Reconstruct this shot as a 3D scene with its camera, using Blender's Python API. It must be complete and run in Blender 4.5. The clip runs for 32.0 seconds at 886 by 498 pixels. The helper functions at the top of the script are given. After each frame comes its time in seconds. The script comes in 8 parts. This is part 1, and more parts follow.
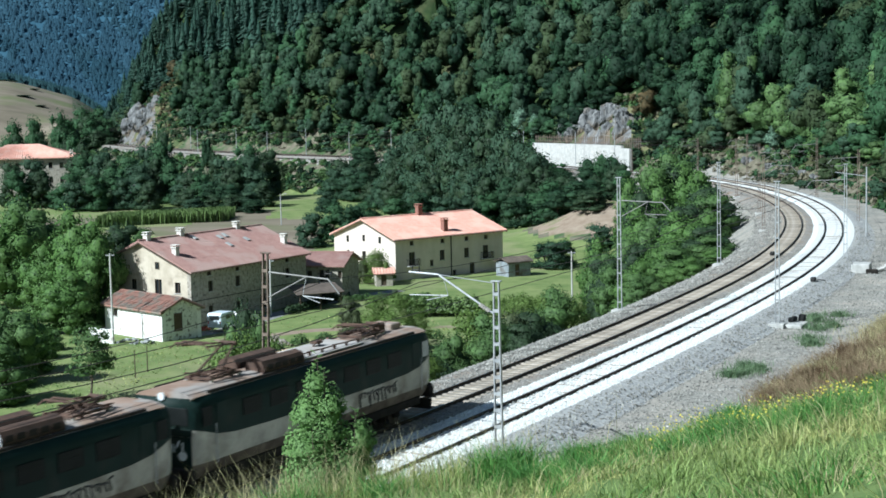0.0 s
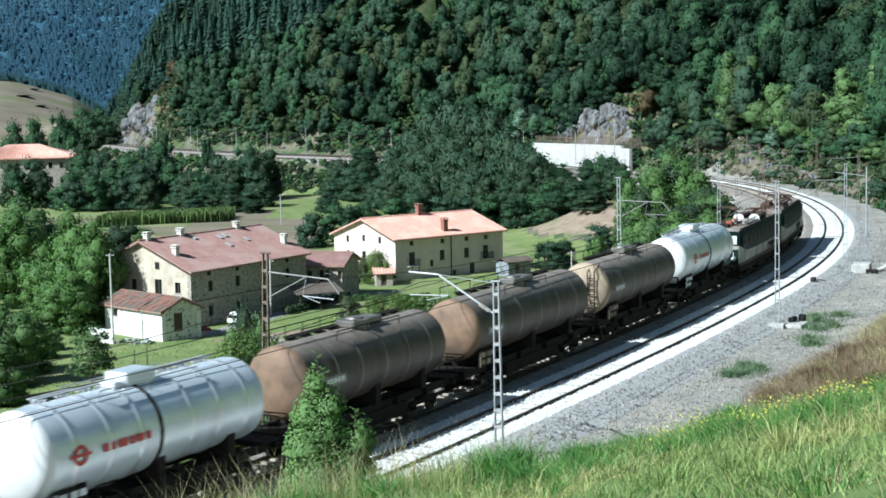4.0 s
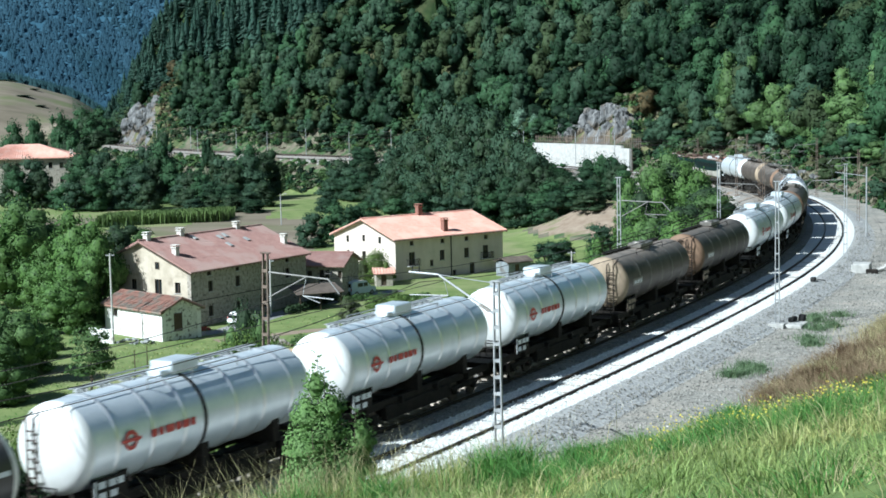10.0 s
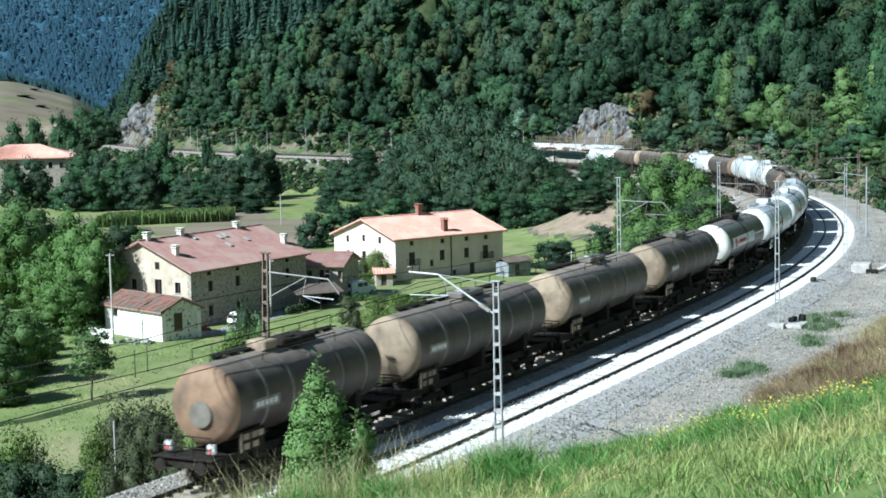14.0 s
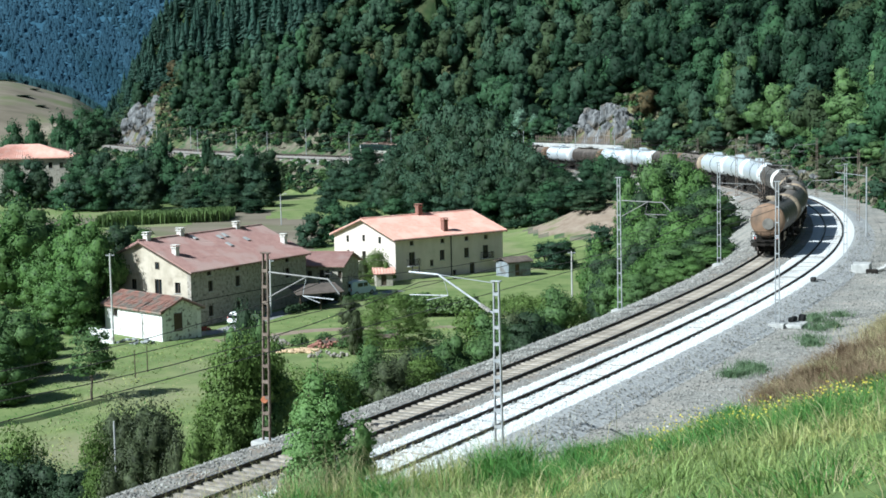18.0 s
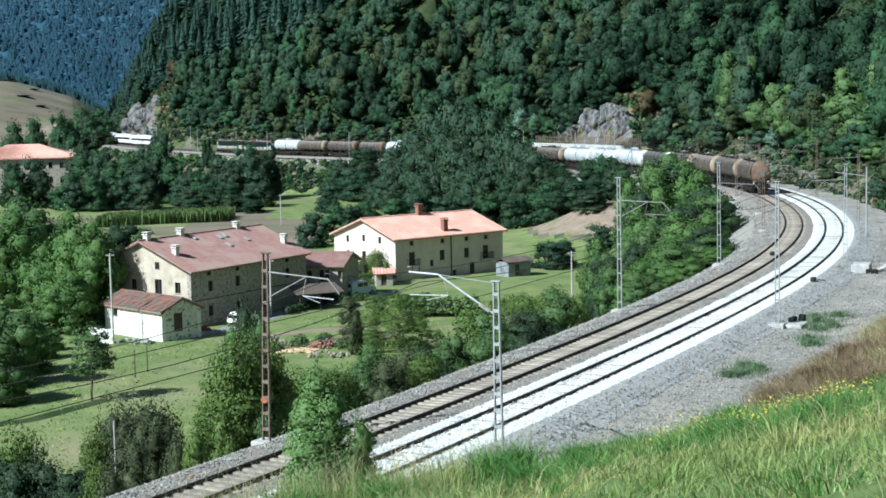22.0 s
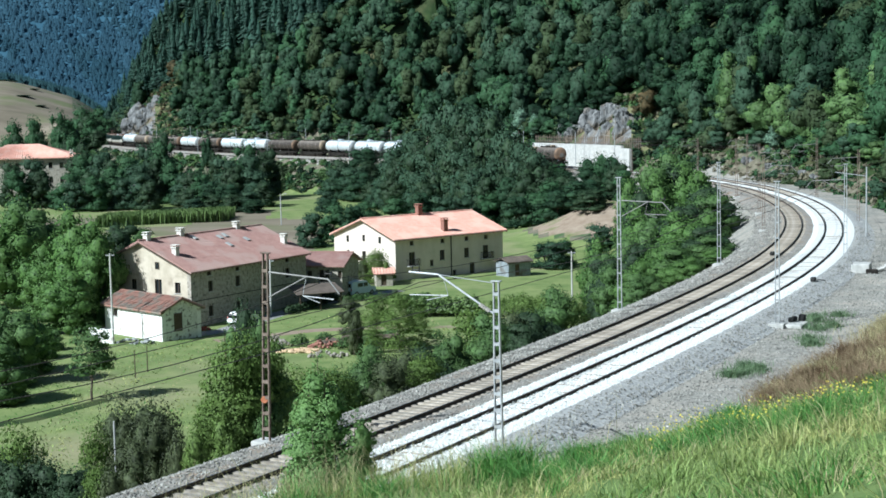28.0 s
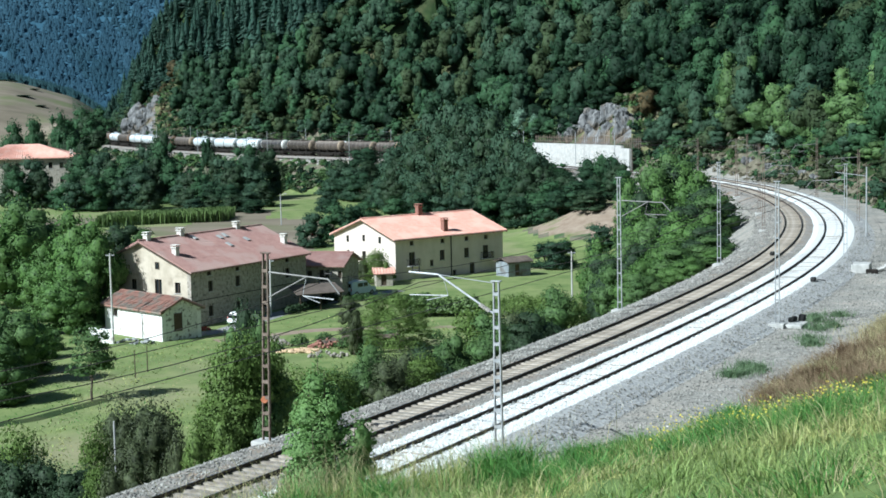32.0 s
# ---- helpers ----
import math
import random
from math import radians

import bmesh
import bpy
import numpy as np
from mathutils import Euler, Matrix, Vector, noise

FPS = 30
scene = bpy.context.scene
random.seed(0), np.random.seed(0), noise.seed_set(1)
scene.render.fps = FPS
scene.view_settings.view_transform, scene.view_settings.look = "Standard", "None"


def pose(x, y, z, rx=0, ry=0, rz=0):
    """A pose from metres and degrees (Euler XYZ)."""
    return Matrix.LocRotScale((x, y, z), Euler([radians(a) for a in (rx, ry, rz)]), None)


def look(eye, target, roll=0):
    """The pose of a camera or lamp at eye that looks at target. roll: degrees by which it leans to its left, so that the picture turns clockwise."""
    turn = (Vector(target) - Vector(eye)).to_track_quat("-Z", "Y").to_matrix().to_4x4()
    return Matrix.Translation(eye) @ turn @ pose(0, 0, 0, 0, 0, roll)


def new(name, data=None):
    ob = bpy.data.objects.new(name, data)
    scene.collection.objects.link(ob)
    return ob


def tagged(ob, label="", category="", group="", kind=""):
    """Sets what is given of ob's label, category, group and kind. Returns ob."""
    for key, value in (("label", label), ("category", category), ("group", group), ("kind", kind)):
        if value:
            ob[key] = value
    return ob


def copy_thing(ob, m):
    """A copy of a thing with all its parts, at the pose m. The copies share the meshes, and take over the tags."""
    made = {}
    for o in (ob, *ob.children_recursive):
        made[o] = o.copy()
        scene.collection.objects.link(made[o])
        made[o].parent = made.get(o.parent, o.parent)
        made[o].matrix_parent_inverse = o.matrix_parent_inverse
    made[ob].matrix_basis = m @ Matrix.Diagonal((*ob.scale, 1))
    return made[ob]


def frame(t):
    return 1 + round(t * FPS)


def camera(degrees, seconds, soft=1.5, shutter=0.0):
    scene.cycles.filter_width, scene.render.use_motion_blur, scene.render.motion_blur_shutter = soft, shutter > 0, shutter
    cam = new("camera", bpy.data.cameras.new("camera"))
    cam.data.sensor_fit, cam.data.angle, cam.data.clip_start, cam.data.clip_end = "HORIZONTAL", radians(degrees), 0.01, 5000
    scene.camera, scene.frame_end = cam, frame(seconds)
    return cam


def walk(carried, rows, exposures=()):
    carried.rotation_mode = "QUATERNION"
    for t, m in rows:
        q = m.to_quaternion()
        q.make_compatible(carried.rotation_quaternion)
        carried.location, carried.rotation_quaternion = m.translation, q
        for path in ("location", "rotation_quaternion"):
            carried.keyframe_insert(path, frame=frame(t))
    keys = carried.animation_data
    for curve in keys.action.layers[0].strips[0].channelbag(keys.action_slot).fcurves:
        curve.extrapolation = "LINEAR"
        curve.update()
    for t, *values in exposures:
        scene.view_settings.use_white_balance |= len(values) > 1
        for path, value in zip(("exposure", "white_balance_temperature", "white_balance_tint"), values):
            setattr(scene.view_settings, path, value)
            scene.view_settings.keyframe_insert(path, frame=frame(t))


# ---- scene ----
cam = camera(31.92, 32.0, soft=1.7, shutter=0.25)
EYE = (0.0, 0.0, 13.69)
AIM = look(EYE, (0.0, 100 * math.cos(0.09592), 13.69 - 100 * math.sin(0.09592)), -1.235)
walk(cam, [(0.0, AIM), (32.0, AIM)], [(t, e, 5480, 0) for t, e in ((0.0, 0.63), (1.0, 0.63), (2.0, 0.7), (3.0, 0.75), (6.0, 0.81), (7.0, 0.76), (8.0, 0.73), (11.0, 0.72), (12.0, 0.61), (13.0, 0.77),
                                                           (14.0, 0.84), (16.0, 0.73), (18.0, 0.68), (23.0, 0.66), (32.0, 0.65))])

# ---- light: late summer sun, clear sky ----
SUN = Vector((-0.857, -0.515, 0.0)).normalized()
SUN_EL = radians(41)
world = bpy.data.worlds.new("sky")
scene.world = world
world.use_nodes = True
wn = world.node_tree.nodes
sky = wn.new("ShaderNodeTexSky")
sky.sky_type, sky.sun_disc = "NISHITA", False
sky.sun_elevation, sky.sun_rotation = SUN_EL, math.atan2(SUN.x, SUN.y)
world.node_tree.links.new(sky.outputs[0], wn["Background"].inputs[0])
wn["Background"].inputs[1].default_value = 0.042
sun_data = bpy.data.lights.new("sun", "SUN")
sun_data.energy, sun_data.angle, sun_data.color = 5.0, radians(0.5), (1.0, 0.95, 0.88)
sun_ob = new("sun", sun_data)
sun_ob.matrix_world = look(SUN * 100 * math.cos(SUN_EL) + Vector((0, 0, 100 * math.sin(SUN_EL))), (0, 0, 0))

# ---- the railway's line: curvature by running length, metres ----
KNOT_S = [-420, -60, -20, 20, 50, 80, 110, 140, 170, 200, 240, 280, 330, 380, 440, 500, 560, 640, 720, 820, 920, 1400]
KNOT_K = [0.0006, 0.00075, 0.00091, 0.00107, 0.00196, 0.00361, 0.00369, 0.00374, 0.00348, 0.00288, 0.00286, 0.00315,
          0.00292, 0.00173, -0.00019, -0.00181, -0.00189, -0.0011, -0.00049, -0.00019, -0.00005, 0.0]
TRACK_GAP, RAIL_HALF = 4.07, 0.87
TS = np.arange(-420, 1401, 1.0)
TH = np.cumsum(np.interp(TS, KNOT_S, KNOT_K))
TH += 1.07405 - TH[420]
TX, TY = np.cumsum(np.cos(TH)), np.cumsum(np.sin(TH))
TX += -5.878 - TX[420]
TY += 60.0 - TY[420]


def grade(s):
    s = np.asarray(s, float)
    return -0.00096 * np.maximum(s - 40, 0) + np.interp(s, [175, 215, 270, 330, 440, 520, 600, 700], [0, -0.35, -1.1, -1.3, -1.1, -0.5, 0.1, 0.1])


def on_track(s, o, z=0.0):
    """World places at running length s, o metres to the left, z over the rail."""
    s = np.asarray(s, float)
    h = np.interp(s, TS, TH)
    return np.stack([np.interp(s, TS, TX) - np.sin(h) * o, np.interp(s, TS, TY) + np.cos(h) * o, grade(s) + z + 0 * s], -1)


def heading(s):
    return float(np.interp(s, TS, TH))


def to_track(x, y):
    """Running length and offset of many points."""
    x, y = np.ravel(x).astype(float), np.ravel(y).astype(float)
    s, o = np.zeros_like(x), np.zeros_like(x)
    cx, cy = TX[::5], TY[::5]
    for i in range(0, len(x), 4000):
        j = slice(i, i + 4000)
        k = ((x[j, None] - cx) ** 2 + (y[j, None] - cy) ** 2).argmin(1)
        si = TS[::5][k].copy()
        for _ in range(3):
            h = np.interp(si, TS, TH)
            px, py = np.interp(si, TS, TX), np.interp(si, TS, TY)
            si = np.clip(si + 0.8 * ((x[j] - px) * np.cos(h) + (y[j] - py) * np.sin(h)), -420, 1400)
        h = np.interp(si, TS, TH)
        px, py = np.interp(si, TS, TX), np.interp(si, TS, TY)
        d = np.hypot(x[j] - px, y[j] - py)
        side = -(x[j] - px) * np.sin(h) + (y[j] - py) * np.cos(h)
        s[j], o[j] = si, np.where(side >= 0, d, -d)
    return s, o


def ease(v, a, b):
    t = np.clip((v - a) / (b - a), 0, 1)
    return t * t * (3 - 2 * t)


def ripple(x, y, size, seed=0.0):
    """A cheap smooth relief of about -1 to 1."""
    u, v = x / size + seed, y / size - 1.7 * seed
    return (np.sin(u * 1.3 + 1.1 * np.sin(v * 0.9)) + np.sin(v * 1.7 + 1.3 * np.sin(u * 1.1 + 2)) + np.sin((u + v) * 2.3 + seed)) / 3


VALLEY = -10.7


def ground(x, y):
    """Height of the land, with running length and offset."""
    x, y = np.asarray(x, float), np.asarray(y, float)
    s, o = to_track(x, y)
    x, y = np.ravel(x), np.ravel(y)
    g = grade(s)
    # inside of the curve: shoulder, embankment, valley floor
    v = np.maximum(o - 3.6, 0)
    floor = VALLEY + 0.25 * ripple(x, y, 18)
    inner = np.maximum(g - 0.55 - v / 1.55, floor)
    # a raised earth bank below the far end of the meadow
    hump = 6.3 * np.exp(-(((x - 30) / 12) ** 2 + ((y - 269) / 15) ** 2))
    inner = np.where(o > 3.6, np.maximum(inner, floor + hump), inner)
    # far side of the valley: stubble hill and mountains
    r = np.hypot(x, y)
    ahead = np.clip(y / np.maximum(r, 1), 0, 1)
    across = -x / np.maximum(y, 1)
    rise = 39 * ease(r, 690, 980) * ease(across, 0.185, 0.24) * (0.68 + 0.32 * ease(across, 0.22, 0.285)) * (y > 0)
    rise = np.maximum(rise, 0.6 * np.maximum(r - 1180, 0) * ease(ahead, 0.3, 0.8))
    inner = inner + rise * (o > 0)
    # outside of the curve: gravel strip, cut slope, hillside
    u = -o
    steep = np.where(s > 440, 0.98, 0.72)
    k = np.maximum(u - 10.0 - 3 * ease(s, 60, 110) * (1 - ease(s, 200, 240)), 0)
    hill = g - 0.65 + steep * np.minimum(k, 75) + 0.35 * np.clip(k - 75, 0, 250)
    hill = hill + ease(k, 3, 30) * 3.0 * ripple(x, y, 15, 3)
    # bare rock faces stand steeper
    rock = np.exp(-((s - 296) / 16) ** 2) + np.exp(-((s - 600) / 42) ** 2)
    hill = hill + rock * 5 * ease(k, 0.3, 5) * (1 - ease(k, 18, 34))
    hill = hill + 18 * ease(s, 600, 700) * ease(k, 4, 34)
    far = ease(s, 725, 800)
    hill = hill * (1 - far) + (VALLEY + 4 + rise) * far
    crest = np.interp(s, [-60, -34, -27, -22, -11, 11, 60], [7.7, 7.5, 6.9, 6.15, 4.4, 1.8, 2.4])
    bank = g - 0.65 + (crest + 0.65) * ease(u, 11.3, 21.5) + np.clip(u - 20.5, 0, 17) * 0.32 + np.clip(u - 37.5, 0, 150) * 0.5
    bank = bank + 0.12 * ripple(x, y, 1.7, 5) * ease(u, 13, 18)
    bank = bank - 0.32 * ease(u, 17.5, 21.5) * ease(x, -3.5, 1.5)
    w = ease(s, 60, 100)
    outer = bank * (1 - w) + hill * w
    outer = np.where(u < 9.5, g - 0.65, outer)
    z = np.where(o > 0, inner, outer)
    away = ease(s, 765, 820)
    z = z * (1 - away) + (VALLEY + 3 + rise) * away
    return z, s, o


# ---- mesh helpers ----
def mesh_of(name, verts, faces, mats, index=None, smooth=False, normals=None):
    """A mesh from arrays; all faces have the same number of corners."""
    verts, faces = np.asarray(verts, np.float32), np.asarray(faces, np.int32)
    me = bpy.data.meshes.new(name)
    n, k = faces.shape
    me.vertices.add(len(verts))
    me.vertices.foreach_set("co", verts.ravel())
    me.loops.add(n * k)
    me.loops.foreach_set("vertex_index", faces.ravel())
    me.polygons.add(n)
    me.polygons.foreach_set("loop_start", np.arange(0, n * k, k, dtype=np.int32))
    for m in mats:
        me.materials.append(m)
    if index is not None:
        me.polygons.foreach_set("material_index", np.asarray(index, np.int32))
    me.polygons.foreach_set("use_smooth", np.full(n, smooth, bool))
    me.update(calc_edges=True)
    if normals is not None:
        me.polygons.foreach_set("use_smooth", np.full(n, True, bool))
        me.normals_split_custom_set_from_vertices(np.asarray(normals, np.float32))
    return me


def part(name, bm, material, parent=None, label="", smooth=False):
    """Links a bmesh or a mesh as one object, under a thing where one is given."""
    if isinstance(bm, bmesh.types.BMesh):
        me = bpy.data.meshes.new(name)
        for f in bm.faces:
            f.smooth = smooth
        bm.to_mesh(me)
        bm.free()
        for m in material if isinstance(material, (list, tuple)) else [material]:
            me.materials.append(m)
    else:
        me = bm
    ob = new(name, me)
    if parent is not None:
        ob.parent = parent
    if label:
        ob["label"] = label
    return ob


def thing(name, m, label, category, group="", kind=""):
    ob = new(name)
    ob.matrix_basis = m
    return tagged(ob, label, category, group, kind)


def box(bm, c, size, turn=(0, 0, 0), bevel=0.0):
    """Adds a box by its centre and size."""
    m = Matrix.LocRotScale(c, Euler([radians(a) for a in turn]), size)
    got = bmesh.ops.create_cube(bm, size=1.0, matrix=m)
    if bevel:
        edges = list({e for v in got["verts"] for e in v.link_edges})
        bmesh.ops.bevel(bm, geom=edges, offset=bevel, segments=1, affect="EDGES")
    return bm


def tube(bm, a, b, r, r2=None, n=8):
    """Adds a round bar from a to b."""
    a, b = Vector(a), Vector(b)
    d = b - a
    m = Matrix.Translation((a + b) / 2) @ d.to_track_quat("Z", "Y").to_matrix().to_4x4()
    bmesh.ops.create_cone(bm, cap_ends=True, segments=n, radius1=r, radius2=r if r2 is None else r2, depth=d.length, matrix=m)
    return bm


def spin_x(bm, rows, n=28, c=(0, 0, 0)):
    """Adds a body of revolution about the x axis through c; rows of (x, r)."""
    rings = []
    for x, r in rows:
        if r < 1e-4:
            rings.append([bm.verts.new((c[0] + x, c[1], c[2]))])
        else:
            rings.append([bm.verts.new((c[0] + x, c[1] + r * math.cos(2 * math.pi * i / n), c[2] + r * math.sin(2 * math.pi * i / n))) for i in range(n)])
    for p, q in zip(rings, rings[1:]):
        for i in range(n):
            j = (i + 1) % n
            if len(p) == 1:
                bm.faces.new((p[0], q[j], q[i]))
            elif len(q) == 1:
                bm.faces.new((p[i], p[j], q[0]))
            else:
                bm.faces.new((p[i], p[j], q[j], q[i]))
    bmesh.ops.recalc_face_normals(bm, faces=bm.faces)
    return bm


def prism(bm, profile, axis, a, b):
    """Adds a closed outline pushed along an axis from a to b; axis x: outline (y, z), y: (x, z), z: (x, y)."""
    put = {"x": lambda p, t: (t, p[0], p[1]), "y": lambda p, t: (p[0], t, p[1]), "z": lambda p, t: (p[0], p[1], t)}[axis]
    lo = [bm.verts.new(put(p, a)) for p in profile]
    hi = [bm.verts.new(put(p, b)) for p in profile]
    n = len(profile)
    bm.faces.new(lo)
    bm.faces.new(hi)
    for i in range(n):
        bm.faces.new((lo[i], lo[(i + 1) % n], hi[(i + 1) % n], hi[i]))
    bmesh.ops.recalc_face_normals(bm, faces=bm.faces)
    return bm


def sweep(name, outline, s0, s1, step, mats, index=None, rough=0.0, rng=None):
    """A mesh of an outline of (o, z) carried along the line."""
    s = np.arange(s0, s1 + 0.01, step)
    cols = []
    for o, z in outline:
        if rough:
            q = on_track(s, o, z)
            q[:, 2] += rng.uniform(-rough, rough, len(s))
            cols.append(q)
        else:
            cols.append(on_track(s, o, z))
    v = np.stack(cols, 1)
    n, m = v.shape[:2]
    a = (np.arange(n - 1)[:, None] * m + np.arange(m - 1)).ravel()
    f = np.stack([a, a + m, a + m + 1, a + 1], 1)
    idx = np.tile(index, n - 1) if index is not None else None
    return mesh_of(name, v.reshape(-1, 3), f, mats, idx)


# ---- materials ----
def links(m):
    return m.node_tree.nodes, m.node_tree.links


def stuff_mat(name, low, high, scale=1.0, rough=0.85, metal=0.0, bump=0.0, fine=8.0, spread="none", amount=0.25, patch=None, patch_scale=0.1,
              patch_at=(0.5, 0.6), gloss=0.5, through_light=0.0, stretch=(1, 1, 1), sunlit_dust=None):
    """Two tones by noise at one scale, an optional third in patches at another, bump from fine grain, tone varied by piece or island."""
    m = bpy.data.materials.new(name)
    m.use_nodes = True
    nodes, wire = links(m)
    bsdf = nodes["Principled BSDF"]
    co = nodes.new("ShaderNodeTexCoord")
    mp = nodes.new("ShaderNodeMapping")
    mp.inputs["Scale"].default_value = stretch
    wire.new(co.outputs["Object"], mp.inputs[0])
    n1 = nodes.new("ShaderNodeTexNoise")
    n1.inputs["Scale"].default_value, n1.inputs["Detail"].default_value, n1.inputs["Roughness"].default_value = scale, 6, 0.65
    wire.new(mp.outputs[0], n1.inputs["Vector"])
    ramp = nodes.new("ShaderNodeValToRGB")
    ramp.color_ramp.elements[0].position, ramp.color_ramp.elements[1].position = 0.33, 0.68
    ramp.color_ramp.elements[0].color, ramp.color_ramp.elements[1].color = (*low, 1), (*high, 1)
    wire.new(n1.outputs[0], ramp.inputs[0])
    col = ramp.outputs[0]
    if patch:
        n2 = nodes.new("ShaderNodeTexNoise")
        n2.inputs["Scale"].default_value, n2.inputs["Detail"].default_value = patch_scale, 4
        wire.new(co.outputs["Object"], n2.inputs["Vector"])
        r2 = nodes.new("ShaderNodeValToRGB")
        r2.color_ramp.elements[0].position, r2.color_ramp.elements[1].position = patch_at
        wire.new(n2.outputs[0], r2.inputs[0])
        mix = nodes.new("ShaderNodeMixRGB")
        mix.inputs[2].default_value = (*patch, 1)
        wire.new(r2.outputs[0], mix.inputs[0])
        wire.new(col, mix.inputs[1])
        col = mix.outputs[0]
    if sunlit_dust:
        # dust and sunlit paleness painted on upward faces, broken up by noise
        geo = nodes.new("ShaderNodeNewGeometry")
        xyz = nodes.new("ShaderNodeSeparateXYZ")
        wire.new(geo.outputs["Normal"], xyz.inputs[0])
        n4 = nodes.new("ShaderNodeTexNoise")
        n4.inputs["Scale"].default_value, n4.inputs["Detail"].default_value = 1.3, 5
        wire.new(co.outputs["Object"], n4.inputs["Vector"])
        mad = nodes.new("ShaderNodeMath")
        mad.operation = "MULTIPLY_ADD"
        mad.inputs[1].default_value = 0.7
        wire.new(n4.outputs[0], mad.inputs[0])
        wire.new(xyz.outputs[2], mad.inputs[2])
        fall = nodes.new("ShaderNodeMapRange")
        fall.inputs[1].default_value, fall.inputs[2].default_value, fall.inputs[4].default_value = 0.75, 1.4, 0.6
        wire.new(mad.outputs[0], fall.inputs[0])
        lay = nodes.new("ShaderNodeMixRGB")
        lay.inputs[2].default_value = (*sunlit_dust, 1)
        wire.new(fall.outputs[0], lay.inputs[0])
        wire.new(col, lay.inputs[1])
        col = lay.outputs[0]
    if spread != "none":
        if spread == "object":
            src = nodes.new("ShaderNodeObjectInfo").outputs["Random"]
        else:
            src = nodes.new("ShaderNodeNewGeometry").outputs["Random Per Island"]
        rng_map = nodes.new("ShaderNodeMapRange")
        rng_map.inputs[3].default_value, rng_map.inputs[4].default_value = 1 - amount, 1 + amount
        wire.new(src, rng_map.inputs[0])
        mul = nodes.new("ShaderNodeVectorMath")
        mul.operation = "MULTIPLY"
        wire.new(col, mul.inputs[0])
        wire.new(rng_map.outputs[0], mul.inputs[1])
        col = mul.outputs[0]
    wire.new(col, bsdf.inputs["Base Color"])
    bsdf.inputs["Roughness"].default_value, bsdf.inputs["Metallic"].default_value = rough, metal
    bsdf.inputs["Specular IOR Level"].default_value = gloss
    if bump:
        n3 = nodes.new("ShaderNodeTexNoise")
        n3.inputs["Scale"].default_value, n3.inputs["Detail"].default_value = fine, 5
        wire.new(mp.outputs[0], n3.inputs["Vector"])
        bp = nodes.new("ShaderNodeBump")
        bp.inputs["Strength"].default_value, bp.inputs["Distance"].default_value = min(1.0, bump * 4), bump
        wire.new(n3.outputs[0], bp.inputs["Height"])
        wire.new(bp.outputs[0], bsdf.inputs["Normal"])
    if through_light:
        tr = nodes.new("ShaderNodeBsdfTranslucent")
        wire.new(col, tr.inputs[0])
        mx = nodes.new("ShaderNodeMixShader")
        mx.inputs[0].default_value = through_light
        wire.new(bsdf.outputs[0], mx.inputs[1])
        wire.new(tr.outputs[0], mx.inputs[2])
        wire.new(mx.outputs[0], nodes["Material Output"].inputs[0])
    return m


M = {}
M["meadow"] = stuff_mat("meadow_grass", (0.1105, 0.16, 0.0504), (0.208, 0.2438, 0.0936), 0.35, 0.9, bump=0.1, fine=5, patch=(0.26, 0.245, 0.14), patch_scale=0.06, patch_at=(0.52, 0.72), gloss=0.2)
M["dry"] = stuff_mat("stubble_field", (0.128, 0.108, 0.0779), (0.232, 0.196, 0.1476), 0.06, 0.95, bump=0.05, fine=4, patch=(0.13, 0.14, 0.07), patch_scale=0.03, patch_at=(0.5, 0.66), gloss=0.2, stretch=(0.35, 1, 1))
M["gravel"] = stuff_mat("grey_gravel", (0.134, 0.13, 0.117), (0.36, 0.346, 0.312), 3.0, 0.95, bump=0.06, fine=14, patch=(0.34, 0.31, 0.27), patch_scale=0.35, patch_at=(0.45, 0.7), gloss=0.3)
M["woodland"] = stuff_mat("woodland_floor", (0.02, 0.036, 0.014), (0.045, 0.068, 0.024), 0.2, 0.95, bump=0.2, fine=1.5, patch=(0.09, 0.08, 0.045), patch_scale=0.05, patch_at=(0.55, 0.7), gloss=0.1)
M["bankgrass"] = stuff_mat("bank_turf", (0.07, 0.12, 0.035), (0.16, 0.21, 0.07), 1.4, 0.95, bump=0.08, fine=18, gloss=0.2)
M["scrub"] = stuff_mat("dry_scrub_slope", (0.1, 0.09, 0.065), (0.19, 0.17, 0.125), 0.7, 0.95, bump=0.12, fine=4, patch=(0.06, 0.1, 0.04), patch_scale=0.25, patch_at=(0.45, 0.6), gloss=0.2)
M["slope_grass"] = stuff_mat("sunburnt_slope_grass", (0.096, 0.1025, 0.048), (0.2, 0.1845, 0.104), 0.35, 0.95, bump=0.25, fine=2.5, patch=(0.07, 0.095, 0.04), patch_scale=0.22, patch_at=(0.5, 0.62), gloss=0.1)
M["earth"] = stuff_mat("bare_earth", (0.216, 0.161, 0.119), (0.3024, 0.245, 0.189), 0.6, 0.95, bump=0.12, fine=3, patch=(0.12, 0.15, 0.05), patch_scale=0.22, patch_at=(0.52, 0.68), gloss=0.2)
# the haze of distance is put into this slope's bluish colour
M["mountain"] = stuff_mat("hazed_conifer_slope", (0.045, 0.1, 0.145), (0.058, 0.122, 0.172), 0.02, 1.0, gloss=0.0)
M["ballast_old"] = stuff_mat("weathered_ballast", (0.17, 0.1554, 0.1386), (0.323, 0.3024, 0.2772), 6, 0.95, bump=0.06, fine=22, patch=(0.23, 0.17, 0.12), patch_scale=0.5, patch_at=(0.5, 0.75), gloss=0.3)
M["ballast_new"] = stuff_mat("fresh_limestone_ballast", (0.5, 0.5, 0.49), (0.78, 0.78, 0.76), 7, 0.95, bump=0.07, fine=20, gloss=0.3)
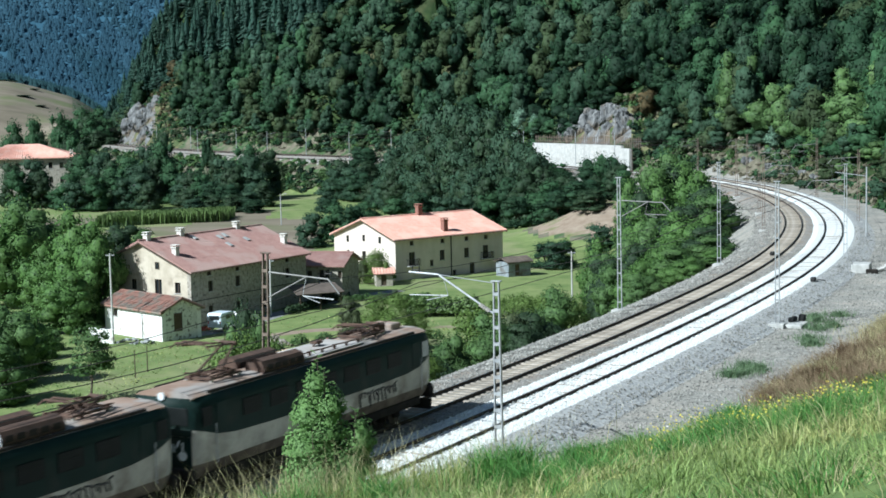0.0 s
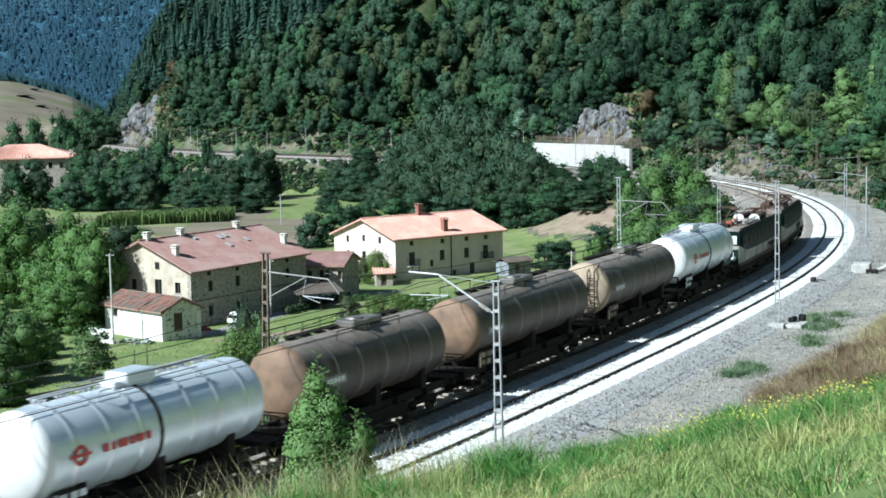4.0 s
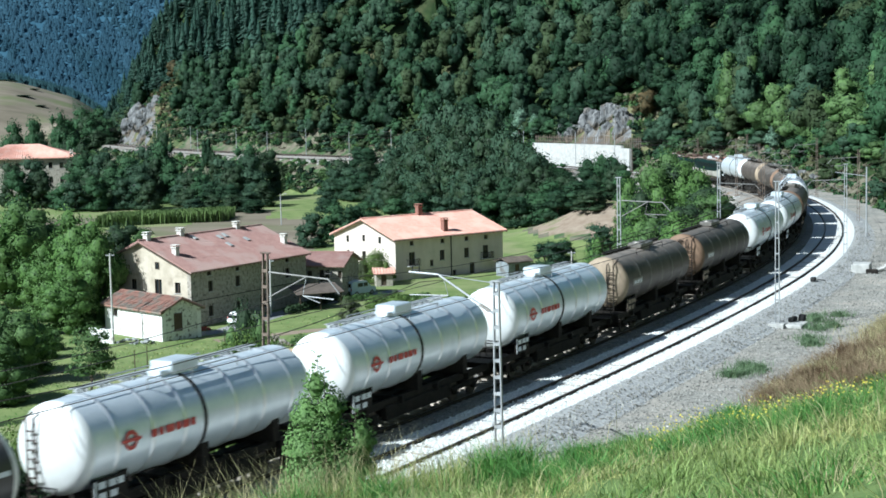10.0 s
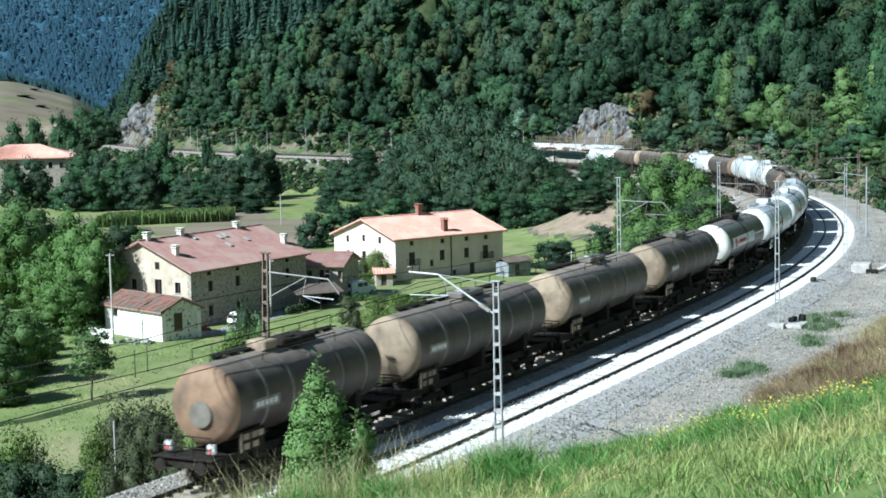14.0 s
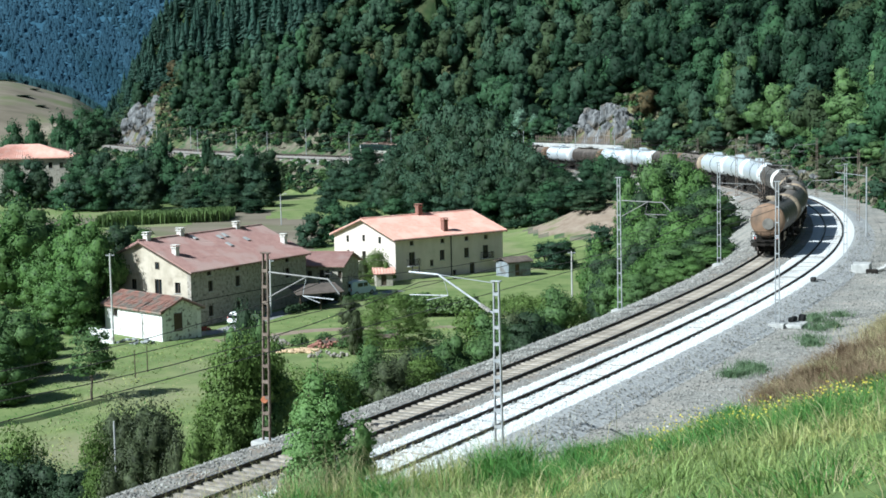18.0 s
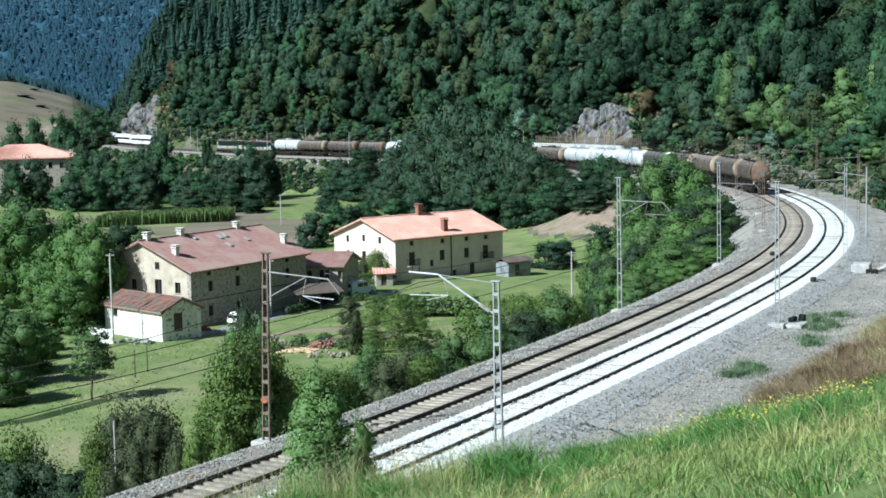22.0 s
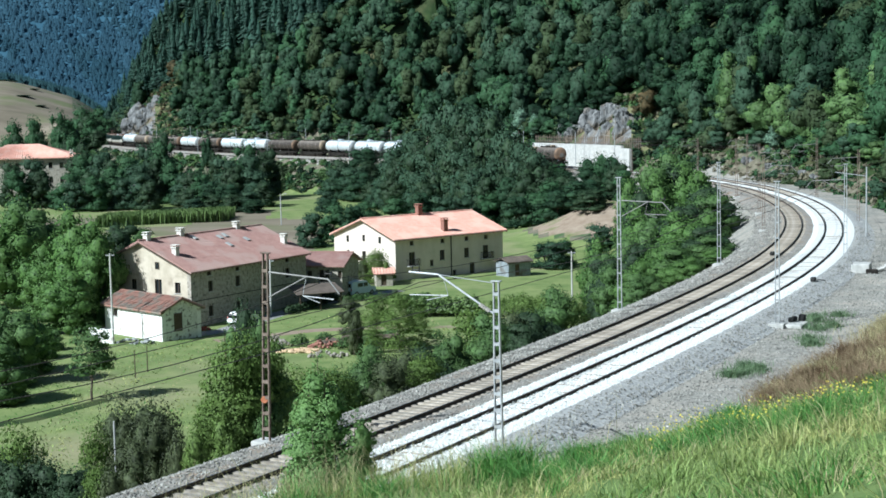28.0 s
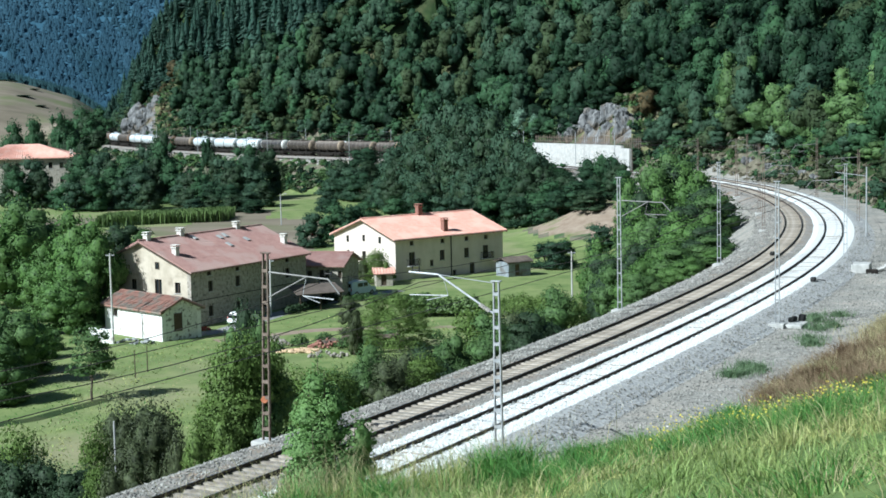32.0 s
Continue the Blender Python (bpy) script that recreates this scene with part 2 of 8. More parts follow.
M["ballast_grey"] = stuff_mat("grey_ballast_shoulder", (0.22, 0.22, 0.22), (0.46, 0.46, 0.45), 6, 0.95, bump=0.08, fine=16, gloss=0.3)
M["rail"] = stuff_mat("rail_steel", (0.035, 0.026, 0.022), (0.075, 0.05, 0.04), 5, 0.75, metal=0.3, bump=0.004, fine=30)
M["railhead"] = stuff_mat("polished_rail_head", (0.35, 0.34, 0.33), (0.5, 0.5, 0.5), 5, 0.3, metal=0.9)
M["sleeper"] = stuff_mat("concrete_sleeper", (0.234, 0.1976, 0.1554), (0.3666, 0.3268, 0.2812), 3, 0.9, bump=0.01, fine=25, spread="object", amount=0.25)
M["concrete"] = stuff_mat("pale_concrete", (0.36, 0.355, 0.34), (0.54, 0.53, 0.51), 1.5, 0.9, bump=0.01, fine=20, patch=(0.38, 0.36, 0.33), patch_scale=0.6, patch_at=(0.52, 0.75))
M["steel"] = stuff_mat("galvanised_steel", (0.3, 0.31, 0.32), (0.45, 0.46, 0.47), 3, 0.55, metal=0.3, patch=(0.27, 0.23, 0.2), patch_scale=1.0, patch_at=(0.6, 0.8))
M["rusty"] = stuff_mat("rusted_mast_steel", (0.12, 0.085, 0.065), (0.24, 0.19, 0.155), 3, 0.8, metal=0.2, bump=0.003, fine=40)
M["bracket"] = stuff_mat("dull_bracket_steel", (0.17, 0.165, 0.16), (0.3, 0.29, 0.28), 3, 0.65, metal=0.3)
M["wire"] = stuff_mat("overhead_wire", (0.05, 0.045, 0.04), (0.08, 0.07, 0.06), 3, 0.6, metal=0.5)
M["rock"] = stuff_mat("limestone_face", (0.06, 0.062, 0.065), (0.3, 0.3, 0.3), 0.5, 0.9, bump=0.8, fine=1.6, patch=(0.17, 0.135, 0.095), patch_scale=0.2, patch_at=(0.48, 0.62), stretch=(1.4, 1.4, 0.35))
LEAF = dict(rough=0.6, gloss=0.2, spread="island", amount=0.26, through_light=0.3, bump=0.12, fine=3.0)
# dark patches put the shade of gaps between leaves into the colour
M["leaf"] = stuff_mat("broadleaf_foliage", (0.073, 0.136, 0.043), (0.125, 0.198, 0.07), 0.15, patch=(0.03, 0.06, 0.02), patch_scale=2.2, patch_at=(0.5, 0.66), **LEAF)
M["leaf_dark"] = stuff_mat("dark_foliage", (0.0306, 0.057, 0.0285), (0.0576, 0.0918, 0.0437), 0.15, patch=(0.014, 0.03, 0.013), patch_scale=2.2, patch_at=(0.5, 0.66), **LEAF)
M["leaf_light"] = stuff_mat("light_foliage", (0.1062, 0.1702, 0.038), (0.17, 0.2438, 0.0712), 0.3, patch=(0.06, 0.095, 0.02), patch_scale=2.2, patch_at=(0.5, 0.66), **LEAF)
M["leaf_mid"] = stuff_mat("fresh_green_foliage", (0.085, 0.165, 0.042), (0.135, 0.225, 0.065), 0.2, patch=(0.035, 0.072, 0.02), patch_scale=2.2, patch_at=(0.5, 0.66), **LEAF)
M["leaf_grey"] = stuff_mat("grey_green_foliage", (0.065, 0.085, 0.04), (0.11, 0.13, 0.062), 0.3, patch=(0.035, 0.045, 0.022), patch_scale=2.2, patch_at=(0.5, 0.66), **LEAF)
M["leaf_bush"] = stuff_mat("fresh_sapling_leaves", (0.15, 0.26, 0.085), (0.23, 0.36, 0.13), 1.5, patch=(0.11, 0.2, 0.06), patch_scale=5.0, patch_at=(0.5, 0.7), rough=0.6, gloss=0.2, spread="island", amount=0.2, through_light=0.4, bump=0.03, fine=14)
M["needle"] = stuff_mat("conifer_foliage", (0.0229, 0.056, 0.042), (0.0422, 0.09, 0.0618), 0.1, 0.7, gloss=0.2, spread="island", amount=0.3, through_light=0.25)
# far conifers carry the bluish haze of distance in their base colour
M["needle_far"] = stuff_mat("hazed_conifer_foliage", (0.0456, 0.1016, 0.1512), (0.0744, 0.1494, 0.2064), 0.012, 0.8, gloss=0.05, spread="island", amount=0.07, through_light=0.5)
M["needle_dim"] = stuff_mat("hazed_dark_conifer_foliage", (0.04, 0.0915, 0.1296), (0.0625, 0.1293, 0.174), 0.02, 0.8, gloss=0.05, spread="island", amount=0.07, through_light=0.5)
M["needle_foot"] = stuff_mat("hazed_wood_foliage", (0.0336, 0.0792, 0.0975), (0.06, 0.1176, 0.125), 0.03, 0.8, gloss=0.05, spread="island", amount=0.1, through_light=0.5)
# forest patches likewise paint shaded leaf gaps into the crowns
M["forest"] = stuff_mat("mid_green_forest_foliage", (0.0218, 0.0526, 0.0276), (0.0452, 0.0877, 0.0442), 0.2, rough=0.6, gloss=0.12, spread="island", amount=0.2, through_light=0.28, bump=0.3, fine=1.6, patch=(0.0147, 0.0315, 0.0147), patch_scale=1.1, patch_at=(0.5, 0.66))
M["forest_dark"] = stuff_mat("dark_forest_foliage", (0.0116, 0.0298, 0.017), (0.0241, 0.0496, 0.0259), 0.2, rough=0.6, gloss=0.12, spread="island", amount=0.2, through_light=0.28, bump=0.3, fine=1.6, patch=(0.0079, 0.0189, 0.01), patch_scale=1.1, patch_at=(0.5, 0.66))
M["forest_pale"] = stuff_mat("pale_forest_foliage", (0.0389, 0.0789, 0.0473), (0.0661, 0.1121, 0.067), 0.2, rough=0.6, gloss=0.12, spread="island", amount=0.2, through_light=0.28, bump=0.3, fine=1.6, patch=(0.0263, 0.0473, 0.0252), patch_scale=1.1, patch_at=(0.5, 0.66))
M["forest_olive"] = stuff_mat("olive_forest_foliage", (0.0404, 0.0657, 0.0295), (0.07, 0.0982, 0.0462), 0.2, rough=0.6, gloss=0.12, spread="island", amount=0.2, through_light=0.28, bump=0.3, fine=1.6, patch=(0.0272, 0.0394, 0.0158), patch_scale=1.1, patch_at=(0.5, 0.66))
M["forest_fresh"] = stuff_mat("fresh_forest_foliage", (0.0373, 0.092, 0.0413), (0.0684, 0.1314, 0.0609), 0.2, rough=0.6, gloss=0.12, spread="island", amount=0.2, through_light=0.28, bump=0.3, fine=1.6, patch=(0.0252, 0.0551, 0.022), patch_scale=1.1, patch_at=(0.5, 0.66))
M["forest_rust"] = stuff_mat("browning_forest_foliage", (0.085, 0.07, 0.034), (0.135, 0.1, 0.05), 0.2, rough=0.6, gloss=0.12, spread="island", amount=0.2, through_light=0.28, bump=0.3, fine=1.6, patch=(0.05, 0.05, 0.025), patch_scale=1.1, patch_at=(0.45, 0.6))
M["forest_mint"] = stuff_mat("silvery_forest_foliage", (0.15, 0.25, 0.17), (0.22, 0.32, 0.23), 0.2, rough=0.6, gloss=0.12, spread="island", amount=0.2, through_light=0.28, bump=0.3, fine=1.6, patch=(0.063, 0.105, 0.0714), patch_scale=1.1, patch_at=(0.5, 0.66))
M["roof_pale"] = stuff_mat("pale_grey_roof_sheet", (0.36, 0.33, 0.31), (0.48, 0.46, 0.44), 1.2, 0.8, patch=(0.26, 0.2, 0.16), patch_scale=0.6, patch_at=(0.55, 0.75))
M["roof_dark"] = stuff_mat("dark_brown_sheet_roof", (0.07, 0.055, 0.045), (0.14, 0.11, 0.09), 1.5, 0.85)
M["rubble_tan"] = stuff_mat("pale_tan_rubble", (0.2, 0.18, 0.15), (0.42, 0.38, 0.33), 1.5, 0.95, spread="object", amount=0.35)
M["tussock"] = stuff_mat("dry_tussock_grass", (0.13, 0.12, 0.082), (0.225, 0.21, 0.15), 0.5, 0.9, gloss=0.1, spread="island", amount=0.3, through_light=0.2)
M["shed_blue"] = stuff_mat("weathered_blue_grey_boards", (0.16, 0.18, 0.2), (0.3, 0.33, 0.36), 1.5, 0.9, patch=(0.12, 0.11, 0.1), patch_scale=0.8, patch_at=(0.52, 0.7))
M["bark"] = stuff_mat("tree_bark", (0.06, 0.045, 0.035), (0.14, 0.11, 0.085), 3, 0.95, bump=0.02, fine=12)
M["grass_blade"] = stuff_mat("grass_blades", (0.155, 0.235, 0.06), (0.33, 0.41, 0.15), 2.2, 0.55, gloss=0.3, spread="island", amount=0.45, patch=(0.43, 0.42, 0.17), patch_scale=0.3, patch_at=(0.46, 0.68), through_light=0.35)
M["grass_lush"] = stuff_mat("lush_grass_blades", (0.075, 0.19, 0.042), (0.15, 0.31, 0.075), 2.0, 0.55, gloss=0.3, spread="island", amount=0.35, through_light=0.35)
M["weed_blue"] = stuff_mat("dull_blue_green_weeds", (0.1, 0.165, 0.085), (0.18, 0.25, 0.135), 2.0, 0.6, gloss=0.2, spread="island", amount=0.3, through_light=0.25)
M["straw"] = stuff_mat("dry_stalks", (0.3, 0.27, 0.14), (0.46, 0.42, 0.24), 1.0, 0.8, gloss=0.2, spread="island", amount=0.3, through_light=0.2)
M["brownweed"] = stuff_mat("withered_bracken", (0.15, 0.11, 0.068), (0.31, 0.235, 0.15), 0.8, 0.9, gloss=0.1, spread="island", amount=0.45, patch=(0.12, 0.075, 0.045), patch_scale=0.5, patch_at=(0.5, 0.65), through_light=0.2)
M["flower"] = stuff_mat("yellow_flowers", (0.46, 0.39, 0.04), (0.66, 0.56, 0.07), 2, 0.7, spread="island", amount=0.2)
M["corn"] = stuff_mat("maize_leaves", (0.07, 0.12, 0.03), (0.12, 0.18, 0.05), 0.4, 0.6, spread="island", amount=0.35, through_light=0.2)
M["stone_wall"] = stuff_mat("rubble_stone_wall", (0.27, 0.24, 0.2), (0.5, 0.455, 0.39), 2.2, 0.95, bump=0.05, fine=3.5, patch=(0.13, 0.115, 0.1), patch_scale=2.6, patch_at=(0.56, 0.66))
M["plaster"] = stuff_mat("cream_plaster", (0.6016, 0.5131, 0.452), (0.7144, 0.6202, 0.565), 0.6, 0.95, bump=0.01, fine=10, patch=(0.53, 0.47, 0.38), patch_scale=0.5, patch_at=(0.55, 0.8), stretch=(1, 1, 0.4))
M["plaster_old"] = stuff_mat("aged_ochre_plaster", (0.46, 0.4, 0.31), (0.62, 0.55, 0.45), 0.7, 0.95, bump=0.02, fine=8, patch=(0.3, 0.25, 0.19), patch_scale=0.6, patch_at=(0.54, 0.72))
M["whitewash"] = stuff_mat("whitewashed_wall", (0.72, 0.7, 0.68), (0.85, 0.84, 0.82), 0.8, 0.95, bump=0.02, fine=6, patch=(0.42, 0.38, 0.34), patch_scale=1.1, patch_at=(0.56, 0.68))
M["white_rubble"] = stuff_mat("patchily_whitewashed_rubble", (0.6, 0.58, 0.55), (0.78, 0.77, 0.75), 1.2, 0.95, bump=0.04, fine=4, patch=(0.2, 0.18, 0.165), patch_scale=2.6, patch_at=(0.54, 0.62))
M["tile_pink"] = stuff_mat("salmon_roof_tiles", (0.6, 0.31, 0.24), (0.72, 0.4, 0.32), 1.5, 0.9, spread="object", amount=0.1, patch=(0.66, 0.42, 0.34), patch_scale=0.4)
M["tile_brown"] = stuff_mat("brown_red_roof_tiles", (0.3, 0.17, 0.15), (0.4, 0.24, 0.21), 1.2, 0.9, spread="object", amount=0.12, patch=(0.38, 0.26, 0.23), patch_scale=0.4)
M["tile_old"] = stuff_mat("lichened_roof_tiles", (0.2574, 0.1275, 0.099), (0.3666, 0.1997, 0.153), 1.8, 0.95, bump=0.06, fine=5, spread="object", amount=0.25, patch=(0.22, 0.185, 0.155), patch_scale=1.1, patch_at=(0.46, 0.6))
M["timber"] = stuff_mat("dark_timber", (0.05, 0.035, 0.025), (0.11, 0.075, 0.05), 4, 0.8, stretch=(1, 1, 6))
M["pane"] = stuff_mat("window_glass_dark", (0.012, 0.014, 0.016), (0.03, 0.034, 0.036), 1, 0.12)
M["grime_glass"] = stuff_mat("grimy_dark_glass", (0.004, 0.006, 0.006), (0.01, 0.012, 0.012), 2, 0.6, gloss=0.15)
M["iron"] = stuff_mat("dark_ironwork", (0.02, 0.02, 0.02), (0.045, 0.042, 0.04), 4, 0.6, metal=0.4)
M["chimney"] = stuff_mat("rendered_chimney", (0.6, 0.57, 0.52), (0.75, 0.72, 0.67), 3, 0.95)
M["brick"] = stuff_mat("red_brick", (0.252, 0.112, 0.085), (0.336, 0.168, 0.1275), 4, 0.95, spread="object", amount=0.2)
M["asphalt"] = stuff_mat("grey_lane", (0.2, 0.2, 0.2), (0.28, 0.28, 0.275), 2, 0.95, bump=0.01, fine=30)
# rolling stock
M["silver"] = stuff_mat("aluminium_cladding", (0.66, 0.72, 0.77), (0.8, 0.84, 0.88), 0.8, 0.33, metal=0.38, patch=(0.56, 0.61, 0.66), patch_scale=0.7, patch_at=(0.5, 0.8))
M["silver_end"] = stuff_mat("pale_painted_end", (0.7, 0.71, 0.71), (0.8, 0.81, 0.81), 1.2, 0.5, metal=0.1)
M["band_grey"] = stuff_mat("worn_steel_band", (0.13, 0.118, 0.105), (0.27, 0.25, 0.225), 1.4, 0.45, metal=0.4)
M["rib"] = stuff_mat("polished_cladding_band", (0.75, 0.77, 0.78), (0.85, 0.86, 0.87), 1, 0.28, metal=0.7)
M["tank_brown"] = stuff_mat("oil_stained_brown_tank", (0.041, 0.0328, 0.028), (0.0943, 0.0752, 0.0632), 0.6, 0.5, gloss=0.35, patch=(0.036, 0.029, 0.025), patch_scale=0.9, patch_at=(0.52, 0.72), spread="object", amount=0.3, stretch=(1.6, 1.6, 0.5), sunlit_dust=(0.31, 0.265, 0.225))
M["tank_black"] = stuff_mat("soot_black_tank", (0.026, 0.024, 0.024), (0.06, 0.053, 0.05), 0.6, 0.34, gloss=0.6, patch=(0.1, 0.085, 0.072), patch_scale=0.5, patch_at=(0.58, 0.8), sunlit_dust=(0.3, 0.27, 0.24))
M["tan_end"] = stuff_mat("rust_tan_tank_end", (0.24, 0.185, 0.13), (0.38, 0.3, 0.215), 0.9, 0.75, patch=(0.12, 0.09, 0.065), patch_scale=0.8, patch_at=(0.5, 0.7), spread="object", amount=0.3)
M["rust_end"] = stuff_mat("rust_brown_tank_end", (0.125, 0.078, 0.05), (0.23, 0.145, 0.093), 0.9, 0.75, patch=(0.08, 0.055, 0.038), patch_scale=0.8, patch_at=(0.5, 0.7), spread="object", amount=0.3)
M["white_end"] = stuff_mat("white_tank_end", (0.62, 0.6, 0.56), (0.78, 0.77, 0.74), 1.1, 0.6, patch=(0.4, 0.34, 0.27), patch_scale=0.9, patch_at=(0.58, 0.75))
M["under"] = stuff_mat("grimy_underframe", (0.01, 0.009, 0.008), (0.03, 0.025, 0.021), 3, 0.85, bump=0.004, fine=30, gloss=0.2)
M["wheel"] = stuff_mat("wheel_steel", (0.05, 0.04, 0.035), (0.11, 0.09, 0.08), 4, 0.55, metal=0.6)
M["red_mark"] = stuff_mat("red_marking", (0.42, 0.05, 0.04), (0.5, 0.08, 0.06), 4, 0.6)
M["sign_white"] = stuff_mat("white_panel", (0.6, 0.63, 0.66), (0.74, 0.76, 0.78), 2, 0.6)
M["green_paint"] = stuff_mat("dark_green_loco_paint", (0.0035, 0.014, 0.0119), (0.0063, 0.021, 0.0182), 1.2, 0.6, gloss=0.15, patch=(0.02, 0.026, 0.022), patch_scale=0.7, patch_at=(0.52, 0.75))
M["grey_paint"] = stuff_mat("grimy_cream_grey_paint", (0.27, 0.255, 0.22), (0.46, 0.44, 0.39), 1.2, 0.6, gloss=0.2, patch=(0.1, 0.075, 0.06), patch_scale=0.8, patch_at=(0.5, 0.74))
M["skirt_grime"] = stuff_mat("rust_grimed_skirt", (0.07, 0.055, 0.044), (0.2, 0.165, 0.13), 0.9, 0.8, gloss=0.2, patch=(0.045, 0.033, 0.026), patch_scale=0.7, patch_at=(0.48, 0.68))
M["loco_roof"] = stuff_mat("rust_dusted_roof", (0.2, 0.12, 0.08), (0.33, 0.24, 0.19), 0.9, 0.85, patch=(0.3, 0.27, 0.25), patch_scale=0.5)
M["rust_gear"] = stuff_mat("rusty_roof_gear", (0.05, 0.032, 0.025), (0.12, 0.07, 0.05), 3, 0.85, metal=0.1)
M["grey_sheet"] = stuff_mat("weathered_grey_sheet", (0.3, 0.3, 0.3), (0.42, 0.42, 0.41), 2, 0.8)
M["white_train"] = stuff_mat("white_train_paint", (0.78, 0.78, 0.78), (0.85, 0.85, 0.85), 1, 0.35)
M["red_gear"] = stuff_mat("dull_red_box_paint", (0.25, 0.055, 0.04), (0.36, 0.09, 0.06), 2, 0.7)
M["insulator"] = stuff_mat("glazed_insulator", (0.3, 0.27, 0.24), (0.45, 0.42, 0.38), 4, 0.25)
M["graffiti"] = stuff_mat("black_scrawl", (0.02, 0.02, 0.02), (0.04, 0.04, 0.04), 3, 0.6)
M["van_blue"] = stuff_mat("pale_blue_van_paint", (0.58, 0.66, 0.74), (0.66, 0.73, 0.8), 1, 0.3)
M["car_white"] = stuff_mat("white_car_paint", (0.75, 0.75, 0.75), (0.82, 0.82, 0.82), 1, 0.3)
M["tyre"] = stuff_mat("rubber_tyre", (0.02, 0.02, 0.02), (0.035, 0.035, 0.035), 5, 0.9)
M["plank"] = stuff_mat("sawn_planks", (0.4, 0.27, 0.16), (0.55, 0.4, 0.26), 3, 0.9, spread="object", amount=0.2)

# ---- the land: one sheet to the horizon ----
def build_ground():
    ang = np.concatenate([np.linspace(-180, -26, 60, endpoint=False), np.linspace(-26, 26, 270, endpoint=False), np.linspace(26, 180, 61)])
    rad = np.concatenate([[0.001], np.geomspace(2.0, 60, 110), np.geomspace(60.8, 800, 230), np.geomspace(810, 4200, 60)])
    a, r = np.meshgrid(np.radians(ang), rad)
    x, y = (r * np.sin(a)).ravel() + 0.31, (r * np.cos(a)).ravel() - 0.83
    z, s, o = ground(x, y)
    n, m = r.shape
    i = (np.arange(n - 1)[:, None] * m + np.arange(m - 1)).ravel()
    f = np.stack([i, i + 1, i + m + 1, i + m], 1)
    cx, cy, cz, cs, co = x[f].mean(1), y[f].mean(1), z[f].mean(1), s[f].mean(1), o[f].mean(1)
    order = ["meadow", "dry", "gravel", "woodland", "bankgrass", "scrub", "earth", "mountain", "rock", "slope_grass"]
    idx = np.zeros(len(f), int)
    wob = ripple(cx, cy, 6) * 1.2
    rr = np.hypot(cx, cy)
    idx[(co > 3) & (cz > VALLEY + 1.2) & (rr < 900)] = 5
    idx[(co > 3) & (co < np.where(cs > 330, 4.4, 7 + wob)) & (rr < 900)] = 2
    hump = ((cx - 27) / 13) ** 2 + ((cy - 266) / 16) ** 2 + 0.2 * wob
    idx[(hump < 2.4) & (co > 9) & (cz > VALLEY + 1.7 + 0.3 * wob)] = 6
    idx[(rr > 330 + 10 * wob) & (rr < 352) & (cx < -38) & (co > 30)] = 1
    idx[(np.abs(cx + 34 - 0.3 * (cy - 250)) < 26) & (cy > 245) & (cy < 325) & (cx < -22)] = 1
    idx[(cx > -66) & (cx < -33) & (cy > 293) & (cy < np.where(cx < -52, 311, 330)) & (co > 20)] = 1
    idx[(rr > 690) & (rr < 1010) & (cx < -0.14 * cy) & (cy > 0)] = 1
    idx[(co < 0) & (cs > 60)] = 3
    idx[(co < 0) & (co > -17 + 2 * wob) & (cs > 60)] = 5
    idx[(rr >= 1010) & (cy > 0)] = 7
    kk = -co - 10
    idx[(co < 0) & (cs > 535) & (cs < 622) & (kk > 0) & (kk < 20 - 0.24 * np.maximum(600 - cs, 0) + wob)] = 9
    idx[(co < 0) & (np.abs(cs - 290) < 17) & (kk > 3) & (kk < 15 + 2 * wob)] = 9
    near = (co < 0) & (cs <= 60)
    idx[near] = 4
    idx[near & (co > -20.5 + 0.5 * wob)] = 5
    idx[near & (co > -15.5 + wob)] = 2
    idx[(co < 3) & (co > np.where(cs > 250, -8.6, -12 + wob)) & (cs < 705)] = 2
    k = -co - 10
    crag = ripple(cx, cz * 2.2, 3.0, 4) + 0.6 * ripple(cy, cz * 3, 1.4, 1)
    idx[(co < 0) & (np.abs(cs - 294 + wob) < 16) & (k > 1.5) & (k < 6 + wob) & (crag > -0.12)] = 8
    idx[(co < 0) & (np.abs(cs - 608 + 2 * wob) < 32) & (k > 0) & (k < 13 - 0.3 * np.abs(cs - 608) + wob) & (crag > -0.5)] = 8
    me = mesh_of("ground", np.stack([x, y, z], 1), f, [M[k] for k in order], idx, True)
    return tagged(part("ground", me, None), "valley floor, embankment and wooded hillsides", "ground", kind="structure")


build_ground()


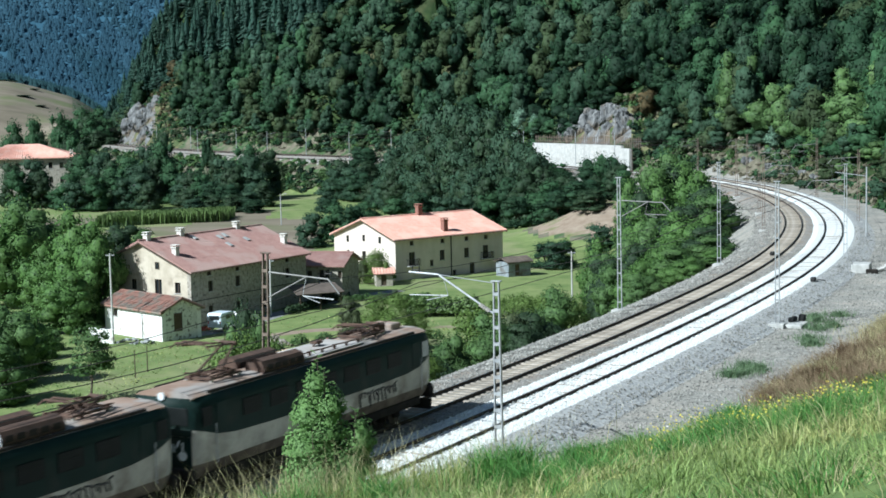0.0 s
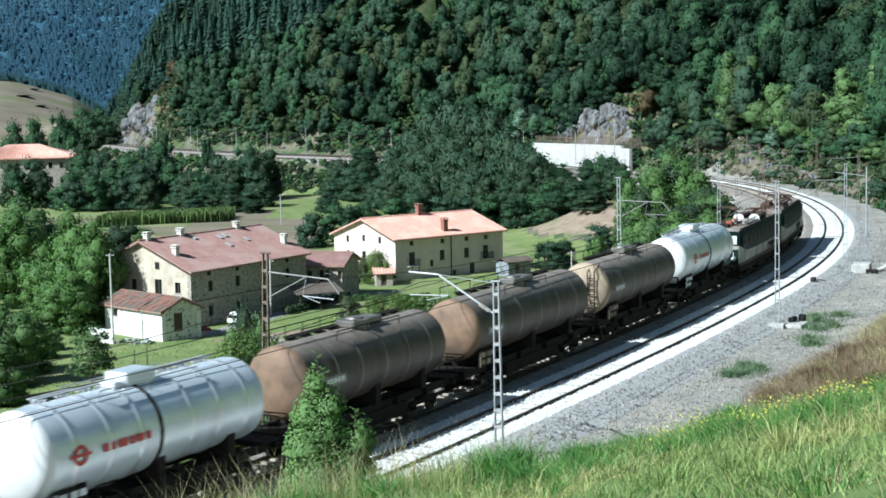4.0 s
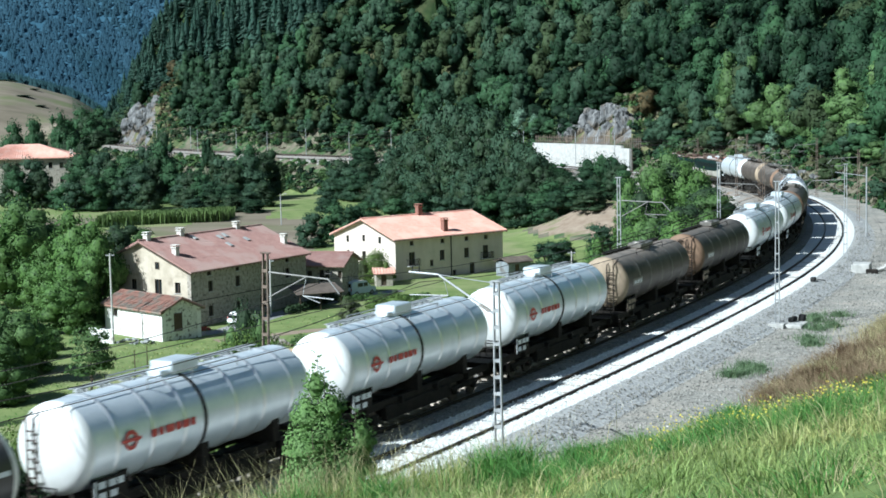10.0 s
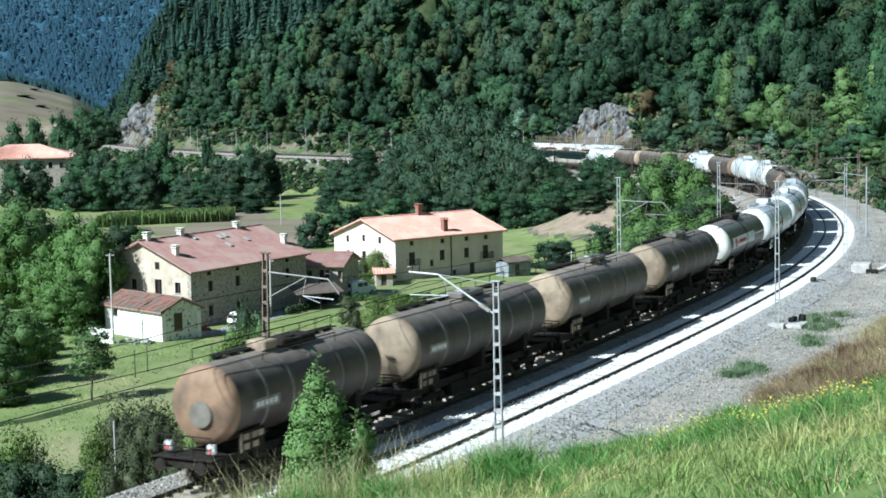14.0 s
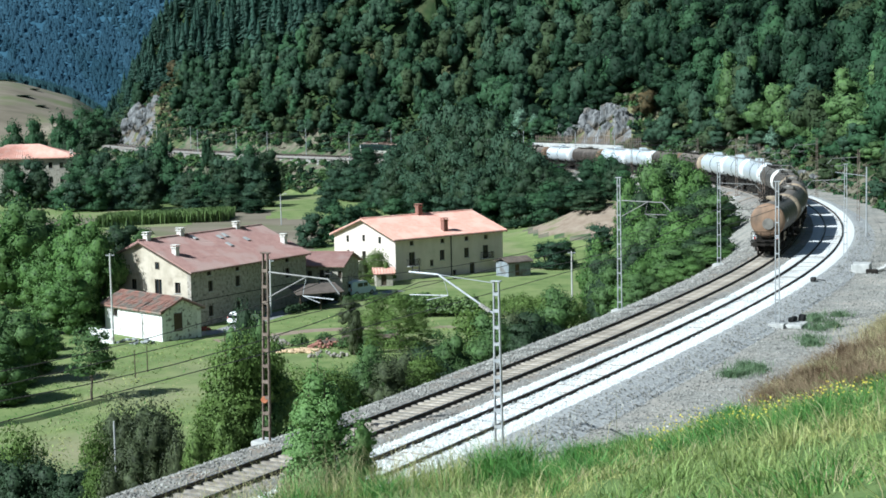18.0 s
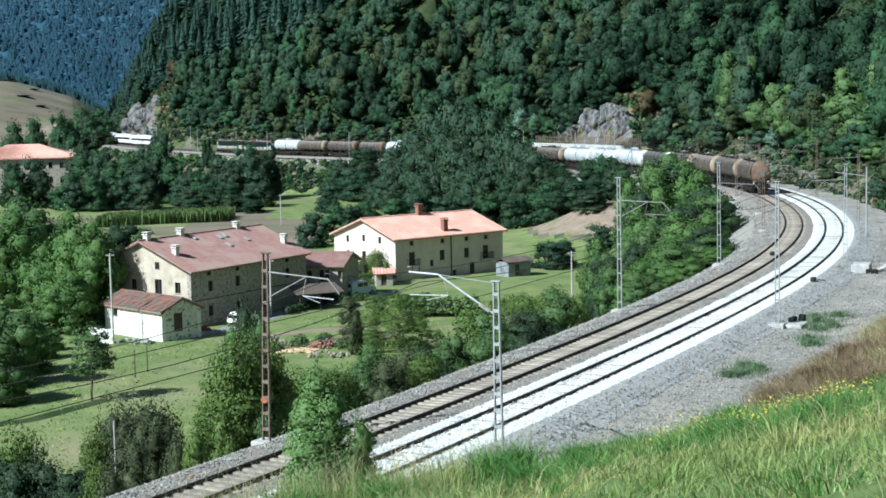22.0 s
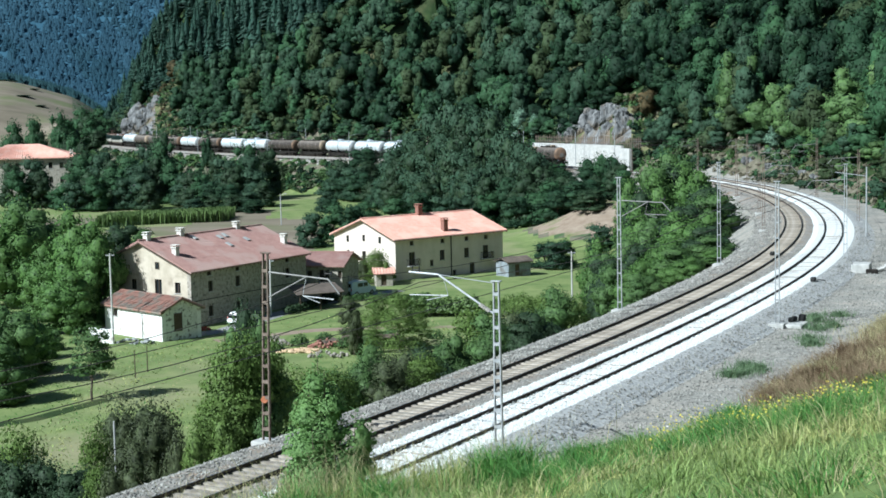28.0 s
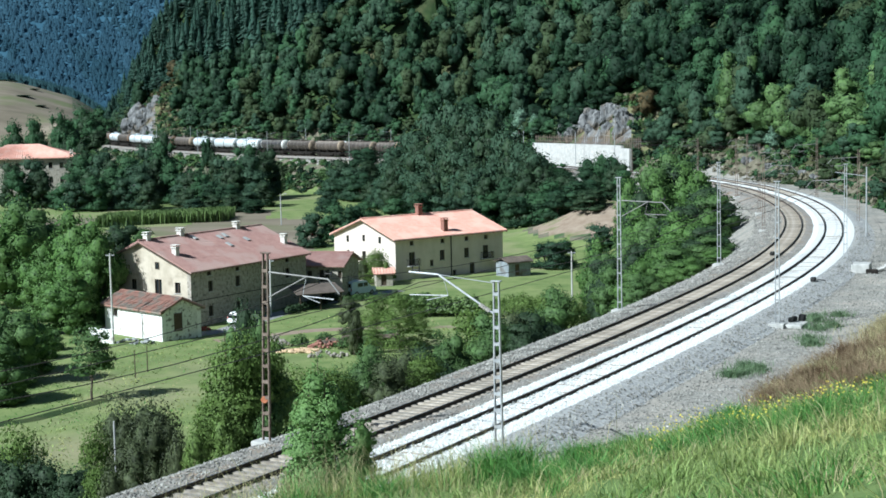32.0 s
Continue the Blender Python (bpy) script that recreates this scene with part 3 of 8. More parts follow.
# ---- track beds, rails, sleepers ----
def build_track():
    rng = np.random.default_rng(4)
    old = [(3.9, -0.62), (2.5, -0.16), (1.5, -0.13), (0.75, -0.2), (-0.75, -0.2), (-1.5, -0.15), (-2.05, -0.2)]
    me = sweep("ballast_bed", old, -70, 705, 0.5, [M["ballast_old"]], rough=0.02, rng=rng)
    tagged(part("ballast_bed", me, None), "weathered grey-brown ballast bed under the older track", "ballast", kind="structure")
    g = -TRACK_GAP
    fresh = [(-2.0, -0.2), (g + 1.5, -0.1), (g + 0.8, -0.16), (g - 0.8, -0.16), (g - 1.5, -0.1), (g - 2.0, -0.13)]
    me = sweep("ballast_bed", fresh, -70, 320, 0.5, [M["ballast_new"]], rough=0.02, rng=rng)
    tagged(part("ballast_bed", me, None), "fresh white limestone ballast under the relaid track", "ballast", kind="structure")
    me = sweep("ballast_bed", fresh, 320, 705, 0.5, [M["ballast_old"]], rough=0.02, rng=rng)
    tagged(part("ballast_bed", me, None), "grey ballast under the far stretch of track", "ballast", kind="structure")
    edge = [(g - 1.98, -0.13), (g - 2.5, -0.2), (g - 4.2, -0.72)]
    me = sweep("ballast_shoulder", edge, -70, 705, 0.4, [M["ballast_grey"]], rough=0.035, rng=rng)
    tagged(part("ballast_shoulder", me, None), "sloping shoulder of loose grey crushed stone", "ballast", kind="structure")
    prof = [(-0.07, -0.16), (-0.07, -0.145), (-0.012, -0.12), (-0.012, -0.045), (-0.036, -0.035), (-0.036, -0.004), (-0.02, 0.0),
            (0.02, 0.0), (0.036, -0.004), (0.036, -0.035), (0.012, -0.045), (0.012, -0.12), (0.07, -0.145), (0.07, -0.16)]
    mark = [0] * 6 + [1] + [0] * 6
    for c in (0.0, g):
        line = thing("railway_track", Matrix(), "steel rails on concrete sleepers curving through the valley", "railway track", kind="structure")
        for side in (RAIL_HALF, -RAIL_HALF):
            me = sweep("rail", [(c + side + a * 1.15, b) for a, b in prof], -70, 705, 1.5, [M["rail"], M["railhead"]], mark)
            part("rail", me, None, line)
        bm = bmesh.new()
        prism(bm, [(-0.15, -0.25), (-0.115, -0.135), (0.115, -0.135), (0.15, -0.25)], "y", -1.3, 1.3)
        ob = part("sleeper", bm, M["sleeper"], line)
        me = ob.data
        first = True
        ss = np.arange(-14, 160, 0.6)
        for s in ss:
            q = on_track(s, c, rng.uniform(-0.015, 0.01) - (0.03 if c else 0.0))
            m = Matrix.Translation(q) @ Matrix.Rotation(heading(s) + rng.uniform(-0.015, 0.015), 4, "Z")
            if not first:
                ob = new("sleeper", me)
                ob.parent = line
            ob.matrix_basis = m
            first = False
        # the rest, far off, in one mesh
        v0 = np.array([v.co for v in me.vertices])
        f0 = [list(p.vertices) for p in me.polygons]
        quads = np.array([p for p in f0 if len(p) == 4])
        vs, fs = [], []
        for i, s in enumerate(np.concatenate([np.arange(-60, -14, 0.6), np.arange(160, 420, 0.6)])):
            h = heading(s)
            c_, s_ = math.cos(h), math.sin(h)
            q = on_track(s, c, 0)
            vs.append(np.stack([v0[:, 0] * c_ - v0[:, 1] * s_ + q[0], v0[:, 0] * s_ + v0[:, 1] * c_ + q[1], v0[:, 2] + q[2]], 1))
            fs.append(quads + i * len(v0))
        tagged(part("sleeper_row", mesh_of("sleeper_row", np.concatenate(vs), np.concatenate(fs), [M["sleeper"]]), None, line), kind="stuff")


build_track()


# ---- overhead line ----
def build_mast(s, o, top, reach, low, rusty=False, lean=0.0):
    """A lattice mast of two channels with battens, and the bracket that reaches over the track."""
    q = on_track(s, o, 0)
    base = -0.45 if o > 0 else -0.62
    sign = -1 if o > 0 else 1
    h = heading(s)
    m = Matrix.Translation((q[0], q[1], q[2] + base)) @ Matrix.Rotation(h, 4, "Z") @ Matrix.Rotation(lean, 4, "X")
    mat = M["rusty"] if rusty else M["steel"]
    ob = thing("catenary_mast", m, ("rust-brown" if rusty else "galvanised") + " lattice catenary mast on a concrete footing beside the track", "mast", "masts along the railway")
    ht = top - base
    bm = bmesh.new()
    box(bm, (0, 0, 0.02), (0.95, 0.95, 0.5), bevel=0.03)
    part("footing", bm, M["concrete"], ob, "pale concrete footing")
    for x in (-1, 1):
        bm = bmesh.new()
        w0, w1 = (0.19, 0.13) if s < 30 else (0.16, 0.11)
        lo, hi = [], []
        for px, py in ((0, -0.06), (0.05, -0.06), (0.05, -0.045), (0.015, -0.045), (0.015, 0.045), (0.05, 0.045), (0.05, 0.06), (0, 0.06)):
            lo.append(bm.verts.new((py, x * (w0 - px), 0.2)))
            hi.append(bm.verts.new((py, x * (w1 - px), ht)))
        n = len(lo)
        bm.faces.new(lo)
        bm.faces.new(hi)
        for i in range(n):
            bm.faces.new((lo[i], lo[(i + 1) % n], hi[(i + 1) % n], hi[i]))
        bmesh.ops.recalc_face_normals(bm, faces=bm.faces)
        part("upright", bm, mat, ob)
    z = 0.75
    while z < ht - 0.1:
        w = (0.19 - 0.06 * z / ht) * (1 if s < 30 else 0.84)
        for y in (-0.064, 0.064):
            bm = bmesh.new()
            box(bm, (y, 0, z), (0.012, 2 * w, 0.13 if s < 30 else 0.07))
            part("batten", bm, mat, ob)
        z += 0.66 if s < 30 else 0.95
    bm = bmesh.new()
    box(bm, (0, 0, ht + 0.03), (0.2, 0.42, 0.05), bevel=0.01)
    part("cap", bm, mat, ob)
    if reach:
        y = sign
        bm = bmesh.new()
        bend, tip = (0, y * reach * 0.66, ht + low + 0.2), (0, y * reach, ht + low + 0.27)
        old = low < -0.3
        thin = (0.034 if o > 0 else 0.045) if s < 50 else 0.028
        if old:
            # level arm with a cranked end, braced from below
            zz = ht + low + 0.2
            tube(bm, (0, y * 0.14, zz + 0.05), (0, y * reach * 0.92, zz - 0.06), thin)
            tube(bm, (0, y * reach * 0.92, zz - 0.06), (0, y * reach * 1.08, zz - 0.62), thin)
            tube(bm, (0, y * 0.14, zz - 1.0), (0, y * reach * 0.6, zz - 0.04), thin * 0.8)
        else:
            tube(bm, (0, y * 0.14, ht - 1.25), bend, thin)
            tube(bm, bend, tip, thin)
        part("bracket_tube", bm, M["steel"] if s < 30 and o < 0 else M["bracket"], ob, "tubular bracket")
        if not old:
            bm = bmesh.new()
            tube(bm, (0, y * 0.1, ht - 0.05), bend, 0.016, n=6)
            part("tie_rod", bm, M["steel"], ob)
        bm = bmesh.new()
        for i in range(0 if old else 5):
            tube(bm, (0, y * (0.32 + 0.09 * i), ht - 1.25 + (1.45 + low) * (0.18 + 0.09 * i) / (reach * 0.66) - 0.02), (0, y * (0.36 + 0.09 * i), ht - 1.22 + (1.45 + low) * (0.18 + 0.09 * i) / (reach * 0.66)), 0.09)
        if old:
            bm.free()
        else:
            part("insulator", bm, M["insulator"], ob)
        bm = bmesh.new()
        top_z = ht + (low if old else 0.0)
        a = (0, y * reach * 0.55, top_z - 0.62)
        tube(bm, a, (0, y * reach * 1.0, top_z - 0.66), 0.022)
        tube(bm, (0, y * reach * 0.6, top_z + 0.1), a, 0.014, n=6)
        tube(bm, a, (0, y * reach * 0.8, top_z - 0.85), 0.018, n=6)
        part("steady_arm", bm, M["steel"] if s < 30 else M["bracket"], ob)
        bm = bmesh.new()
        for e in (-1, 1):
            tube(bm, (0.0, y * reach * 0.92 + 0.16 * e, ht + low + 0.27), (0.0, y * reach * 0.92 + 0.16 * e, ht + low + 0.5), 0.03)
        tube(bm, (0, y * reach * 0.92 - 0.16, ht + low + 0.36), (0, y * reach * 0.92 + 0.16, ht + low + 0.36), 0.025)
        part("wire_clamp", bm, M["iron"], ob)
    return ob


MASTS = [(2, 2.9, 7.6, 3.3, -1.0, True, 0.03), (4, -6.85, 6.55, 3.9, 0.0, False, 0.0), (44, 2.9, 8.4, 3.2, -1.7, False, 0.0),
         (42, -7.9, 8.3, 0, 0, False, 0.0), (73, 3.1, 8.1, 3.2, -1.9, False, 0.0), (78, -6.5, 7.7, 3.0, -1.5, False, 0.0),
         (106, 2.9, 7.4, 3.0, -1.2, True, 0.0), (130, 3.4, 7.8, 3.2, -1.2, True, 0.0), (161, 3.4, 7.6, 3.0, -1.0, True, 0.0),
         (118, -6.9, 7.4, 3.0, -1.0, True, 0.0), (158, -6.9, 7.6, 3.0, -1.0, True, 0.0), (200, -6.6, 7.4, 3.0, -1.0, True, 0.0), (227, -6.4, 6.5, 3.0, -0.6, True, 0.0),
         (236, 3.2, 6.5, 3.0, -0.6, True, 0.0)]
for row in MASTS:
    build_mast(*row)


def build_pole(s, o, ht, base):
    q = on_track(s, o, 0)
    ob = thing("line_pole", pose(q[0], q[1], q[2] + base), "thin steel line pole standing by the railway", "pole", "poles along the far railway")
    bm = bmesh.new()
    tube(bm, (0, 0, 0), (0, 0, ht), 0.1, 0.07)
    part("post", bm, M["steel"], ob)
    bm = bmesh.new()
    tube(bm, (0, 0, ht - 0.9), (-math.sin(heading(s)) * 3.0 * (1 if o < 0 else -1), math.cos(heading(s)) * 3.0 * (1 if o < 0 else -1), ht - 0.5), 0.035)
    part("arm", bm, M["steel"], ob)


for s in (272, 292, 318, 384, 430, 474, 510, 545):
    build_pole(s, -6.6, 8.2, -0.6)
for s in (390, 436, 482):
    build_pole(s, 3.2, 7.6, -0.6)
build_pole(101, -7.2, 7.0, -0.6)


def build_wires():
    for c, names in ((0.0, 1), (-TRACK_GAP, 2)):
        for high, sag, z in (("contact_wire", 0.0, 5.35), ("messenger_wire", 0.8, 6.55)):
            stops = [-60, -28, 3, 43, 74, 104, 130, 160, 200, 228, 275, 330, 384, 432, 476, 520, 570, 620]
            cu = bpy.data.curves.new(high, "CURVE")
            cu.dimensions, cu.bevel_depth, cu.bevel_resolution = "3D", 0.016, 1
            pts = []
            for a, b in zip(stops, stops[1:]):
                for i in range(8):
                    t = i / 8
                    p = on_track(a + (b - a) * t, c + 0.1, z - sag * 4 * t * (1 - t))
                    pts.append(p)
            sp = cu.splines.new("POLY")
            sp.points.add(len(pts) - 1)
            for p, q in zip(sp.points, pts):
                p.co = (*q, 1)
            cu.materials.append(M["wire"])
            tagged(new(high, cu), "thin dark overhead line wire over the track", "wire")


build_wires()

# ---- trees ----
def ball_quads(n):
    """Directions and quads of a ball made from a divided cube."""
    g = np.linspace(-1, 1, n + 1)
    a, b = (q.ravel() for q in np.meshgrid(g, g))
    one = np.ones_like(a)
    v = np.concatenate([np.stack(q, 1) for q in ((one, a, b), (-one, b, a), (b, one, a), (a, -one, b), (a, b, one), (b, a, -one))])
    key, inv = np.unique(np.round(v, 6), axis=0, return_inverse=True)
    inv = np.ravel(inv)
    i = (np.arange(n)[:, None] * (n + 1) + np.arange(n)).ravel()
    f = np.concatenate([np.stack([i, i + 1, i + n + 2, i + n + 1], 1) + k * (n + 1) ** 2 for k in range(6)])
    return key / np.linalg.norm(key, axis=1)[:, None], inv[f]


def leafy_mass(rng, blobs, n, size):
    """The closed inner growth of a crown: a lumpy ball in each lump."""
    d, f = ball_quads(n)
    vs, fs, ds = [], [], []
    for i, (x, y, z, rx, rz) in enumerate(blobs):
        ph = rng.uniform(0, 6.28, 6)
        bump = 1 + 0.1 * np.sin(4 * d[:, 0] + ph[0] + 2 * np.sin(3 * d[:, 1] + ph[1])) + 0.1 * np.sin(5 * d[:, 2] + ph[2] + 2 * np.sin(4 * d[:, 0] + ph[3])) + 0.06 * np.sin(9 * d[:, 1] + ph[4])
        vs.append((x, y, z) + d * size * np.stack([rx * bump, rx * bump, rz * bump], 1))
        fs.append(f + i * len(d))
        ds.append(d)
    return np.concatenate(vs), np.concatenate(fs), np.concatenate(ds)


def leaf_cloud(rng, blobs, n, leaf, up=0.1, loose=0.4, core=0, fill=0.88):
    """Leaf tufts as loose bent quads on the skins of several lumps; blobs of (x, y, z, rx, rz). core: how finely the inner growth is cut, 0 for none."""
    blobs = np.asarray(blobs, float)
    w = blobs[:, 3] ** 2
    k = rng.choice(len(blobs), n, p=w / w.sum())
    d = rng.normal(size=(n, 3))
    d[:, 2] = np.abs(d[:, 2]) * 0.6 + d[:, 2] * 0.5
    d /= np.linalg.norm(d, axis=1)[:, None]
    r = rng.uniform(0.7, 1.1, n)[:, None]
    c = blobs[k, :3] + d * r * blobs[k][:, [3, 3, 4]]
    nrm = d + rng.normal(size=(n, 3)) * loose + (0, 0, up)
    nrm /= np.linalg.norm(nrm, axis=1)[:, None]
    t = np.cross(nrm, rng.normal(size=(n, 3)))
    t /= np.linalg.norm(t, axis=1)[:, None]
    b = np.cross(nrm, t)
    size = leaf * rng.uniform(0.6, 1.35, n)[:, None]
    v = np.stack([c - t * size * 0.9, c + b * size * 0.55 + nrm * size * 0.18, c + t * size, c - b * size * 0.6 + nrm * size * 0.12], 1)
    # leaves face outwards and take their shading from the crown's rounded mass
    g = np.cross(v[:, 2] - v[:, 0], v[:, 3] - v[:, 1])
    back = (g * d).sum(1) < 0
    v[back] = v[back][:, ::-1]
    mid = (blobs[:, :3] * w[:, None]).sum(0) / w.sum()
    span = np.abs(c - mid).max(0) + 0.01
    far = (c - mid) / span
    far /= np.linalg.norm(far, axis=1)[:, None] + 1e-6
    sh = 0.55 * d + 0.33 * far + 0.24 * nrm
    sh /= np.linalg.norm(sh, axis=1)[:, None]
    v, f, sh = v.reshape(-1, 3), np.arange(4 * n).reshape(-1, 4), np.repeat(sh, 4, 0)
    if core:
        cv, cf, cd = leafy_mass(rng, blobs, core, fill)
        far = (cv - mid) / span
        far /= np.linalg.norm(far, axis=1)[:, None] + 1e-6
        cn = 0.7 * cd + 0.3 * far
        cn /= np.linalg.norm(cn, axis=1)[:, None]
        v, f, sh = np.concatenate([v, cv]), np.concatenate([f, cf + len(v)]), np.concatenate([sh, cn])
    return v, f, sh


def crown_blobs(rng, h, r, count, low=0.3):
    out = [(0, 0, h * 0.6, r * 0.66, h * 0.33)]
    for i in range(count):
        a = rng.uniform(0, 2 * math.pi)
        zz = rng.uniform(low, 0.9)
        rad = r * (0.85 if zz < 0.7 else 0.5) * rng.uniform(0.55, 1.0)
        s = r * rng.uniform(0.3, 0.52)
        out.append((rad * math.cos(a) * 0.8, rad * math.sin(a) * 0.8, zz * h, s, s * rng.uniform(0.95, 1.35)))
    for i in range(count // 3):
        a = rng.uniform(0, 2 * math.pi)
        s = r * rng.uniform(0.3, 0.42)
        out.append((0.6 * r * math.cos(a), 0.6 * r * math.sin(a), max(low, 0.1) * h, s, s * 0.9))
    return out


def trunk_mesh(rng, h, r, blobs, thick):
    bm = bmesh.new()
    p = Vector((0, 0, -0.3))
    for i in range(4):
        q = Vector((rng.uniform(-0.12, 0.12) * i, rng.uniform(-0.12, 0.12) * i, h * 0.62 * (i + 1) / 4))
        tube(bm, p, q, thick * (1 - 0.2 * i), thick * (0.8 - 0.2 * i) + 0.01, 7)
        p = q
    for x, y, z, *_ in blobs[1:7]:
        z0 = h * rng.uniform(0.25, 0.5)
        tube(bm, (0, 0, z0), (x * 0.8, y * 0.8, max(z * 0.95, z0 + 0.2)), thick * 0.35, thick * 0.1, 5)
    return bm


TREES = {}


def tree_kind(key, name, h, r, n, leaf, mat, count, thick, label, category, seed, low=0.3, core=2, fill=0.62):
    rng = np.random.default_rng(seed)
    blobs = crown_blobs(rng, h, r, count, low)
    TREES[key] = dict(name=name, h=h, r=r, mat=mat, label=label, category=category, trunk=trunk_mesh(rng, h, r, blobs, thick),
                      cloud=leaf_cloud(rng, blobs, n, leaf, core=core, fill=fill), made=None)


TALL = {"bush": ("tall", "oak"), "bush_light": ("tall_light", "light"), "bush_dark": ("tall_dark", "dark"), "bush_grey": ("tall_grey", "grey")}


def plant(key, x, y, top, radius, turn=None, base=None):
    """A tree of a kind with its top at that height."""
    z = ground(np.array([x]), np.array([y]))[0][0] if base is None else base
    h = max(top - z, 0.8) * 1.06
    if h > 3.9 and key in TALL:
        key = TALL[key][1 if h > 9.0 else 0]
    k = TREES[key]
    turn = random.uniform(0, 6.28) if turn is None else turn
    m = Matrix.Translation((x, y, z - 0.05)) @ Matrix.Rotation(turn, 4, "Z") @ Matrix.Diagonal((radius / k["r"], radius / k["r"], h / k["h"], 1))
    if k["made"] is None:
        ob = thing(k["name"], m, k["label"], k["category"])
        ob["group"] = "trees and bushes of the valley"
        part("trunk", k["trunk"], M["bark"], ob)
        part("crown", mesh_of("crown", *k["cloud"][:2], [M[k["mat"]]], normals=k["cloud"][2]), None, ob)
        k["made"] = ob
        ob.matrix_basis = m
        return ob
    ob = copy_thing(k["made"], Matrix())
    ob.matrix_basis = m
    return ob


tree_kind("oak", "broadleaf_tree", 12, 4.6, 4600, 0.2, "leaf", 24, 0.28, "broad leafy green deciduous tree with a rounded uneven crown", "tree", 1, 0.1)
tree_kind("oak2", "broadleaf_tree", 12, 4.2, 4600, 0.2, "leaf", 22, 0.26, "tall leafy green deciduous tree with a lumpy crown", "tree", 2, 0.12)
tree_kind("dark", "broadleaf_tree", 13, 4.4, 4400, 0.2, "leaf_dark", 22, 0.3, "dark green dense deciduous tree", "tree", 3, 0.1)
tree_kind("dark2", "broadleaf_tree", 13, 4.6, 4400, 0.2, "leaf_dark", 24, 0.3, "dark green spreading deciduous tree", "tree", 4, 0.1)
tree_kind("light", "broadleaf_tree", 10, 4.2, 6500, 0.16, "leaf_light", 20, 0.25, "light green sunlit leafy tree beside the farmhouse", "tree", 5, 0.12)
tree_kind("mid", "broadleaf_tree", 10, 4.2, 6000, 0.17, "leaf_mid", 22, 0.25, "fresh green leafy tree with a full rounded crown", "tree", 17, 0.1)
for key, text, mat, seed in (("oak", "leafy green deciduous tree in the valley", "forest_fresh", 31), ("oak2", "tall green deciduous tree in the valley", "forest", 32), ("dark", "dark green dense tree in the valley", "leaf_dark", 33), ("dark2", "dark green spreading tree in the valley", "forest_pale", 34)):
    tree_kind("far_" + key, "broadleaf_tree", 12, 4.4, 2300, 0.27, mat, 26, 0.28, text, "tree", seed, 0.08, 2, 0.55)
tree_kind("grey", "broadleaf_tree", 7, 2.8, 1500, 0.22, "leaf_grey", 10, 0.12, "grey-green open-crowned tree with bare twigs", "tree", 15, 0.2, 0)
tree_kind("tall", "bush", 6, 2.2, 8500, 0.088, "leaf", 26, 0.08, "tall dense green bush on the embankment", "bush", 27, 0.06)
tree_kind("tall_light", "bush", 6, 2.2, 8500, 0.088, "leaf_light", 26, 0.08, "tall yellowish green bush on the embankment", "bush", 28, 0.06, 0)
tree_kind("tall_dark", "bush", 6, 2.2, 8500, 0.088, "leaf_dark", 26, 0.08, "tall dark green thicket on the embankment", "bush", 29, 0.05)
tree_kind("tall_grey", "bush", 6, 2.4, 8000, 0.08, "leaf_grey", 26, 0.08, "tall grey-green twiggy shrub at the embankment's foot", "bush", 30, 0.06, 2, 0.45)
tree_kind("orchard", "orchard_tree", 5, 2.0, 3000, 0.12, "leaf", 8, 0.1, "small round orchard tree standing in the meadow", "tree", 6, 0.42, 0)
tree_kind("bush", "bush", 3, 2.0, 4200, 0.11, "leaf", 10, 0.07, "dense green bush on the embankment", "bush", 7, 0.08)
tree_kind("bush_light", "bush", 3, 2.0, 4200, 0.1, "leaf_light", 10, 0.07, "yellowish green bush on the embankment", "bush", 8, 0.08)
tree_kind("bush_dark", "bush", 3, 2.0, 4200, 0.11, "leaf_dark", 10, 0.07, "dark green thicket on the embankment", "bush", 9, 0.06)
tree_kind("bush_grey", "bush", 3, 2.0, 4200, 0.095, "leaf_grey", 9, 0.07, "grey-green twiggy shrub in the meadow", "bush", 10, 0.1)



# rows: way across per metre of depth, depth, height of the top, crown radius
def grow(rows, kinds):
    for i, (a, d, top, r) in enumerate(rows):
        if -0.113 < a < -0.079 and 325 < d < 450:
            continue        # the small field behind the farm stays open
        plant(kinds[i % len(kinds)], a * d, d, top, r)


grow([(-0.2711, 198, 1.5, 5.0), (-0.2843, 192, 0.3, 5.0), (-0.2571, 202, -1.6, 4.0)], ['oak', 'mid', 'oak2', 'mid'])
grow([(-0.2349, 178, 1.3, 4.2), (-0.2439, 168, -4.3, 3.8), (-0.2578, 180, -2.6, 3.6), (-0.2267, 181, -2.8, 2.8), (-0.2225, 173, 0.4, 3.4)], ['mid'])
grow([(-0.2078, 215, -2.9, 3.5), (-0.1969, 225, -4.3, 3)], ['dark', 'oak2'])
grow([(-0.2853, 136, -3.8, 3.2), (-0.2709, 142, -5.5, 2.8), (-0.2902, 128, -5.8, 2.6), (-0.2611, 150, -8.2, 1.6), (-0.2548, 155, -8.6, 1.2)], ['oak', 'mid'])
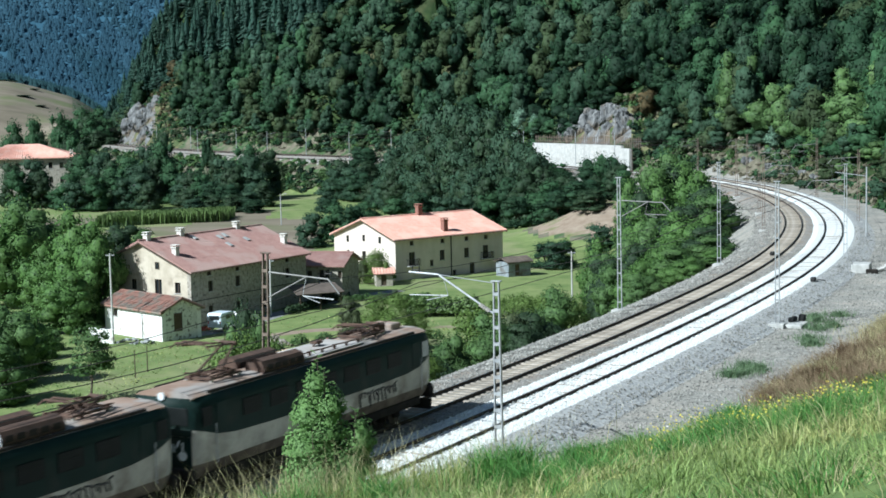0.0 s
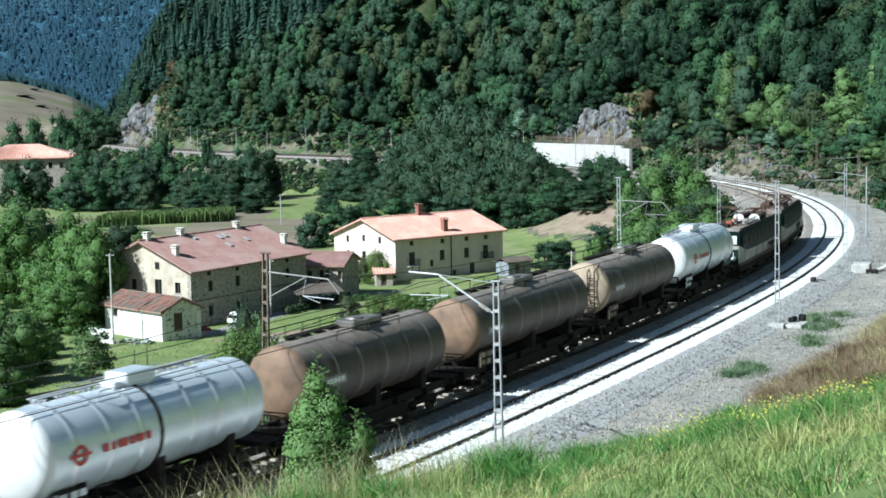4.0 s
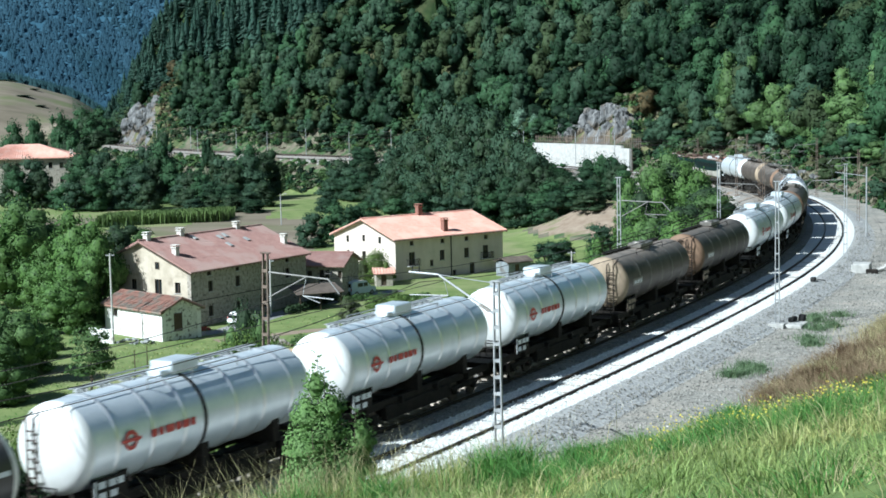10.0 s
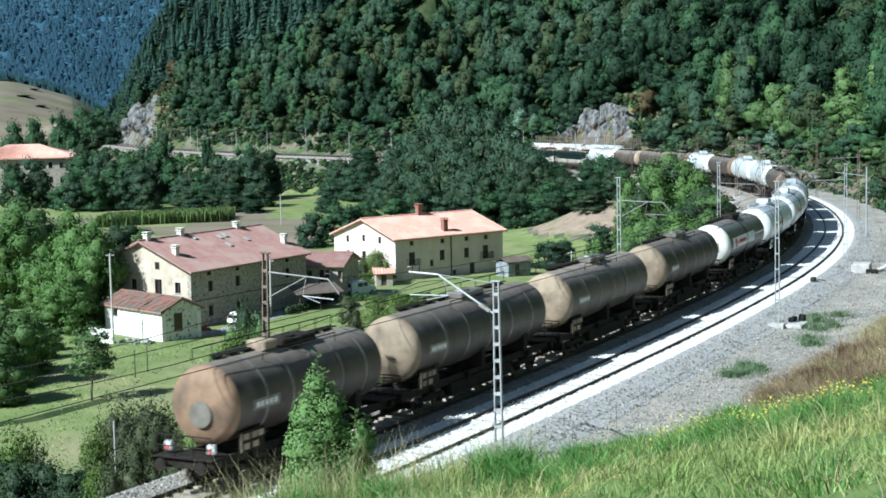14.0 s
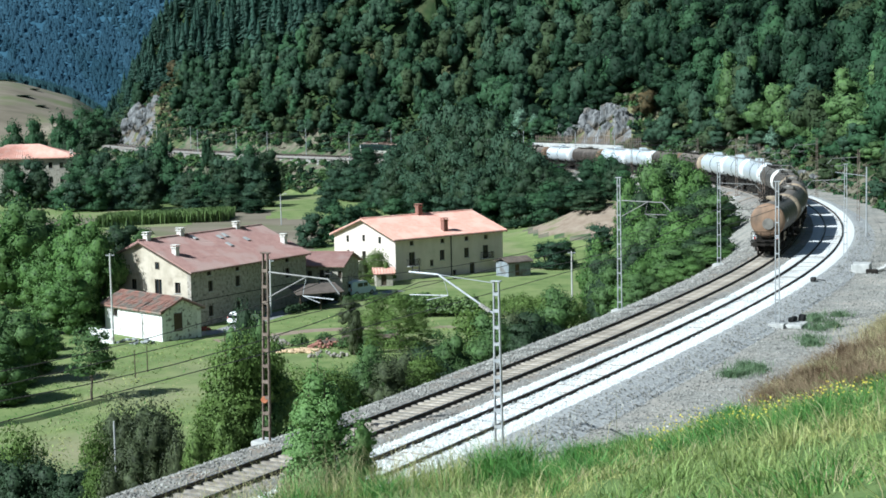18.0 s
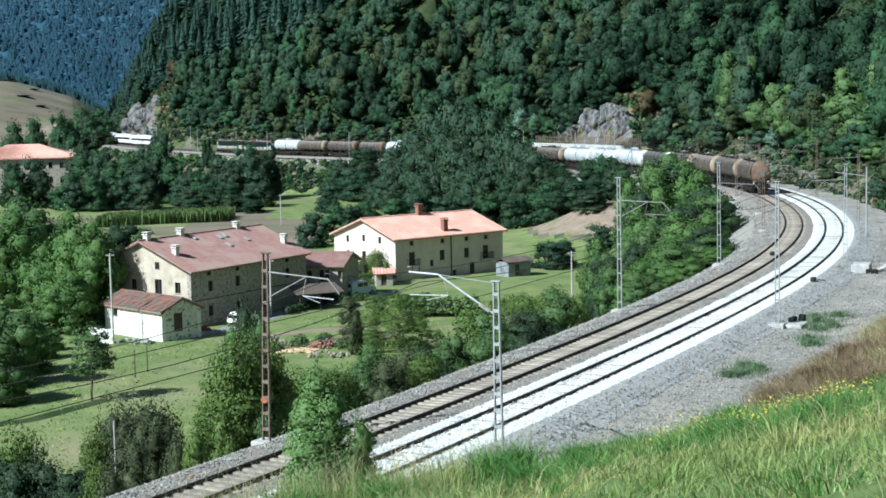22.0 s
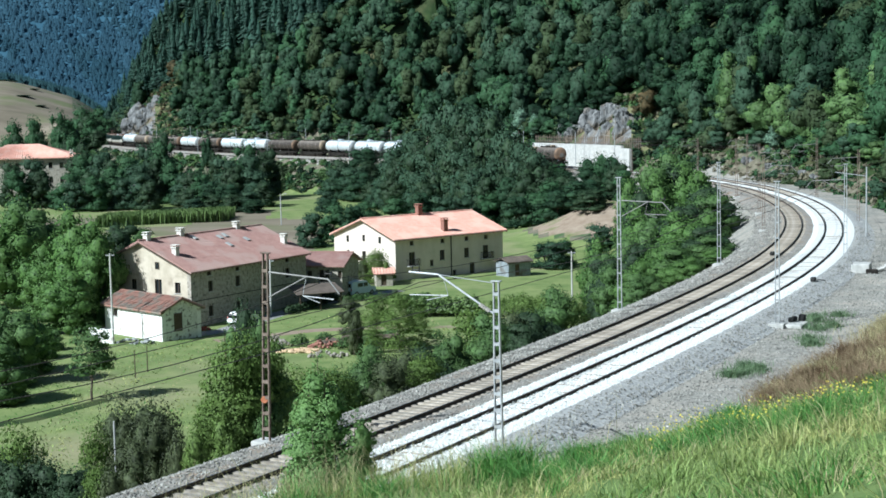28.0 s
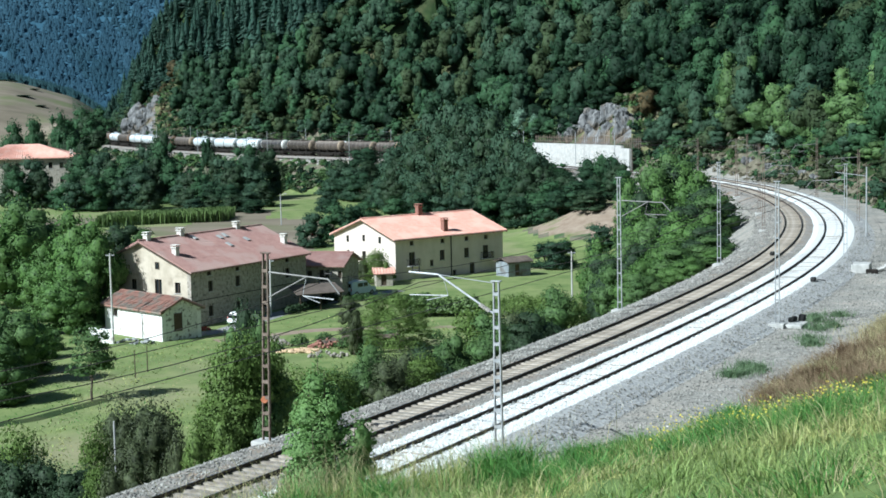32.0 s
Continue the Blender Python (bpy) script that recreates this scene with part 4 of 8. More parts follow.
grow([(-0.2771, 388, 0.4, 4.1), (-0.2734, 383, -1.7, 3.5), (-0.2624, 390, 0.9, 4.1), (-0.2587, 385, -1.5, 3.5), (-0.2495, 380, -6.5, 2.5), (-0.2458, 375, -9.0, 2.1), (-0.2331, 400, 2.5, 4.9), (-0.2292, 395, 1.2, 4.2), (-0.2179, 395, 2.0, 4.9), (-0.214, 390, 0.4, 4.2), (-0.2012, 388, 0.9, 4.9), (-0.1974, 383, -0.9, 4.2), (-0.1817, 400, 6.5, 4.9), (-0.1779, 395, 4.2, 4.2), (-0.1886, 398, 3.1, 4.1), (-0.1849, 393, 0.6, 3.5), (-0.1715, 380, -0.7, 4.1), (-0.1678, 375, -3.3, 3.5), (-0.1589, 372, -1.9, 4.1), (-0.1551, 367, -3.0, 3.5), (-0.1386, 390, 0.0, 4.9), (-0.1348, 385, -1.5, 4.2), (-0.1267, 398, 2.6, 4.9), (-0.1229, 393, 0.7, 4.2)], ['far_dark', 'far_oak', 'far_dark2'])
grow([(-0.113, 405, 1.7, 4.9), (-0.1091, 400, -0.6, 4.2), (-0.12, 372, -2.6, 4.1), (-0.1162, 367, -4.8, 3.5), (-0.2099, 372, -1.2, 4.1), (-0.2062, 367, -3.7, 3.5), (-0.2264, 370, -1.7, 4.1), (-0.2225, 365, -2.8, 3.5), (-0.1937, 366, -2.4, 4.1), (-0.1898, 361, -3.8, 3.5), (-0.241, 372, -2.3, 4.1), (-0.2373, 367, -4.0, 3.5)], ['far_dark', 'far_oak', 'far_dark2'])
grow([(-0.0689, 396, -3.4, 3.3), (-0.065, 391, -5.5, 2.8), (-0.0636, 400, -1.0, 4.1), (-0.0598, 395, -3.4, 3.5), (-0.0503, 405, 1.1, 5.7), (-0.0465, 400, -1.7, 4.9), (-0.0569, 385, -3.0, 4.9), (-0.0529, 380, -4.2, 4.2), (-0.0295, 372, -2.6, 4.1), (-0.0256, 367, -4.1, 3.5), (-0.0214, 385, -1.2, 4.1), (-0.0175, 380, -3.0, 3.5), (-0.0755, 345, -5.9, 2.9), (-0.0716, 340, -7.6, 2.4), (-0.1032, 368, -2.7, 3.0), (-0.0994, 363, -4.9, 2.5), (-0.151, 462, 3.0, 2.5), (-0.1472, 457, -0.2, 2.1), (-0.0883, 340, -6.4, 2.5), (-0.0844, 335, -7.4, 2.1), (-0.0443, 360, -4.6, 4.1), (-0.0404, 355, -6.0, 3.5), (-0.1392, 355, -4.9, 4.1), (-0.1354, 350, -6.5, 3.5)], ['far_dark2', 'far_oak2', 'far_dark'])
grow([(-0.1248, 350, -6.1, 3.7), (-0.121, 345, -7.8, 3.1), (-0.1648, 355, -5.4, 3.7), (-0.1611, 350, -7.5, 3.1), (-0.1501, 360, -4.5, 3.3), (-0.1464, 355, -6.8, 2.8)], ['far_dark2', 'far_oak2', 'far_dark'])
grow([(-0.0162, 345, 6.5, 5.3), (-0.0123, 340, 4.6, 4.5), (-0.0014, 338, 10.3, 5.7), (0.0024, 333, 8.2, 4.9), (0.0132, 332, 12.1, 6.1), (0.0171, 327, 9.7, 5.2), (0.0277, 325, 10.8, 6.1), (0.0316, 320, 9.7, 5.2), (0.042, 315, 6.8, 5.3), (0.0459, 310, 5.6, 4.5), (0.0546, 305, 4.6, 4.5), (0.0585, 300, 3.2, 3.8), (-0.0074, 335, 1.9, 4.9), (-0.0036, 330, 0.1, 4.2), (0.0144, 320, 2.6, 4.9), (0.0183, 315, 0.7, 4.2), (0.0362, 310, 1.3, 4.1), (0.0401, 305, -0.7, 3.5), (0.0526, 300, 1.1, 4.1), (0.0565, 295, 0.2, 3.5), (-0.0143, 330, -2.1, 4.1), (-0.0104, 325, -3.3, 3.5), (0.0234, 310, -0.3, 4.1), (0.0273, 305, -1.6, 3.5)], ['far_dark2', 'far_dark'])
grow([(-0.0292, 352, 3.1, 4.9), (-0.0253, 347, 1.2, 4.2), (-0.0349, 350, -0.4, 4.1), (-0.031, 345, -2.5, 3.5), (0.0618, 300, 2.7, 4.1), (0.0657, 295, 0.7, 3.5), (0.0038, 330, 6.2, 4.9), (0.0077, 325, 5.1, 4.2)], ['far_dark2', 'far_dark'])
grow([(0.0745, 318, 0.2, 4.1), (0.0784, 313, -1.5, 3.5), (0.0816, 292, -1.1, 4.1), (0.0856, 287, -2.8, 3.5), (0.0974, 290, 1.6, 3.6), (0.1014, 285, -0.3, 3.1), (0.1062, 282, 2.9, 2.8), (0.1102, 277, 2.1, 2.4), (0.1142, 272, 1.9, 3.0), (0.1182, 267, 0.9, 2.5), (0.0914, 270, -1.0, 4.1), (0.0954, 265, -2.1, 3.5), (0.0706, 285, -2.0, 4.1), (0.0746, 280, -3.4, 3.5), (0.0578, 295, -2.5, 4.1), (0.0618, 290, -4.2, 3.5), (0.0451, 300, -2.2, 4.1), (0.049, 295, -4.1, 3.5)], ['far_oak', 'far_oak2', 'far_dark'])
grow([(0.1235, 192, 2.5, 3.3), (0.1275, 187, 1.7, 2.8), (0.1382, 197, 4.5, 4.1), (0.1422, 192, 3.4, 3.5), (0.15, 202, 5.8, 4.1), (0.1539, 197, 4.5, 3.5), (0.1609, 196, 4.3, 4.1), (0.1649, 191, 3.8, 3.5), (0.171, 186, 2.3, 4.1), (0.175, 181, 1.8, 3.5), (0.1307, 172, 0.8, 3.3), (0.1347, 167, 0.3, 2.8), (0.1527, 166, 1.8, 4.1), (0.1567, 161, 1.2, 3.5), (0.1673, 160, 1.0, 3.7), (0.1712, 155, 0.4, 3.1), (0.1752, 152, -0.3, 2.5), (0.1792, 147, -1.0, 2.1), (0.1203, 160, -1.2, 2.9), (0.1243, 155, -1.3, 2.4), (0.1422, 152, -0.8, 3.3), (0.1462, 147, -1.0, 2.8), (0.1055, 146, -1.8, 2.3), (0.1094, 141, -2.0, 2.0)], ['mid', 'dark', 'oak2', 'mid', 'oak', 'dark2', 'mid'])
grow([(0.1238, 138, -1.4, 2.3), (0.1278, 133, -1.7, 2.0), (0.1525, 146, -0.8, 2.6), (0.1565, 141, -1.2, 2.2), (0.0994, 168, -2.2, 2.5), (0.1033, 163, -2.9, 2.1)], ['mid', 'oak', 'oak2', 'mid'])
grow([(-0.049, 104, -3.3, 2.2), (-0.0269, 104, -3.5, 2.2), (-0.0103, 106, -3.6, 2.2), (-0.0547, 98, -2.9, 1.8), (0.0189, 116, -2.6, 2.4), (0.0299, 114, -2.6, 2.2), (0.0436, 120, -3.2, 2.4), (0.0602, 120, -3.1, 2.4), (0.0732, 130, -2.8, 2.4), (0.0831, 130, -3.6, 1.8), (0.0046, 110, -3.4, 1.8), (-0.0363, 96, -2.7, 1.8), (0.0527, 112, -2.8, 1.8), (0.0304, 106, -2.7, 1.8), (-0.0141, 98, -2.9, 1.8), (-0.0698, 96, -3.5, 1.8)], ['bush', 'bush_grey', 'bush_dark', 'bush', 'bush_light'])
grow([(-0.284, 925, 31.5, 5), (-0.2785, 930, 31.0, 5), (-0.273, 935, 30.0, 4), (-0.2673, 860, 18.5, 5), (-0.2606, 900, 23.0, 4), (-0.257, 840, 14, 4)], ['far_dark', 'far_dark2'])
grow([(-0.118, 77.5, 1.2, 1.6), (-0.1442, 76, 0.3, 1.6), (-0.1374, 76, 1.5, 1.9), (-0.1138, 78, 0.3, 1.4), (-0.1366, 75.5, -0.6, 1.9), (-0.1525, 75, -1.2, 1.3), (-0.1636, 74, -2.6, 1.0), (-0.121, 77, -0.6, 1.4), (-0.0919, 86, -1.7, 2.4), (-0.0735, 88, -2.1, 2.2), (-0.1449, 74, -2.1, 1.2), (-0.1188, 74.5, -1.9, 0.8)], ['bush_light', 'bush_light', 'bush_light', 'bush'])
grow([(-0.1996, 82, -2.5, 2.7), (-0.213, 80, -2.5, 1.8), (-0.2816, 76, -2.9, 1.8), (-0.2603, 72, -3.2, 2.0), (-0.1853, 80, -2.7, 1.6), (-0.1948, 78, -2.7, 1.7), (-0.2321, 74, -2.3, 1.1), (-0.279, 71, -3.2, 1.8), (-0.1786, 72, -2.3, 0.9), (-0.2082, 74, -2.7, 1.5), (-0.1656, 71, -2.2, 0.9), (-0.2458, 70, -3.2, 1.8), (-0.2672, 75, -3.8, 1.5), (-0.2202, 69, -3.0, 1.0), (-0.2313, 69, -2.9, 0.9), (-0.2899, 72, -3.0, 1.6)], ['bush_grey', 'bush_grey', 'bush_light', 'bush_dark'])
grow([(-0.129, 79, 3.0, 1.1), (-0.1225, 78, 2.3, 1.0), (-0.1345, 78, 1.9, 1.2)], ['dark', 'bush', 'bush'])
grow([(-0.0617, 160, -6.8, 1.5), (-0.0444, 152, -5.8, 1.7), (-0.0297, 150, -5.5, 2.0), (-0.0595, 148, -7.1, 1.0), (-0.017, 150, -6.7, 1.3), (-0.0437, 206, -6.6, 1.8), (-0.053, 207, -7.6, 1.4), (-0.0384, 205, -8.1, 1.0)], ['bush_grey', 'bush_light', 'bush_light'])
grow([(-0.03, 300, -5.2, 3.4), (-0.0146, 300, -4.6, 3.4), (0.0011, 295, -4.8, 3.4), (0.0292, 300, -4.8, 3.4), (0.0475, 285, -4.7, 3.4), (-0.085, 262, -5.0, 3.0), (-0.0703, 270, -4.3, 3.0), (-0.0586, 268, -4.6, 3.0), (0.0139, 298, -5.3, 3.4), (-0.0465, 280, -4.6, 3.0), (0.066, 222, -7.2, 2.2), (0.073, 220, -6.9, 2.4), (0.0785, 224, -7.0, 2.0), (0.065, 285, -5.7, 3.0), (0.1032, 240, -6.3, 3.0)], ['far_oak', 'far_oak2', 'far_dark2'])
grow([(-0.2759, 560, 8.0, 4.9), (-0.2722, 555, 4.7, 4.2), (-0.2613, 570, 9.1, 4.9), (-0.2576, 565, 5.4, 4.2), (-0.2466, 590, 10.9, 4.9), (-0.2429, 585, 6.6, 4.2), (-0.2319, 620, 12.8, 5.7), (-0.2281, 615, 10.5, 4.9), (-0.2435, 520, 5.5, 4.1), (-0.2396, 515, 3.3, 3.5), (-0.2617, 500, 5.1, 4.1), (-0.2579, 495, 2.7, 3.5), (-0.225, 600, 8.4, 4.9), (-0.2212, 595, 5.0, 4.2), (-0.216, 600, 6.1, 4.1), (-0.2123, 595, 2.2, 3.5), (-0.2764, 470, 4.1, 4.9), (-0.2728, 465, 0.8, 4.2), (-0.2363, 480, 4.4, 4.1), (-0.2325, 475, 2.7, 3.5), (-0.2229, 630, 11.5, 4.9), (-0.2191, 625, 8.8, 4.2), (-0.214, 640, 8.6, 4.1), (-0.2102, 635, 5.4, 3.5)], ['far_oak', 'far_dark'])
grow([(-0.2181, 660, 12.6, 4.9), (-0.2144, 655, 8.7, 4.2), (-0.2395, 600, 8.6, 4.9), (-0.2358, 595, 4.7, 4.2)], ['far_oak', 'far_dark'])

# ---- the forest on the hillside ----
def forest(name, label, mat, protos, spots, rng, lift=0.0):
    vs, fs, ns, n = [], [], [], 0
    for x, y, z, h, r in spots:
        v, f, nv, ph, pr = protos[rng.integers(len(protos))]
        t = rng.uniform(0, 6.28)
        c, s = math.cos(t), math.sin(t)
        q = v * (r / pr, r / pr, h / ph)
        vs.append(np.stack([q[:, 0] * c - q[:, 1] * s + x, q[:, 0] * s + q[:, 1] * c + y, q[:, 2] + z], 1))
        fs.append(f + n)
        ns.append(np.stack([nv[:, 0] * c - nv[:, 1] * s, nv[:, 0] * s + nv[:, 1] * c, nv[:, 2]], 1))
        n += len(v)
    me = mesh_of(name, np.concatenate(vs), np.concatenate(fs), [mat], normals=np.concatenate(ns))
    return tagged(part(name, me, None), label, "forest", kind="stuff")


def cone_normals(v, up=0.35):
    q = np.stack([v[:, 0], v[:, 1], up * np.hypot(v[:, 0], v[:, 1]) + 0.15], 1)
    return q / np.linalg.norm(q, axis=1)[:, None]


def spire(rng, h, r, tiers=2, k=7):
    """A conifer as ragged skirts, each narrower than the one below."""
    vs = []
    for i in range(tiers):
        z0, z1 = 0.05 + 0.9 * i / tiers, min(0.05 + 0.95 * (i + 1.3) / tiers, 1.0)
        w0, w1 = 1.03 - z0, max(0.5 * (1.03 - z1), 0.02)
        a = np.arange(k + 1) / k * 2 * math.pi
        b = w0 * r * rng.uniform(0.6, 1.1, k)
        b = np.append(b, b[0])
        for i in range(k):
            lo = [(b[n] * math.cos(a[n]), b[n] * math.sin(a[n]), z0 * h) for n in (i, i + 1)]
            hi = [(w1 * r * math.cos(a[n]), w1 * r * math.sin(a[n]), z1 * h) for n in (i + 1, i)]
            vs += lo + hi
    return np.array(vs), np.arange(len(vs)).reshape(-1, 4), cone_normals(np.array(vs), 1.6)


def conifer_cloud(rng, h, r, n):
    """A conifer: ragged drooping skirts round the stem, with loose boughs between them."""
    sv, sf, sn = spire(rng, h, r * 0.82, 8, 7)
    z = 0.06 + 0.94 * rng.uniform(0, 1, n) ** 1.15
    a = rng.uniform(0, 2 * math.pi, n)
    rad = r * (1.03 - z) * (0.82 + 0.3 * rng.uniform(0, 1, n))
    out = np.stack([np.cos(a), np.sin(a), np.zeros(n)], 1)
    side = np.stack([-np.sin(a), np.cos(a), np.zeros(n)], 1)
    p = np.stack([np.zeros(n), np.zeros(n), z * h], 1) + out * 0.35 * rad[:, None]
    tip = p + out * 0.75 * rad[:, None] + np.stack([np.zeros(n)] * 2 + [-0.42 * rad], 1)
    w = (0.17 * rad + 0.12)[:, None]
    mid = p + (tip - p) * 0.55
    v = np.stack([p + (0, 0, 0.3), mid + side * w, tip, mid - side * w], 1)
    back = (np.cross(v[:, 2] - v[:, 0], v[:, 3] - v[:, 1]) * out).sum(1) < 0
    v[back] = v[back][:, ::-1]
    v = v.reshape(-1, 3)
    return np.concatenate([v, sv]), np.concatenate([np.arange(4 * n).reshape(-1, 4), sf + 4 * n]), np.concatenate([cone_normals(v), cone_normals(sv)])


def shrub_cloud(rng):
    b = [(rng.uniform(-0.5, 0.5), rng.uniform(-0.5, 0.5), rng.uniform(0.3, 0.7), rng.uniform(0.4, 0.7), rng.uniform(0.3, 0.6)) for i in range(4)]
    return (*leaf_cloud(rng, b, 50, 0.28), 1.3, 1.0)


def build_forest():
    rng = np.random.default_rng(11)
    leafy, leafy_far = [], []
    for i in range(8):
        h, r = 11.0, 3.6
        b = [(0, 0, h * 0.55, r * 0.74, h * 0.38)] + crown_blobs(rng, h, r, 7, 0.4)[1:]
        leafy.append((*leaf_cloud(rng, b, 620, 0.27, 0.1, 0.45, 2, 0.76), h, r))
        leafy_far.append((*leaf_cloud(rng, b, 330, 0.37, 0.1, 0.4, 2, 0.78), h, r))
    firs = [(*conifer_cloud(rng, 18.0, 2.9, 300), 18.0, 2.9) for i in range(6)]
    shrubs = [shrub_cloud(rng) for i in range(6)]
    s = rng.uniform(85, 800, 15000)
    u = 11 + 76 * rng.uniform(0, 1, len(s)) ** 0.9
    q = on_track(s, -u)
    z, s2, o2 = ground(q[:, 0], q[:, 1])
    k = -o2 - 10
    bare = ((np.abs(s2 - 294) < 16) & (k < 13)) | ((s2 > 540) & (s2 < 625) & (k < 19 - 0.24 * np.maximum(600 - s2, 0) - 0.5 * np.maximum(s2 - 612, 0))) | ((s2 > 440) & (s2 < 540) & (k < 2))
    keep = ~bare & (-o2 > 11) & ((s2 > 235) | (k > 8) | (rng.uniform(0, 1, len(s)) < 0.1)) & (np.abs(q[:, 0]) < 0.33 * q[:, 1])
    cell = {}
    kinds = {n: [] for n in ("mid", "dark", "pale", "olive", "fresh", "rust", "bright", "fir")}
    tone = 0.75 * ripple(q[:, 0], q[:, 1], 11, 6) + 0.7 * ripple(q[:, 0], q[:, 1], 31, 3)
    edge = ripple(q[:, 0], q[:, 1], 14, 2)
    for x, y, zz, si, ki, ok, tn, ed in zip(q[:, 0], q[:, 1], z, s2, k, keep, tone, edge):
        if not ok:
            continue
        high = ki > np.interp(si, [445, 460, 478, 495, 540, 580, 630, 700], [95, 56, 44, 32, 27, 22, 12, 6]) + 3 * ed
        c = (int(x / 8.0), int(y / 8.0), 1) if high else (int(x / 3.5), int(y / 3.5), 2) if ki < 9 else (int(x / 5.2), int(y / 5.2))
        if c in cell:
            continue
        cell[c] = 1
        if high:
            kinds["fir"].append((x, y, zz - 0.3, rng.uniform(16, 25) * (0.62 if si > 620 else 1.0), rng.uniform(4.0, 5.4)))
            continue
        # past 340 m paler kinds are favoured, putting haze into the tree colour
        pick = tn + rng.normal(0, 0.5) + (0.45 if si > 340 else 0.0)
        key = "dark" if pick < -0.3 else "mid" if pick < 0.35 else ("pale", "fresh", "olive")[rng.integers(3)] if pick < 2.1 else "rust"
        if si < 268 and ki < 13:
            key = ("bright", "fresh", "bright", "olive", "pale")[rng.integers(5)]
        if ki < 5:
            kinds[("pale", "fresh", "olive", key)[rng.integers(4)]].append((x, y, zz - 0.2, rng.uniform(1.4, 3.6), rng.uniform(1.3, 2.3)))
        elif ki < 9:
            kinds[("pale", "fresh", "olive", key)[rng.integers(4)]].append((x, y, zz - 0.3, rng.uniform(3.0, 7.0), rng.uniform(1.9, 3.2)))
        else:
            # shade high above the curve is put in as the dark kind
            if si < 262 and ki > 34 and rng.uniform() < 0.75:
                key = "dark"
            kinds[key].append((x, y, zz - 0.6, rng.uniform(5, 16), rng.uniform(2.2, 5.2)))
    for x, y, zz, si, ki, ok in zip(q[:, 0], q[:, 1], z, s2, k, bare):
        c = (int(x / 3.2), int(y / 3.2), 3)
        if ok and c not in cell and rng.uniform() < 0.5 and not (abs(si - 608) < 26 and ki < 9) and not (abs(si - 294) < 15 and ki < 7):
            cell[c] = 1
            kinds[("olive", "pale", "olive", "fresh", "rust")[rng.integers(5)]].append((x, y, zz - 0.3, rng.uniform(1.2, 3.4), rng.uniform(1.0, 2.0)))
    # trees browning early above the wall and on the slope
    for si, ui in ((288, 22), (284, 20), (291, 25), (268, 30), (264, 33), (262, 27), (216, 30), (213, 33), (220, 27)):
        p = on_track(si, -ui)
        kinds["rust"].append((p[0], p[1], float(ground(p[:1], p[1:2])[0][0]) - 0.5, rng.uniform(4, 7), rng.uniform(2.0, 2.9)))
    words = {"mid": "dense mid-green deciduous forest covering the hillside", "dark": "dark green deciduous stands on the hillside", "pale": "pale sunlit deciduous stands on the hillside",
             "olive": "olive-green deciduous trees scattered through the forest", "fresh": "fresh green deciduous trees at the forest's edge", "rust": "browning deciduous trees scattered on the hillside", "bright": "bright green sunlit shrubs and trees above the curve"}
    for key, text in words.items():
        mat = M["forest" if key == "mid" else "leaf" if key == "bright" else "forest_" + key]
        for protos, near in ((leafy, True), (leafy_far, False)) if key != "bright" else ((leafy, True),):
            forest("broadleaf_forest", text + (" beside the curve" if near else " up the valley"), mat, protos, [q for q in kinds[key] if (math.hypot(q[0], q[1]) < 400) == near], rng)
    forest("conifer_forest", "dark green conifer plantation high on the hillside", M["needle"], firs, kinds["fir"], rng)
    # undergrowth on the slopes above and below the line
    for mat, text, n in (("forest_fresh", "fresh green undergrowth on the railway slopes", 1300), ("leaf", "leafy green scrub on the railway slopes", 1300),
                         ("forest_olive", "olive and brownish scrub on the railway slopes", 1000), ("forest_dark", "dark green scrub on the railway slopes", 700)):
        s = np.concatenate([rng.uniform(95, 700, n), rng.uniform(330, 690, n // 2)])
        o = np.concatenate([-12.5 - 26 * rng.uniform(0, 1, n) ** 1.5, 5.5 + 12 * rng.uniform(0, 1, n // 2)])
        q = on_track(s, o)
        z, s2, o2 = ground(q[:, 0], q[:, 1])
        clump = ripple(q[:, 0], q[:, 1], 5, n * 0.01)
        ok = (np.abs(q[:, 0]) < 0.33 * q[:, 1]) & ~((np.abs(s2 - 296) < 13) & (o2 < 0) & (o2 > -17)) & ~((np.abs(s2 - 606) < 28) & (o2 < 0) & (o2 > -20)) & (clump > np.where(o2 > -16, -0.05, -0.5)) & (np.abs(o2 - o) < 1) & ((s2 > 240) | (o2 < -20) | (rng.uniform(0, 1, len(s)) < 0.45))
        spots = [(x, y, zz - 0.15, rng.uniform(0.8, 2.6), rng.uniform(0.9, 1.9)) for x, y, zz in np.stack([q[ok, 0], q[ok, 1], z[ok]], 1)]
        forest("undergrowth", text, M[mat], shrubs, spots, rng)
    n = 2200
    s = np.concatenate([rng.uniform(95, 330, n // 2), rng.uniform(530, 625, n // 4), rng.uniform(330, 530, n // 4)])
    o = -11.5 - 13 * rng.uniform(0, 1, len(s))
    q = on_track(s, o)
    z, s2, o2 = ground(q[:, 0], q[:, 1])
    ok = (np.abs(q[:, 0]) < 0.33 * q[:, 1]) & (np.abs(o2 - o) < 1) & (o2 < -11.2) & ~((np.abs(s2 - 296) < 14) & (o2 > -18)) & ~((np.abs(s2 - 608) < 26) & (o2 > -20))
    pick = rng.uniform(0, 1, len(s))
    for mat, text, lo, hi in (("tussock", "dry straw-coloured tussocks on the railway cutting", 0.0, 0.6), ("forest_fresh", "green tussocks and brambles on the railway cutting", 0.6, 1.0)):
        sel = ok & (pick >= lo) & (pick < hi)
        spots = [(p[0], p[1], p[2] - 0.15, rng.uniform(0.5, 1.4), rng.uniform(0.5, 1.2)) for p in np.stack([q[sel, 0], q[sel, 1], z[sel]], 1)]
